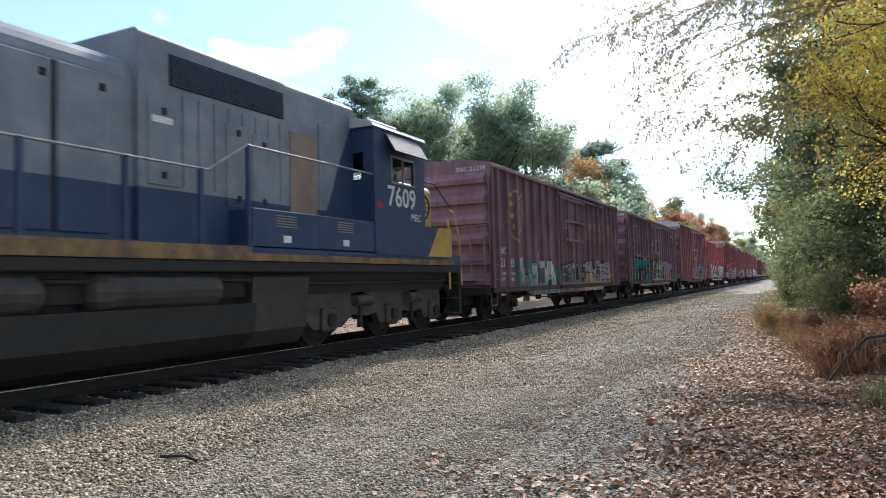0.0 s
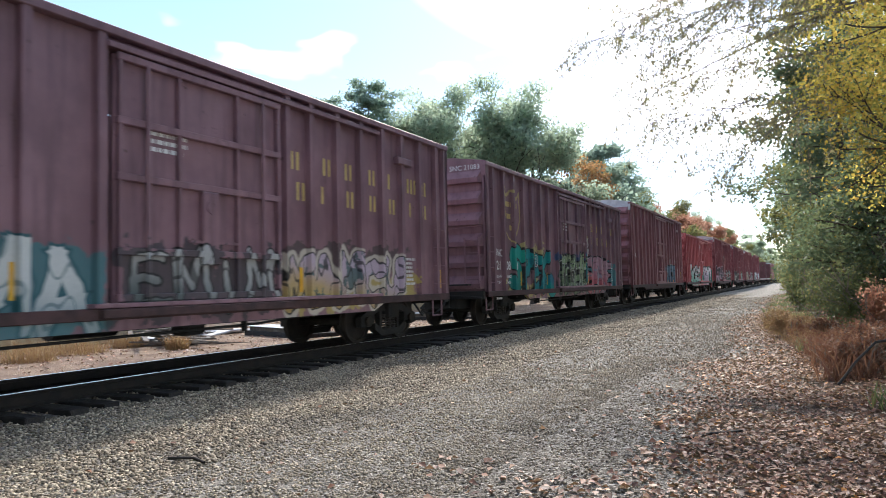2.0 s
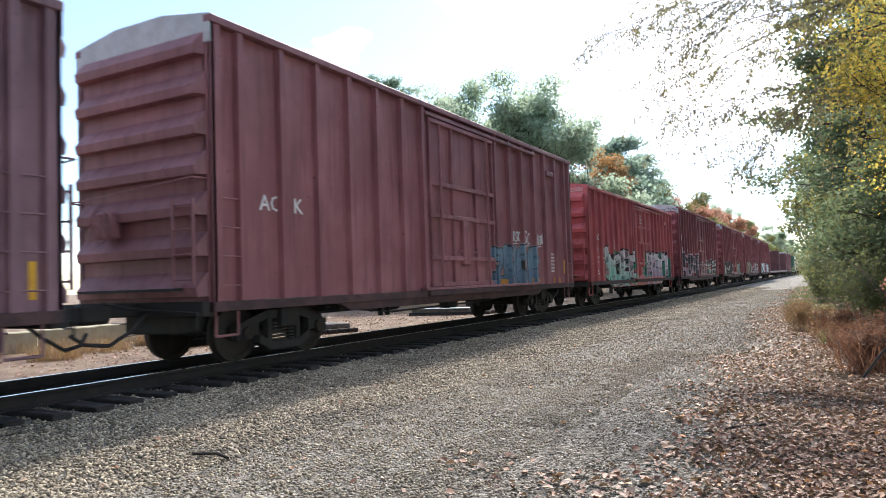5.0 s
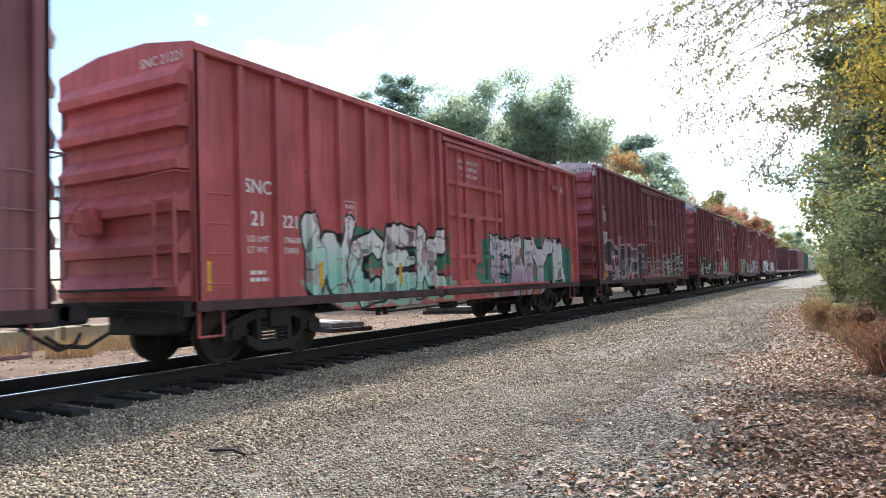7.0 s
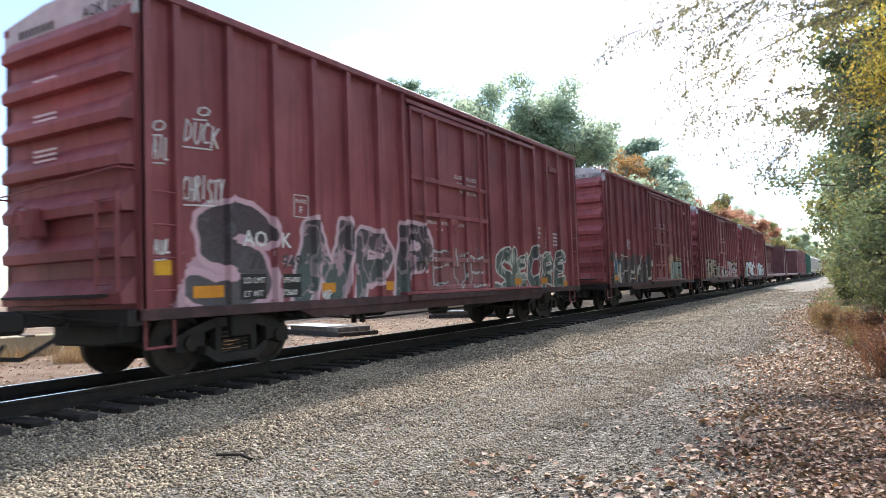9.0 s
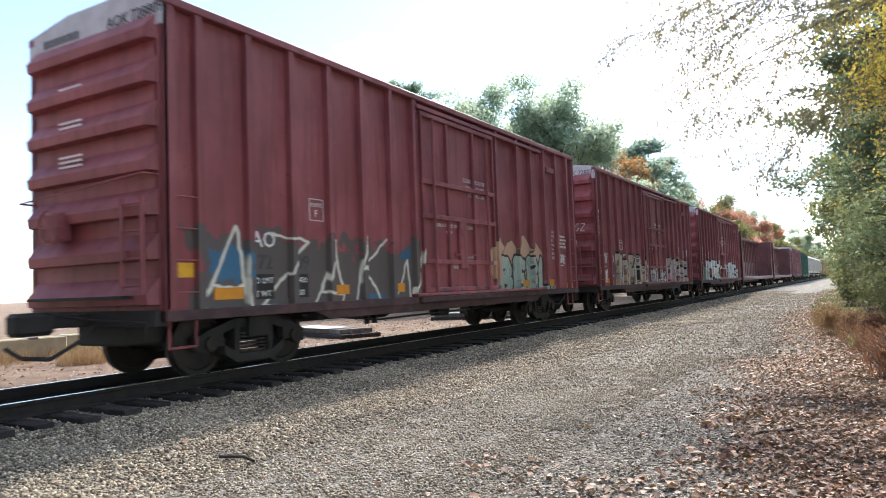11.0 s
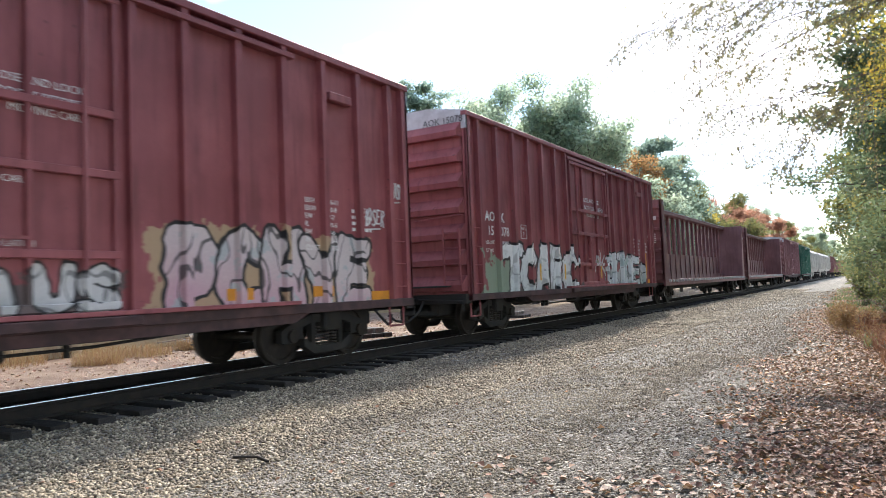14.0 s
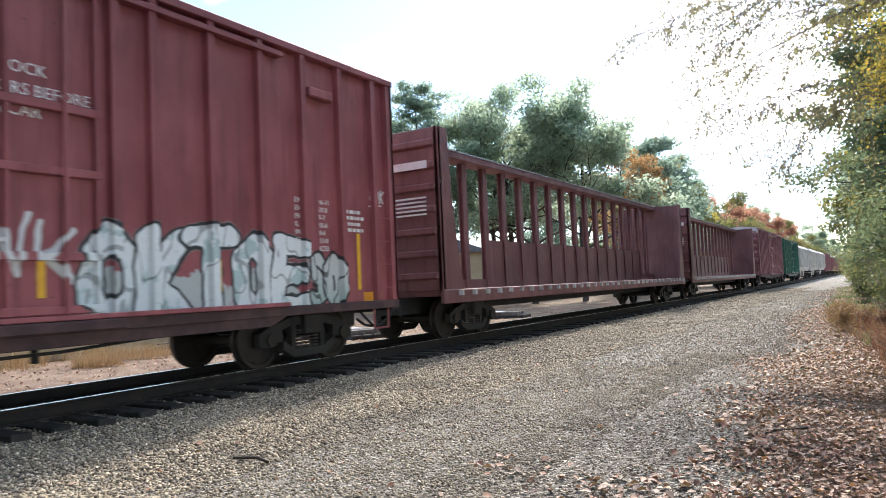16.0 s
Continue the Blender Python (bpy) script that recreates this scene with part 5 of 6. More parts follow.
def locomotive():
    lo = tagged(new("locomotive"), "weathered grey and dark blue diesel locomotive with yellow stripe", "locomotive")
    CARS.append((lo, -40.0))
    part("frame", B(-1.5, 1.5, .7, 19.9, 1.42, 1.60, bevel=.02), BLACK, lo, "black underframe")
    for x0, x1 in ((1.5, 1.53), (-1.53, -1.5)):
        part("sill_stripe", B(x0, x1, .7, 12.1, 1.60, 1.82), LOCOYEL, lo, "faded yellow sill stripe")
        part("sill_stripe", B(x0, x1, 12.1, 19.4, 1.60, 1.72), LOCOYEL, lo, "faded yellow sill stripe")
    part("walkway", B(-1.5, 1.5, .7, 19.9, 1.60, 1.84), LOCOBLUE, lo)
    part("frame_belly", B(-1.2, 1.2, .9, 19.7, 1.02, 1.42), BLACK, lo)
    part("center_box", B(-1.0, 1.0, 6.3, 12.4, .88, 1.05), BLACK, lo)
    part("piping", pipe(bmesh.new(), [(1.3, 1.0, 1.30), (1.3, 12.0, 1.30), (1.3, 14.2, 1.22), (1.3, 19.3, 1.22)], .04), BLACK, lo)
    hood = part("long_hood", prism(bmesh.new(), rounded(.88, 1.84, 4.55, .35), 1.3, 10.4, "y"), LOCO, lo, "grey rounded long hood")
    part("radiator_section", prism(bmesh.new(), rounded(1.0, 1.84, 4.96, .10), 10.4, 13.6, "y"), LOCO, lo, "grey radiator section")
    part("rear_hood", prism(bmesh.new(), rounded(.97, 1.84, 4.96, .12), 13.6, 15.85, "y"), LOCO, lo, "grey and blue hood behind the cab")
    part("radiator_grille", B(1.0, 1.02, 10.95, 13.55, 4.22, 4.70, bevel=.005), BLACK, lo, "black radiator grille")
    for k in range(15):
        part("grille_slat", B(1.02, 1.030, 10.98, 13.52, 4.24 + k * .03, 4.252 + k * .03), LOCOBLUE, lo)
    for y in (11.2, 11.52, 11.84, 12.16, 12.48, 12.8, 13.12, 13.44):
        part("panel_rib", B(1.0, 1.022, y, y + .035, 2.72, 4.12, bevel=.006), LOCO, lo)
    for y in (1.6, 2.45, 3.3, 4.15, 5.0, 5.85, 6.7, 7.55, 8.4, 9.25):
        part("door_seam", B(.882, .888, y - .07, y - .02, 1.95, 4.15), BLACK, lo, "dark gap between hood doors")
        d = part("hood_door", B(.88, .915, y, y + .74, 1.95, 4.15, bevel=.012), LOCO, lo)
        part("latch", B(.912, .935, y + .6, y + .68, 3.9, 4.0), BLACK, d)
    for y0, y1, za, zb in ((10.55, 11.15, 2.7, 3.95), (12.1, 12.65, 2.5, 3.9), (12.72, 13.2, 2.5, 3.8)):
        d = part("hood_door", B(1.0, 1.02, y0, y1, za, zb, bevel=.008), LOCO, lo)
        part("latch", B(1.02, 1.045, y0 + .25, y0 + .32, za + .1, za + .2), BLACK, d)
        part("latch", B(1.02, 1.045, y0 + .25, y0 + .32, zb - .2, zb - .1), BLACK, d)
    part("hood_door", B(.97, .99, 13.75, 14.55, 2.5, 4.05, bevel=.008), RUSTBROWN, lo, "rust-stained door")
    part("hood_door", B(.97, 1.0, 14.62, 15.1, 2.5, 4.35, bevel=.008), LOCO, lo)
    part("notice", B(1.022, 1.026, 10.62, 11.0, 3.62, 3.72), WHITE, lo, "white lettered notice")
    # boxes along the walkway, with louvres
    for y0, y1 in ((12.17, 13.9), (13.92, 15.8)):
        b = part("equipment_box", B(.95, 1.5, y0, y1, 1.80, 2.46, bevel=.015), LOCOBLUE, lo, "blue battery box")
        for k in range(5):
            part("louvre", B(1.5, 1.512, y0 + .55, y0 + 1.1, 2.18 + k * .045, 2.2 + k * .045), STEEL, b)
        part("sticker", B(1.5, 1.504, y0 + .75, y0 + .95, 1.92, 2.04), WHITE, b)
    # cab
    cab = new("cab")
    cab.parent = lo
    cab["label"] = "dark blue cab with pale roof"
    # side wall with two window openings, front and rear walls, floor
    for sgn in (1, -1):
        bm = bmesh.new()
        a, b = sorted((sgn * 1.46, sgn * 1.52))
        w0, w1, zb, zt = 16.5, 17.45, 3.38, 3.92
        box(bm, a, b, 15.8, w0, 1.84, 4.49)
        box(bm, a, b, w1, 17.98, 1.84, 4.49)
        box(bm, a, b, w0, w1, 1.84, zb)
        box(bm, a, b, w0, w1, zt, 4.49)
        part("cab_side", bm, LOCOBLUE, cab)
        wf = bmesh.new()
        c0, c1 = sorted((sgn * 1.50, sgn * 1.54))
        for y0, y1, z0, z1 in ((w0 - .04, w0, zb - .04, zt + .04), (w1, w1 + .04, zb - .04, zt + .04), (w0, w1, zb - .04, zb), (w0, w1, zt, zt + .04), ((w0 + w1) / 2 - .02, (w0 + w1) / 2 + .02, zb, zt)):
            box(wf, c0, c1, y0, y1, z0, z1)
        part("window_frame", wf, STEEL, cab)
        part("pane", B(*sorted((sgn * 1.485, sgn * 1.49)), w0, w1, zb, zt), GLASS, cab)
        part("awning", prism(bmesh.new(), [(sgn * 1.52, 4.38), (sgn * 1.53, 4.41), (sgn * 1.78, 4.00), (sgn * 1.77, 3.98)], 16.25, 17.7, "y"), TANKBOX, cab, "dark window awning")
    for y0, y1 in ((15.8, 15.86), (17.92, 17.98)):
        bm = bmesh.new()
        box(bm, -1.46, -1.25, y0, y1, 1.84, 4.49)
        box(bm, 1.25, 1.46, y0, y1, 1.84, 4.49)
        box(bm, -1.25, 1.25, y0, y1, 1.84, 3.38)
        box(bm, -1.25, 1.25, y0, y1, 3.95, 4.49)
        box(bm, -.2, .2, y0, y1, 3.38, 3.95)
        part("cab_wall", bm, LOCOBLUE, cab)
    part("cab_roof", prism(bmesh.new(), [(-1.55, 4.47), (1.55, 4.47), (1.5, 4.55), (.7, 4.80), (-.7, 4.80), (-1.5, 4.55)], 15.72, 18.04, "y"), LOCOROOF, cab, "pale grey cab roof")
    part("roof_hatch", B(-.6, .9, 16.6, 17.8, 4.78, 4.87, bevel=.02), LOCOROOF, cab)
    words("number", "7609", .62, on_side(16.3, 2.86, 1.525), WHITE, lo, "large white road number", .008)
    words("stencil", "MEC", .24, on_side(17.3, 2.58, 1.525), WHITE, lo)
    part("red_sticker", B(1.521, 1.525, 15.9, 16.1, 2.78, 2.9), worn("red sticker", (0.5, 0.03, 0.03), (0.4, 0.03, 0.03)), lo)
    # low blue skirt that ends in a yellow slant by the nose
    part("cab_skirt", prism(bmesh.new(), [(15.82, 1.80), (18.1, 1.80), (18.65, 2.50), (15.82, 2.50)], 1.0, 1.523), LOCOBLUE, lo)
    part("nose_corner", prism(bmesh.new(), [(18.1, 1.80), (19.35, 1.80), (19.35, 2.50), (18.65, 2.50)], 1.0, 1.522), NOSEYEL, lo, "yellow slanted end panel")
    part("short_hood", prism(bmesh.new(), rounded(.95, 1.84, 3.62, .2), 17.98, 19.35, "y"), NOSEYEL, lo, "yellow short nose")
    bw = bmesh.new()
    for q in range(18):
        a0, a1 = 2 * math.pi * q / 18, 2 * math.pi * (q + 1) / 18
        tube(bw, (1.06, 18.75 + .30 * math.cos(a0), 3.05 + .30 * math.sin(a0)), (1.06, 18.75 + .30 * math.cos(a1), 3.05 + .30 * math.sin(a1)), .022, sides=5)
    for q in range(5):
        a0 = math.pi * q / 5
        tube(bw, (1.06, 18.75 - .3 * math.cos(a0), 3.05 - .3 * math.sin(a0)), (1.06, 18.75 + .3 * math.cos(a0), 3.05 + .3 * math.sin(a0)), .012, sides=5)
    tube(bw, (.94, 18.75, 3.05), (1.08, 18.75, 3.05), .06)
    part("brake_wheel", bw, BLACK, lo, "black handbrake wheel")
    # handrails
    def rail(pts, mat=STEEL, r=.02, nm="handrail"):
        part(nm, pipe(bmesh.new(), pts, r, 8), mat, lo)
    for sgn in (1, -1):
        x = 1.47 * sgn
        rail([(x, .9, 2.95), (x, 11.25, 2.95), (x, 12.1, 3.46), (x, 15.85, 3.46)])
        for y in (.9, 2.9, 4.9, 6.9, 8.4, 9.8, 11.1):
            part("stanchion", B(*sorted((x - sgn * .025, x + sgn * .025)), y - .035, y + .035, 1.62, 2.95), LOCOBLUE, lo)
        part("stanchion", B(*sorted((x - sgn * .025, x + sgn * .025)), 12.07, 12.14, 1.62, 3.46), LOCOBLUE, lo)
        rail([(x, 19.35, 3.0), (x, 19.62, 2.95), (x, 19.9, 2.3), (x, 20.0, 1.1)], NOSEYEL, .024)
        rail([(x, 19.3, 1.0), (x, 19.3, 2.6), (x, 19.25, 2.75)], NOSEYEL, .028)
        st = bmesh.new()
        for k in range(4):
            box(st, *sorted((x - sgn * .35, x)), 19.45, 20.05, .38 + k * .38, .41 + k * .38)
        box(st, *sorted((x - sgn * .38, x - sgn * .35)), 19.4, 20.1, .38, 1.62)
        part("end_steps", st, BLACK, lo)
        st = bmesh.new()
        for k in range(4):
            box(st, *sorted((x - sgn * .35, x)), .3, .85, .38 + k * .38, .41 + k * .38)
        part("end_steps", st, BLACK, lo)
    part("pilot", B(-1.4, 1.4, 19.95, 20.1, .35, 1.6), BLACK, lo)
    part("pilot", B(-1.4, 1.4, .45, .6, .35, 1.6), BLACK, lo)
    rail([(.9, 18.2, 3.7), (1.3, 18.9, 3.62), (1.4, 19.5, 3.1)], BLACK, .016)
    # tank, air reservoirs
    part("fuel_tank", prism(bmesh.new(), [(-1.4, .45), (-1.1, .18), (1.1, .18), (1.4, .45), (1.45, .92), (-1.45, .92)], 6.6, 12.3, "y"), BLACK, lo, "black fuel tank")
    part("tank_box", prism(bmesh.new(), [(-1.3, .45), (-1.1, .18), (1.1, .18), (1.3, .45), (1.38, 1.34), (-1.38, 1.34)], 12.3, 13.75, "y"), TANKBOX, lo)
    for y0 in (6.8, 9.65):
        bm = bmesh.new()
        tube(bm, (1.18, y0, 1.16), (1.18, y0 + 1.75, 1.16), .31, sides=20)
        bmesh.ops.create_uvsphere(bm, u_segments=16, v_segments=8, radius=.31, matrix=pose(1.18, y0 + 1.75, 1.16))
        bmesh.ops.create_uvsphere(bm, u_segments=16, v_segments=8, radius=.31, matrix=pose(1.18, y0, 1.16))
        part("air_reservoir", bm, TANKBOX, lo, "dusty air reservoir")
    for ys in ((1.7, 3.75, 6.0), (14.65, 17.0, 19.0)):
        truck = new("truck")
        truck.parent = lo
        for y in ys:
            wheelset(truck, y, .51)
        y0, y1 = ys[0], ys[2]
        for sgn in (1, -1):
            a, b = sorted((sgn * .95, sgn * 1.12))
            # arched casting with pedestal legs either side of each axle
            top = [(y0 - .85, .70), (y0 - .70, 1.06), (y0 - .2, 1.20), (y0 + .35, 1.16), (y0 + .95, .92), (ys[1] - .55, 1.12), (ys[1], 1.20), (ys[1] + .55, 1.12), (y1 - .95, .92), (y1 - .35, 1.16), (y1 + .2, 1.20), (y1 + .70, 1.06), (y1 + .85, .70)]
            low = []
            for y in reversed(ys):
                low += [(y + .46, .34), (y + .28, .34), (y + .26, .74), (y - .26, .74), (y - .28, .34), (y - .46, .34)]
                if y > y0:
                    low += [(y - .62, .58), (y - 1.0, .52), (y - 1.5, .58)]
            pts = top + low
            part("side_frame", prism(bmesh.new(), pts, a, b), GREASE, truck, "oily cast truck frame")
            for y in ys:
                c, d = sorted((sgn * 1.0, sgn * 1.2))
                jb = part("journal_box", B(c, d, y - .22, y + .22, .28, .74, bevel=.05), GREASE, truck)
                part("journal_cap", tube(bmesh.new(), (sgn * 1.2, y, .51), (sgn * 1.25, y, .51), .13, sides=14), WHEEL, truck)
            for y in (y0 + 1.1, y1 - 1.1):
                part("brake_cylinder", tube(bmesh.new(), (sgn * 1.2, y - .3, .85), (sgn * 1.2, y + .3, .85), .11, sides=12), GREASE, truck)
                part("brake_hanger", B(*sorted((sgn * 1.08, sgn * 1.16)), y - .05, y + .05, .3, .9), BLACK, truck)
    coupler(lo, 20.1, 1)
    return lo


locomotive()


# ---------------- trees and undergrowth ----------------
DEADWOOD = worn("dark wet dead wood", (0.022, 0.018, 0.015), (0.05, 0.04, 0.033), 6, .8)
BARK = worn("grey-brown bark", (0.07, 0.055, 0.045), (0.14, 0.115, 0.10), 5, .9, bump=.8, fine=30, distance=.03)
TWIG = worn("grey-brown twig bark", (0.20, 0.17, 0.145), (0.30, 0.26, 0.22), 8, .9)
# oak leaves and far pine needles carry distance haze as paler, greyer colour
HAZYOAKLEAF = leaf_stuff("dull green oak leaves paled for haze", [(0, (0.15, 0.20, 0.13)), (.5, (0.20, 0.25, 0.16)), (.88, (0.25, 0.28, 0.16)), (1, (0.34, 0.26, 0.14))], .74, pale=.8, through_tint=(0.50, 0.60, 0.45))
HAZYNEEDLE = leaf_stuff("blue-green pine needles paled for haze", [(0, (0.10, 0.15, 0.11)), (.5, (0.14, 0.20, 0.14)), (1, (0.19, 0.23, 0.15))], .70, pale=.75, through_tint=(0.39, 0.50, 0.40))
# needles of the near pines, without the haze tint
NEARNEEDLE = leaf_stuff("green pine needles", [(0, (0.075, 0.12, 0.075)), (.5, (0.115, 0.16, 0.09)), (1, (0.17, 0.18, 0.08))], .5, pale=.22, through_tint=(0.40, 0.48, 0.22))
GOLD = leaf_stuff("yellow-green autumn leaves", [(0, (0.18, 0.21, 0.05)), (.35, (0.36, 0.32, 0.06)), (.7, (0.56, 0.42, 0.06)), (1, (0.56, 0.32, 0.06))], .74, through_tint=(0.70, 0.62, 0.20))
YGREEN = leaf_stuff("fading green leaves", [(0, (0.09, 0.12, 0.04)), (.6, (0.17, 0.18, 0.05)), (1, (0.33, 0.26, 0.05))], .5)
DRYLEAF = leaf_stuff("dull olive-brown thinning leaves", [(0, (0.18, 0.165, 0.09)), (.6, (0.29, 0.25, 0.13)), (1, (0.40, 0.31, 0.14))], .6)
REDLEAF = leaf_stuff("red maple leaves", [(0, (0.30, 0.11, 0.07)), (.5, (0.38, 0.17, 0.10)), (1, (0.42, 0.27, 0.14))], .70, pale=.6, through_tint=(0.6, 0.36, 0.26))
ORANGELEAF = leaf_stuff("orange maple leaves", [(0, (0.34, 0.15, 0.06)), (.5, (0.42, 0.23, 0.08)), (1, (0.40, 0.30, 0.11))], .65, pale=.4, through_tint=(0.6, 0.40, 0.22))
FERN = leaf_stuff("dry red-brown bracken", [(0, (0.095, 0.042, 0.03)), (.5, (0.17, 0.076, 0.048)), (1, (0.26, 0.15, 0.085))], .38, through_tint=(0.4, 0.20, 0.11))
STRAW = leaf_stuff("dry straw-coloured grass", [(0, (0.20, 0.10, 0.05)), (.5, (0.29, 0.17, 0.08)), (1, (0.32, 0.25, 0.11))], .38, through_tint=(0.45, 0.30, 0.15))
SHRUB = leaf_stuff("dark green shrub leaves", [(0, (0.05, 0.09, 0.035)), (.6, (0.10, 0.14, 0.05)), (1, (0.20, 0.19, 0.05))], .45)


def limbs_mesh(name, segs, material, parent, sides=5):
    """Tapered round limbs, each a short tube between two points."""
    vs, fs = [], []
    for p, q, r0, r1 in segs:
        way = (q - p)
        if way.length < 1e-4:
            continue
        way.normalize()
        u = way.orthogonal().normalized()
        w = way.cross(u)
        b = len(vs)
        for c, r in ((p, r0), (q, r1)):
            for k in range(sides):
                a = 2 * math.pi * k / sides
                vs.append(c + (u * math.cos(a) + w * math.sin(a)) * r)
        for k in range(sides):
            j = (k + 1) % sides
            fs.append((b + k, b + j, b + sides + j, b + sides + k))
    return mesh_ob(name, vs, fs, material, parent, smooth=True)


def grow(rnd, p, way, length, r, depth, segs, tips, up=.15, spread=.75, kids=(2, 3), shrink=.72):
    """Branches that fork until depth runs out."""
    n = 3
    for k in range(n):
        q = p + way * (length / n)
        segs.append((p, q, r * (1 - .3 * k / n), r * (1 - .3 * (k + 1) / n)))
        p = q
        way = (way + Vector((rnd.gauss(0, .13), rnd.gauss(0, .13), rnd.gauss(0, .1) + up * .3))).normalized()
        if depth <= 1:
            tips.append(p.copy())
    if depth == 0:
        return
    for _ in range(rnd.randint(*kids)):
        side = Vector((rnd.gauss(0, 1), rnd.gauss(0, 1), rnd.gauss(0, .6) + up)).normalized()
        w2 = (way + side * spread * rnd.uniform(.6, 1.2)).normalized()
        grow(rnd, p, w2, length * shrink * rnd.uniform(.8, 1.15), r * .62, depth - 1, segs, tips, up, spread, kids, shrink)


def broadleaf(at, H, seed, leaf_mat, label, leaves=9000, size=.26, crown_from=.30, girth=.22, clump=.75, depth=4, limb_len=.24, group="trees along the line", clumps=0):
    rnd = random.Random(seed)
    tree = tagged(new("tree"), label, "tree", group)
    segs, tips = [], []
    p, way = Vector((0, 0, -.6)), Vector((0, 0, 1))
    z, k = 0.0, 0
    while p.z < H * .72:
        q = p + Vector((rnd.gauss(0, .12), rnd.gauss(0, .12), H * .07))
        f = max(.18, 1 - q.z / H)
        segs.append((p, q, girth * (f + .07), girth * f))
        if q.z > H * crown_from:
            for _ in range(2):
                a = rnd.uniform(0, 6.28)
                lift = rnd.uniform(.15, .7)
                w = Vector((math.cos(a), math.sin(a), lift)).normalized()
                grow(rnd, q, w, H * limb_len * rnd.uniform(.55, 1.0) * (1.15 - .55 * q.z / H), girth * f * .5, depth - 2, segs, tips)
        p = q
    grow(rnd, p, way, H * .12, girth * .18, depth - 2, segs, tips, up=.4)
    limbs_mesh("trunk", segs, BARK, tree)
    nr = np.random.RandomState(seed)
    T = np.array([tuple(t) for t in tips])
    if clumps:
        # leaves fill distinct rounded clumps, with sky between them
        C = T[nr.choice(len(T), min(clumps, len(T)), replace=False)]
        R = clump * nr.uniform(.7, 1.5, len(C))
        which = nr.choice(len(C), leaves, p=R ** 2.8 / (R ** 2.8).sum())
        ball = nr.normal(0, 1, (leaves, 3))
        ball *= (nr.rand(leaves) ** .38 / np.linalg.norm(ball, axis=1))[:, None]
        pick = C[which] + ball * R[which][:, None] * np.array((1, 1, .62))
    else:
        pick = T[nr.randint(0, len(T), leaves)] + nr.normal(0, clump, (leaves, 3)) * np.array((1, 1, .7))
    ob = leaf_mesh("crown", pick, size * nr.uniform(.6, 1.25, leaves), leaf_mat, tree, seed=seed)
    tree.location = at
    return tree


def pine(at, H, seed, label, leaves=9000, size=.42, base=.22, reach=.20, girth=.2, mat=None, group="trees along the line"):
    """A white pine: whorls of level boughs with tufts of needles."""
    rnd = random.Random(seed)
    tree = tagged(new("tree"), label, "tree", group)
    segs, pts = [], []
    n = 12
    for k in range(n):
        a, b = H * k / n - .6 * (k == 0), H * (k + 1) / n
        segs.append((Vector((0, 0, a)), Vector((0, 0, b)), girth * (1 - k / n) + .02, girth * (1 - (k + 1) / n) + .02))
    z = H * base
    while z < H * .985:
        f = (z / H - base) / (1 - base)
        ln = H * reach * (1 - f) ** .5 * (.55 + .45 * min(1, f * 5)) + .3
        for _ in range(rnd.randint(4, 6)):
            if rnd.random() < .12:
                continue
            a, L = rnd.uniform(0, 6.28), ln * rnd.uniform(.5, 1.2)
            way = Vector((math.cos(a), math.sin(a), rnd.uniform(-.05, .35)))
            p = Vector((0, 0, z))
            for s in range(4):
                q = p + way * (L / 4)
                segs.append((p, q, .05 * (1 - s / 5) * (1.2 - f), .05 * (1 - (s + 1) / 5) * (1.2 - f)))
                p = q
                way.z += rnd.uniform(-.10, .12)
                if s:
                    for _ in range(int(3 + 3 * s)):
                        pts.append(tuple(p + Vector((rnd.gauss(0, .13 * L), rnd.gauss(0, .13 * L), rnd.gauss(.03, .05 * L)))))
        z += H * rnd.uniform(.028, .05)
    limbs_mesh("trunk", segs, BARK, tree)
    nr = np.random.RandomState(seed)
    P = np.array(pts)
    pick = P[nr.randint(0, len(P), leaves)] + nr.normal(0, size * .9, (leaves, 3)) * np.array((1, 1, .5))
    leaf_mesh("crown", pick, size * nr.uniform(.5, 1.2, leaves) * .55, mat or HAZYNEEDLE, tree, seed=seed, long=1.7)
    tree.location = at
    return tree


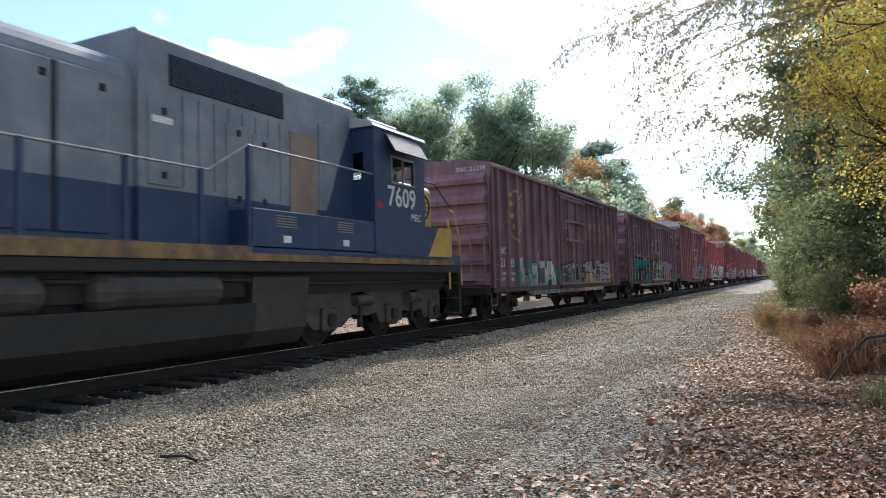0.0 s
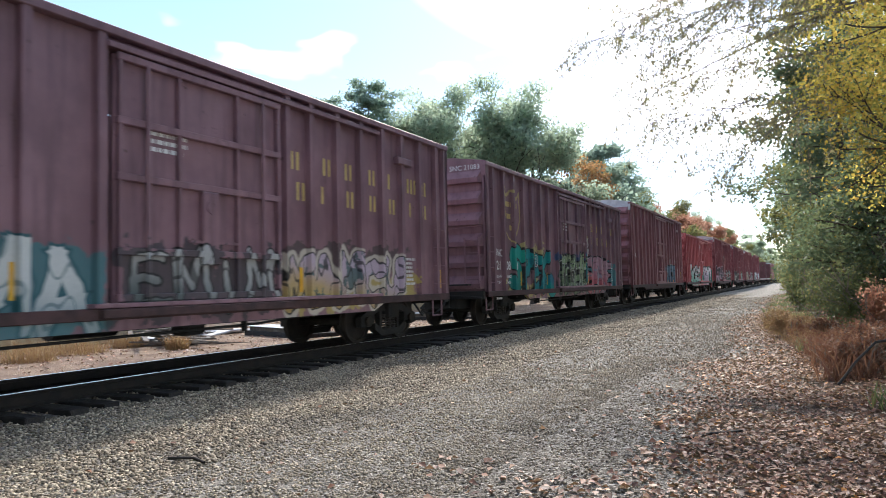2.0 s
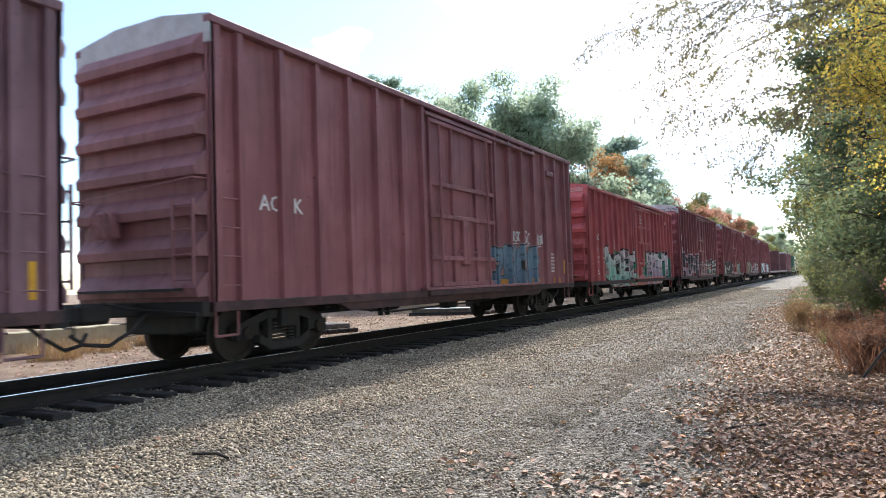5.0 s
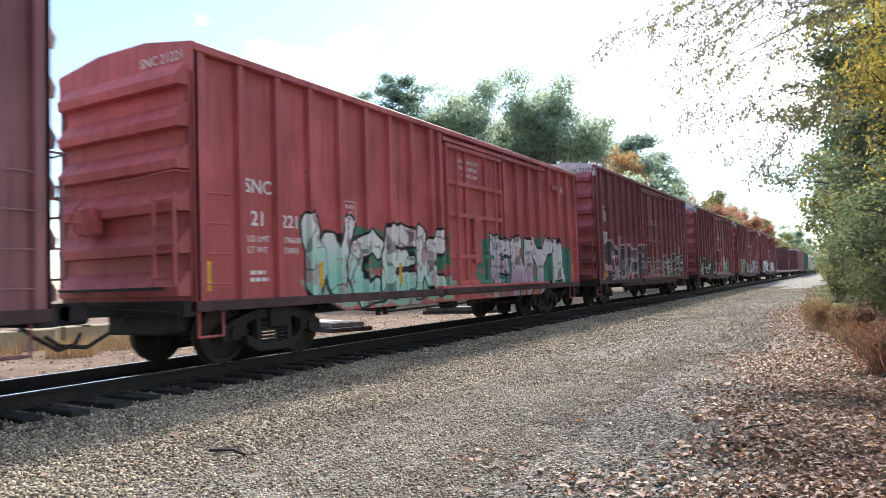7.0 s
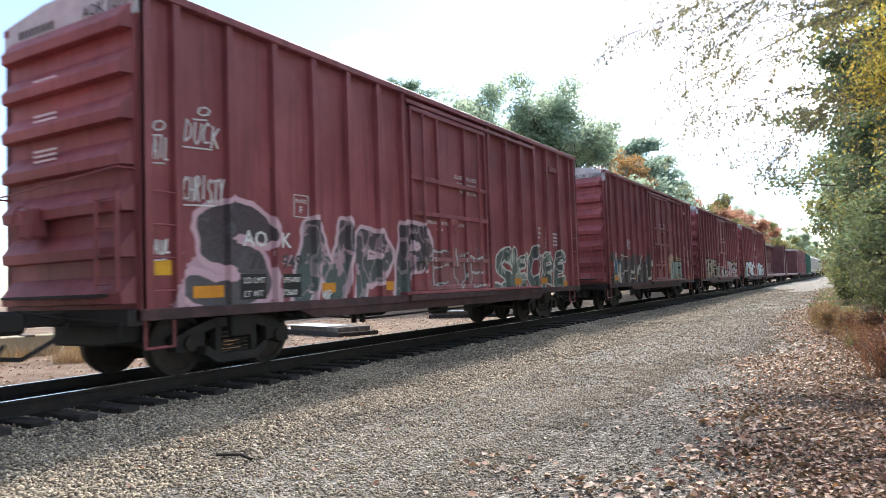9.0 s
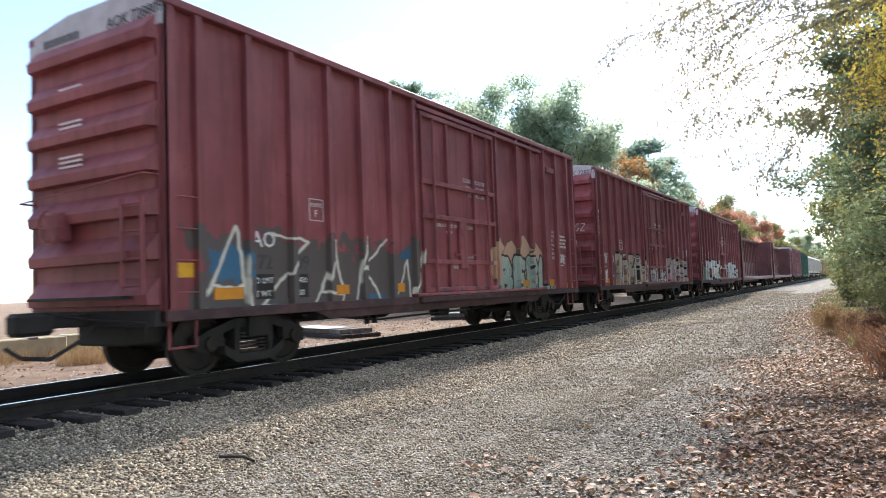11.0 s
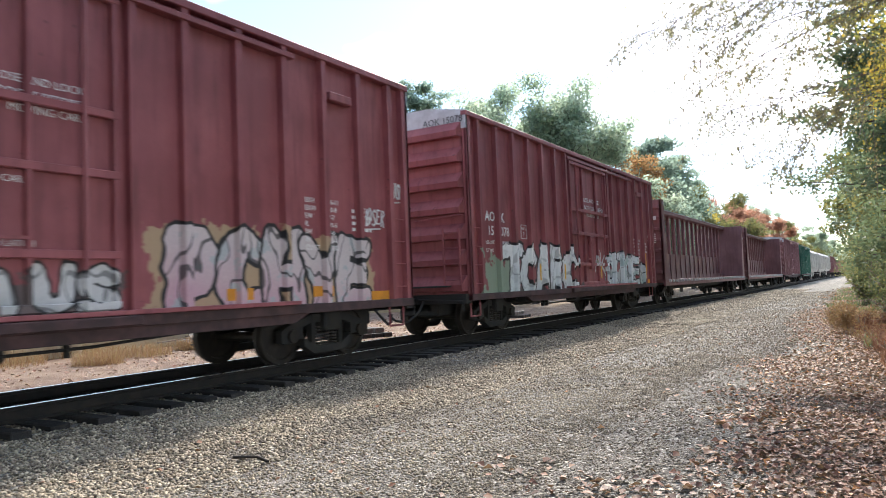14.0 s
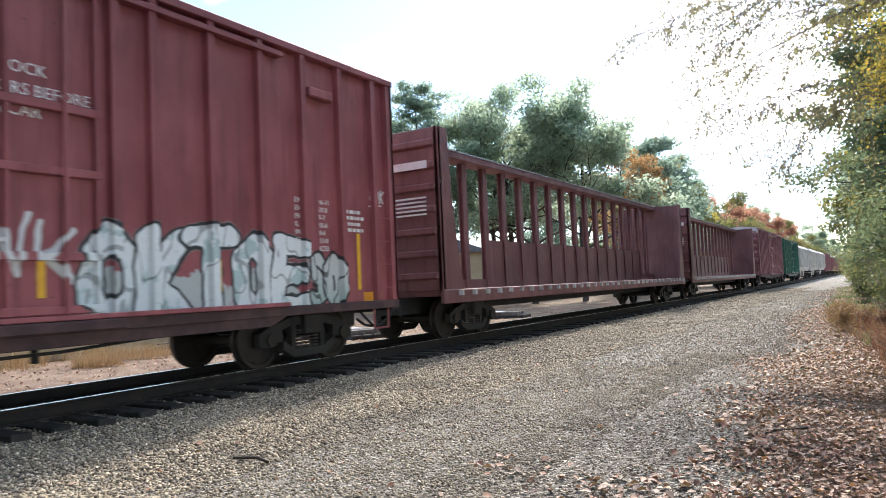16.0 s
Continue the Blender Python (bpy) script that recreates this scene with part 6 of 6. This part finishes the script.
def far_side_trees():
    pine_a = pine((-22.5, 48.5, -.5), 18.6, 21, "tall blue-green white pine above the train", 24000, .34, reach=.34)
    copy_thing(pine_a, pose(-28.5, 50.0, -.5, 0, 0, 130))
    oak_a = broadleaf((-13.6, 51.0, -.5), 18.6, 31, HAZYOAKLEAF, "broad dull-green oak in early autumn", 21000, .25, .22, .3, 1.0, limb_len=.24, clumps=240)
    oak_b = broadleaf((-10.4, 53.5, -.5), 17.0, 32, HAZYOAKLEAF, "dull-green oak with see-through crown", 17000, .25, .22, .28, .95, limb_len=.24, clumps=200)
    copy_thing(oak_b, pose(-17.6, 52.5, .2, 0, 0, 40))
    copy_thing(oak_a, pose(-16.2, 53.5, -.3, 0, 0, 100))
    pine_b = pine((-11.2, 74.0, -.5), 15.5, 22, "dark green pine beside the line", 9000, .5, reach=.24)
    copy_thing(pine_b, pose(-9.4, 82.0, -.5, 0, 0, 70))
    copy_thing(pine_b, pose(-7.6, 66.0, -1.2, 0, 0, 150))
    orange = broadleaf((-8.8, 66.0, -.5), 11.0, 33, ORANGELEAF, "orange-leaved maple beside the line", 8000, .22, .2, .2, .8, clumps=50)
    copy_thing(orange, pose(-9.2, 61.0, 1.4, 0, 0, 80))
    red = broadleaf((-12.0, 150.0, -.5), 14.5, 34, REDLEAF, "red-leaved maple beside the line", 9000, .34, .15, .22, 1.1, clumps=60)
    gold = broadleaf((-8.6, 98.0, -.5), 10.0, 35, GOLD, "yellow-leaved tree beside the line", 7000, .26, .15, .2, .8, clumps=50)
    green = broadleaf((-11.0, 96.0, -.5), 13.5, 36, YGREEN, "fading green tree beside the line", 9000, .28, .2, .24, 1.0, clumps=60)
    rnd = random.Random(77)
    spots = [(pine_b, -13, 104), (green, -9, 112), (red, -12, 118), (red, -9.5, 126), (red, -9.5, 138), (orange, -13, 134), (red, -9.0, 162), (oak_b, -12, 172),
             (green, -9.5, 182), (pine_b, -13, 190), (red, -9.5, 198), (oak_a, -12, 212), (green, -9, 224), (orange, -10, 238), (oak_b, -12, 252), (green, -9.5, 270), (oak_a, -10, 290), (green, -9, 312), (oak_b, -10, 336), (oak_a, -9, 365), (green, -8.5, 400), (oak_b, -8, 440), (oak_a, -7, 490),
             (pine_b, -20, 70), (green, -19, 84), (oak_b, -20, 98), (oak_a, -22, 115), (red, -32, 47)]
    for t, x, y in spots:
        copy_thing(t, pose(x + rnd.uniform(-.8, .8), y, -.5, 0, 0, rnd.uniform(0, 360)))
    # the right-hand wood: far part
    for k, (t, x, y) in enumerate([(pine_b, 12.5, 44), (green, 13, 52), (pine_b, 11.8, 60), (oak_b, 13.5, 70), (green, 11.5, 80), (pine_b, 12.5, 92), (oak_a, 13, 106), (green, 11, 122), (orange, 11.0, 138), (oak_b, 12, 156), (green, 10.5, 178), (oak_a, 11.5, 204), (pine_b, 10.5, 235), (oak_b, 10, 270), (green, 9.5, 310), (oak_a, 9, 360), (green, 8, 420), (oak_b, 4, 520), (oak_a, 0, 540), (oak_b, -4, 560),
                                   (pine_b, 17, 36), (oak_a, 20, 50), (pine_b, 16, 24), (oak_b, 18, 15), (pine_a, 22, 30), (oak_a, 20, 4), (pine_b, 18, -8), (oak_b, 16, -22), (oak_a, -30, -30), (oak_b, 24, 66)]):
        copy_thing(t, pose(x, y, -.1, 0, 0, rnd.uniform(0, 360)))

    # unseen trees added behind the viewpoint to dim the light on the car ends
    for t, x, y in ((oak_a, 6.5, -15), (pine_a, 11.5, -13), (oak_b, 9.0, -20), (pine_a, 5.5, -24), (oak_a, 14, -19), (oak_b, -7, -17), (pine_a, -12, -20), (oak_a, -16, -15), (oak_b, -21, -22), (pine_a, -8, -27), (oak_a, 20, -14), (oak_b, -26, -12)):
        copy_thing(t, pose(x, y, -.4, 0, 0, rnd.uniform(0, 360)))


far_side_trees()


def near_wood():
    pine((10.6, 30.0, -.1), 15.0, 41, "white pine with drooping boughs at the track's edge", 26000, .24, base=.08, reach=.24, mat=NEARNEEDLE, group="trees at the wood's edge")
    pine((10.9, 40.0, -.1), 13.5, 42, "dark pine at the track's edge", 9000, .36, base=.06, reach=.22, mat=NEARNEEDLE, group="trees at the wood's edge")
    pine((11.0, 18.5, -.1), 5.2, 43, "young green pine among the undergrowth", 20000, .15, base=.05, reach=.34, girth=.08, mat=NEARNEEDLE, group="trees at the wood's edge")
    broadleaf((12.7, 17.5, -.1), 10.0, 44, GOLD, "yellow-leaved young maple at the track's edge", 32000, .068, .10, .13, .42, 4, .26, group="trees at the wood's edge")
    broadleaf((13.0, 24.5, -.1), 9.0, 45, YGREEN, "green and yellow sapling at the track's edge", 20000, .075, .06, .12, .40, 4, .18, group="trees at the wood's edge")
    broadleaf((13.6, 12.6, -.1), 8.5, 46, GOLD, "yellow-leaved maple leaning over the track", 26000, .062, .16, .14, .40, 4, .27, group="trees at the wood's edge")
    broadleaf((11.5, 14.2, -.1), 7.6, 48, GOLD, "bright yellow young maple at the track's edge", 24000, .058, .20, .09, .32, 4, .20, group="trees at the wood's edge")
    broadleaf((10.9, 36.0, -.1), 6.0, 47, YGREEN, "bushy green sapling at the track's edge", 9000, .15, .05, .1, .5, 4, .24, group="trees at the wood's edge")


near_wood()


def overhanging_tree():
    """The tree whose thinning boughs hang over the gravel track."""
    rnd = random.Random(52)
    tree = tagged(new("tree"), "half-bare tree with thin boughs hanging over the track", "tree", "trees at the wood's edge")
    segs, tips = [], []
    root = Vector((12.6, 15.5, -.5))
    p = root.copy()
    for k in range(10):
        q = p + Vector((-.06, -.03, 1.05))
        segs.append((p, q, .2 * (1 - k / 14), .2 * (1 - (k + 1) / 14)))
        p = q
    twigs = []

    def bough(start, aim, r, droop):
        way = (aim - start)
        length = way.length
        way.normalize()
        p, n = start.copy(), 14
        for k in range(n):
            q = p + way * (length / n)
            segs.append((p, q, r * (1 - .85 * k / n), r * (1 - .85 * (k + 1) / n)))
            p = q
            way = (way + Vector((rnd.gauss(0, .07), rnd.gauss(0, .07), rnd.gauss(0, .06) - droop * .02))).normalized()
            if k > 3:
                for _ in range(3 if k < 8 else 4):
                    side = Vector((rnd.gauss(-.25, .6), rnd.gauss(0, .7), rnd.gauss(-.25, .5)))
                    w2 = (way * .7 + side * .7).normalized()
                    a, L = p.copy(), rnd.uniform(.5, 2.0) * (1.15 - .45 * k / n)
                    rr = max(.006, r * (1 - .85 * k / n) * .35)
                    for s in range(5):
                        b = a + w2 * (L / 5)
                        segs.append((a, b, max(.0048, rr * (1 - s / 6)), max(.0048, rr * (1 - (s + 1) / 6))))
                        a = b
                        w2 = (w2 + Vector((rnd.gauss(0, .12), rnd.gauss(0, .12), rnd.gauss(-.07, .08)))).normalized()
                        if rnd.random() < .55 and s > 0:
                            c = a + (w2 + Vector((rnd.gauss(0, .7), rnd.gauss(0, .7), rnd.gauss(-.3, .4)))).normalized() * rnd.uniform(.15, .45)
                            segs.append((a, c, .0042, .0035))
                            twigs.append(c)
                            twigs.append((a + c) / 2)
                        if s > 1:
                            twigs.append(a.copy())

    for start, aim, r, droop in (
            ((12.2, 15.2, 7.4), (5.6, 14.0, 7.4), .045, 1.2), ((12.3, 15.2, 6.4), (6.3, 14.2, 6.3), .042, 1.3), ((12.3, 15.3, 5.4), (7.0, 14.6, 4.9), .036, 1.2),
            ((12.3, 15.3, 4.6), (7.3, 13.4, 3.9), .03, .8), ((12.2, 15.2, 8.4), (7.0, 12.8, 8.0), .04, .8), ((12.2, 15.2, 6.9), (7.8, 12.0, 6.9), .032, 1.0), ((12.2, 15.2, 7.9), (6.2, 16.4, 8.4), .036, .8),
            ((12.2, 15.2, 7.6), (5.4, 15.2, 8.0), .034, 1.0), ((12.2, 15.2, 6.8), (6.6, 15.4, 6.6), .034, 1.1), ((12.2, 15.2, 8.1), (6.0, 12.2, 8.3), .034, .9), ((12.3, 15.3, 5.0), (7.5, 14.2, 4.5), .028, 1.0), ((12.2, 15.2, 6.0), (7.2, 12.6, 5.7), .03, 1.0), ((12.2, 15.2, 9.3), (5.8, 14.4, 9.6), .036, .9),
            ((12.3, 15.3, 5.9), (7.6, 16.5, 5.6), .034, .9), ((12.2, 15.2, 8.9), (5.2, 13.2, 8.9), .042, .8), ((12.3, 15.3, 7.1), (6.6, 13.0, 7.6), .032, .8)):
        bough(Vector(start), Vector(aim), r, droop)
    limbs_mesh("trunk", segs, TWIG, tree, 4)
    nr = np.random.RandomState(5)
    T = np.array([tuple(t) for t in twigs])
    n = 26000
    pts = T[nr.randint(0, len(T), n)] + nr.normal(0, .03, (n, 3)) - np.array((0, 0, .035))
    leaf_mesh("crown", pts, nr.uniform(.026, .050, n), DRYLEAF, tree, seed=6, droop=1.6, long=1.35)


overhanging_tree()


def tuft(name, pts, h, n, mat, label, category, seed, lean=.35, width=.012):
    """Upright blades or stems from many feet, in one mesh."""
    nr = np.random.RandomState(seed)
    vs, fs = [], []
    for (x, y, r) in pts:
        for _ in range(n):
            a, d = nr.uniform(0, 6.28), r * math.sqrt(nr.rand())
            bx, by = x + d * math.cos(a), y + d * math.sin(a)
            z = height(bx, by)
            hh = h * nr.uniform(.45, 1.15)
            lx, ly = nr.normal(0, lean) * hh, nr.normal(0, lean) * hh
            t = nr.uniform(0, 3.14)
            wx, wy = width * math.cos(t), width * math.sin(t)
            b = len(vs)
            vs += [(bx - wx, by - wy, z), (bx + wx, by + wy, z), (bx + lx * .45 + wx * .8, by + ly * .45 + wy * .8, z + hh * .62), (bx + lx * .45 - wx * .8, by + ly * .45 - wy * .8, z + hh * .62), (bx + lx, by + ly, z + hh * .9)]
            fs += [(b, b + 1, b + 2, b + 3), (b + 3, b + 2, b + 4)]
    return tagged(mesh_ob(name, vs, fs, mat), label, category, kind="stuff")


def bush(at, h, r, leaves, size, mat, label, seed, name="bush", group=""):
    rnd = random.Random(seed)
    ob = tagged(new(name), label, name, group)
    segs, tips = [], []
    for _ in range(9):
        a = rnd.uniform(0, 6.28)
        grow(rnd, Vector((rnd.gauss(0, r * .2), rnd.gauss(0, r * .2), -.05)), Vector((math.cos(a) * .6, math.sin(a) * .6, 1)).normalized(), h * .42, .018, 2, segs, tips, .2, .7, (2, 3), .75)
    tagged(limbs_mesh("stem", segs, TWIG, ob, 4), kind="stuff")
    T = np.array([tuple(t) for t in tips])
    T[:, :2] *= (r / (np.abs(T[:, :2]).max() + 1e-6)) * 1.2
    T[:, 2] *= h / T[:, 2].max()
    nr = np.random.RandomState(seed)
    pts = T[nr.randint(0, len(T), leaves)] * nr.uniform(.55, 1.0, (leaves, 1)) + nr.normal(0, r * .12, (leaves, 3))
    pts[:, 2] = np.abs(pts[:, 2])
    leaf_mesh("foliage", pts, nr.uniform(.5, 1.2, leaves) * size, mat, ob, seed=seed)
    ob.location = (at[0], at[1], height(*at))
    return ob


def undergrowth():
    tuft("dry_bracken", [(9.65, 10.8, .35), (9.95, 11.5, .45), (9.65, 12.6, .4), (10.3, 10.8, .5), (9.5, 14.0, .4), (9.95, 13.2, .5), (10.5, 12.2, .5)], .6, 130, FERN, "dry red-brown bracken at the track's edge", "bracken", 3, .75, .007)
    tuft("dry_grass", [(8.75, 19.5, .45), (8.45, 22.0, .45), (9.0, 17.6, .45), (8.4, 24.6, .4), (9.1, 22.0, .5), (9.3, 16.0, .4), (9.6, 18.8, .6)], .45, 110, STRAW, "tall dry straw-coloured grass at the track's edge", "grass", 4, .7, .006)
    tuft("verge_grass", [(10.4, 8.6, .6), (9.5, 15.0, .5), (8.6, 28, .8), (8.4, 33, .9), (8.3, 40, 1.0), (8.4, 48, 1.2), (8.2, 58, 1.4)], .28, 220, SHRUB, "green grass along the verge", "grass", 5, .4, .012)
    tuft("yard_weeds", [(-7.5, 10.5, .6), (-8.5, 12.5, .8), (-10, 9.5, 1.0), (-9, 14.5, .5), (-11, 12.0, 1.2), (-6.6, 14.2, .3), (-9.5, 7.5, 1.5)], .45, 600, STRAW, "dry weeds in the yard", "weeds", 6, .45, .005)
    for k, (x, y, h, r, mat, lab) in enumerate((
            (9.75, 11.2, .6, .45, FERN, "low red-brown bracken fronds"), (10.2, 11.4, .7, .5, FERN, "low red-brown bracken fronds"), (9.6, 13.2, .55, .4, FERN, "low red-brown bracken fronds"), (10.1, 12.9, .7, .5, FERN, "low red-brown bracken fronds"),
            (8.5, 21.0, .6, .5, STRAW, "drooping dry orange ferns"), (8.8, 18.6, .6, .5, STRAW, "drooping dry orange ferns"), (8.35, 23.6, .6, .5, STRAW, "drooping dry orange ferns"), (9.35, 16.6, .6, .45, FERN, "low red-brown bracken fronds"),
            (10.5, 14.8, 1.3, .6, REDLEAF, "low red-leaved shrub in the undergrowth"), (10.2, 16.2, 1.9, 1.0, SHRUB, "dark green shrub in the undergrowth"), (9.9, 19.0, 1.7, .9, SHRUB, "dark green shrub in the undergrowth"),
            (9.6, 26.5, 2.2, 1.2, SHRUB, "leafy green shrub at the track's edge"), (8.9, 33.5, 1.6, .9, SHRUB, "round green shrub at the track's edge"), (9.2, 45, 2.4, 1.5, YGREEN, "fading green shrub at the track's edge"), (9.0, 56, 2.6, 1.8, SHRUB, "leafy green shrub at the track's edge"),
            (9.0, 72, 3.0, 2.2, YGREEN, "fading green shrub at the track's edge"), (8.6, 90, 3.2, 2.6, SHRUB, "leafy green shrub at the track's edge"), (8.2, 115, 3.5, 3.0, YGREEN, "fading green shrub at the track's edge"), (11.9, 12.2, 1.3, .7, ORANGELEAF, "orange-brown shrub in the undergrowth"),
            (11.4, 15.2, 2.4, 1.2, SHRUB, "dark green shrub in the undergrowth"))):
        bush((x, y), h, r, int((3600 if mat not in (FERN, STRAW) else 2200) + 1600 * min(r, 2)), .042 if mat in (FERN, STRAW) else .06 if y < 30 else .11, mat, lab, 60 + k, group="undergrowth")
    # fallen bough arching out of the bracken, and a stick on the track
    seg = [Vector((9.55, 9.9, -.15)), Vector((9.75, 10.0, .12)), Vector((9.98, 10.1, .36)), Vector((10.25, 10.15, .40)), Vector((10.7, 10.3, .2)), Vector((11.1, 10.4, 0.0))]
    ob = limbs_mesh("fallen_branch", [(a, b, .018, .016) for a, b in zip(seg, seg[1:])], DEADWOOD, None, 6)
    tagged(ob, "dark fallen branch arching from the bracken", "branch")
    seg = [Vector((8.25, 6.75, -.27)), Vector((8.42, 6.9, -.235)), Vector((8.55, 7.02, -.24)), Vector((8.66, 7.2, -.25))]
    ob = limbs_mesh("stick", [(a, b, .014, .011) for a, b in zip(seg, seg[1:])], DEADWOOD, None, 6)
    tagged(ob, "dark dry stick lying on the gravel", "stick")
    seg = [Vector((4.2, 4.45, -.29)), Vector((4.45, 4.5, -.275)), Vector((4.62, 4.46, -.29))]
    ob = limbs_mesh("stick", [(a, b, .015, .012) for a, b in zip(seg, seg[1:])], DEADWOOD, None, 6)
    tagged(ob, "short dark stick lying on the gravel", "stick")


undergrowth()

# ---------------- yard beyond the line ----------------
TIMBER = worn("old grey timber", (0.12, 0.10, 0.085), (0.24, 0.21, 0.18), 4, .9, bump=.6)
SHEET = worn("pale metal sheet", (0.7, 0.72, 0.74), (0.55, 0.57, 0.6), 3, .4)
BEIGE = worn("beige concrete block", (0.42, 0.36, 0.22), (0.50, 0.44, 0.30), 3, .9, bump=.5)
TANWALL = worn("tan house siding", (0.40, 0.30, 0.17), (0.46, 0.36, 0.22), 2, .8)
ROOFING = worn("grey roofing", (0.12, 0.12, 0.12), (0.18, 0.17, 0.17), 3, .9)


def yard():
    st = tagged(new("timber_stack"), "low stack of dark timbers with a pale metal sheet on top", "timber stack")
    for k in range(4):
        part("timber", B(-2.0, 2.0, -.75 + k * .4, -.42 + k * .4, 0, .18, bevel=.015), TIE, st)
    for k in range(3):
        part("timber", B(-1.9 + .1 * k, 1.7, -.6 + k * .45, -.25 + k * .45, .182, .34, bevel=.015), TIMBER, st)
    part("metal_sheet", B(-1.9, .9, -.75, .25, .345, .36), SHEET, st, "pale bent metal sheet")
    st.matrix_basis = pose(-6.9, 19.4, -.47, 0, 0, -22)
    st2 = copy_thing(st, pose(-6.8, 30.0, -.47, 0, 0, 12))
    tp = tagged(new("tarpaulin"), "large pale tarpaulin sheet lying in the yard", "tarpaulin")
    vs = [(x * .5, y * .5, .12 + .16 * noise.noise((x * .45, y * .45, 1)) + .05 * noise.noise((x * 1.3, y * 1.1, 4))) for y in range(11) for x in range(15)]
    fs = [(j * 15 + i, j * 15 + i + 1, (j + 1) * 15 + i + 1, (j + 1) * 15 + i) for j in range(10) for i in range(14)]
    top = mesh_ob("sheet", vs, fs, SHEET, tp, smooth=True)
    sol = top.modifiers.new("thick", "SOLIDIFY")
    sol.thickness = .12
    tp.location = (-17.0, 15.8, -.45)
    rnd = random.Random(12)
    pile = tagged(new("plank_pile"), "untidy pile of old grey planks and sticks", "plank pile")
    for k in range(26):
        b = part("plank", B(-rnd.uniform(.5, 1.4), rnd.uniform(.5, 1.4), -.07, .07, -.018, .018), TIMBER, pile)
        b.matrix_basis = pose(rnd.gauss(0, .9), rnd.gauss(0, .6), .04 + .012 * k, rnd.uniform(-8, 8), rnd.uniform(-9, 9), rnd.uniform(0, 180))
    pile.location = (-8.2, 15.2, -.45)
    copy_thing(pile, pose(-10.6, 17.4, -.45, 0, 0, 70))
    first = tagged(new("concrete_block"), "weathered beige concrete block at the yard's edge", "concrete block", "row of concrete blocks")
    part("block", B(-.9, .9, -.3, .3, 0, .6, bevel=.03), BEIGE, first)
    part("lifting_groove", B(-.12, .12, -.31, .31, .56, .62), TIMBER, first)
    first.matrix_basis = pose(-11.0, 9.2, -.47, 0, 0, 70)
    for k in range(1, 5):
        copy_thing(first, pose(-11.0 - .15 * k, 9.2 + 2.0 * k, -.47, 0, 0, 80 + 4 * math.sin(k * 3)))
    for x, y, w, d, h, m, lab in ((-19.0, 44.0, 9.0, 7.0, 4.0, TANWALL, "tan-sided building behind the yard"), (-30.0, 40.0, 8.0, 7.0, 3.6, SHEET, "pale-sided shed behind the yard")):
        hs = tagged(new("building"), lab, "building")
        part("wall", B(-w / 2, w / 2, -d / 2, d / 2, 0, h), m, hs)
        part("roof", prism(bmesh.new(), [(-w / 2 - .4, h), (w / 2 + .4, h), (0, h + 1.9)], -d / 2 - .4, d / 2 + .4, "y"), ROOFING, hs)
        for q in range(3):
            win = part("window", B(-w / 2 + 1.2 + q * 2.6, -w / 2 + 2.3 + q * 2.6, -d / 2 - .06, -d / 2 - .01, 1.0, 2.4), WHITE, hs)
            part("pane", B(-w / 2 + 1.3 + q * 2.6, -w / 2 + 2.2 + q * 2.6, -d / 2 - .07, -d / 2 - .062, 1.1, 2.3), BLACK, win)
        hs.matrix_basis = pose(x, y, -.5, 0, 0, 25)


yard()


# ---------------- motion ----------------
def motions():
    for car, off in CARS:
        walk(car, [(t, pose(0, s + off, 0)) for t, s in TRAVEL])
    ts = [k / 15 for k in range(241)]
    ss = np.interp(ts, [t for t, _ in TRAVEL], [s for _, s in TRAVEL])
    for ob, r in WHEELS:
        x, y, z = ob.location
        walk(ob, [(t, pose(x, y, z, math.degrees((ss[0] - s) / r) % 360.0)) for t, s in zip(ts, ss)])


motions()
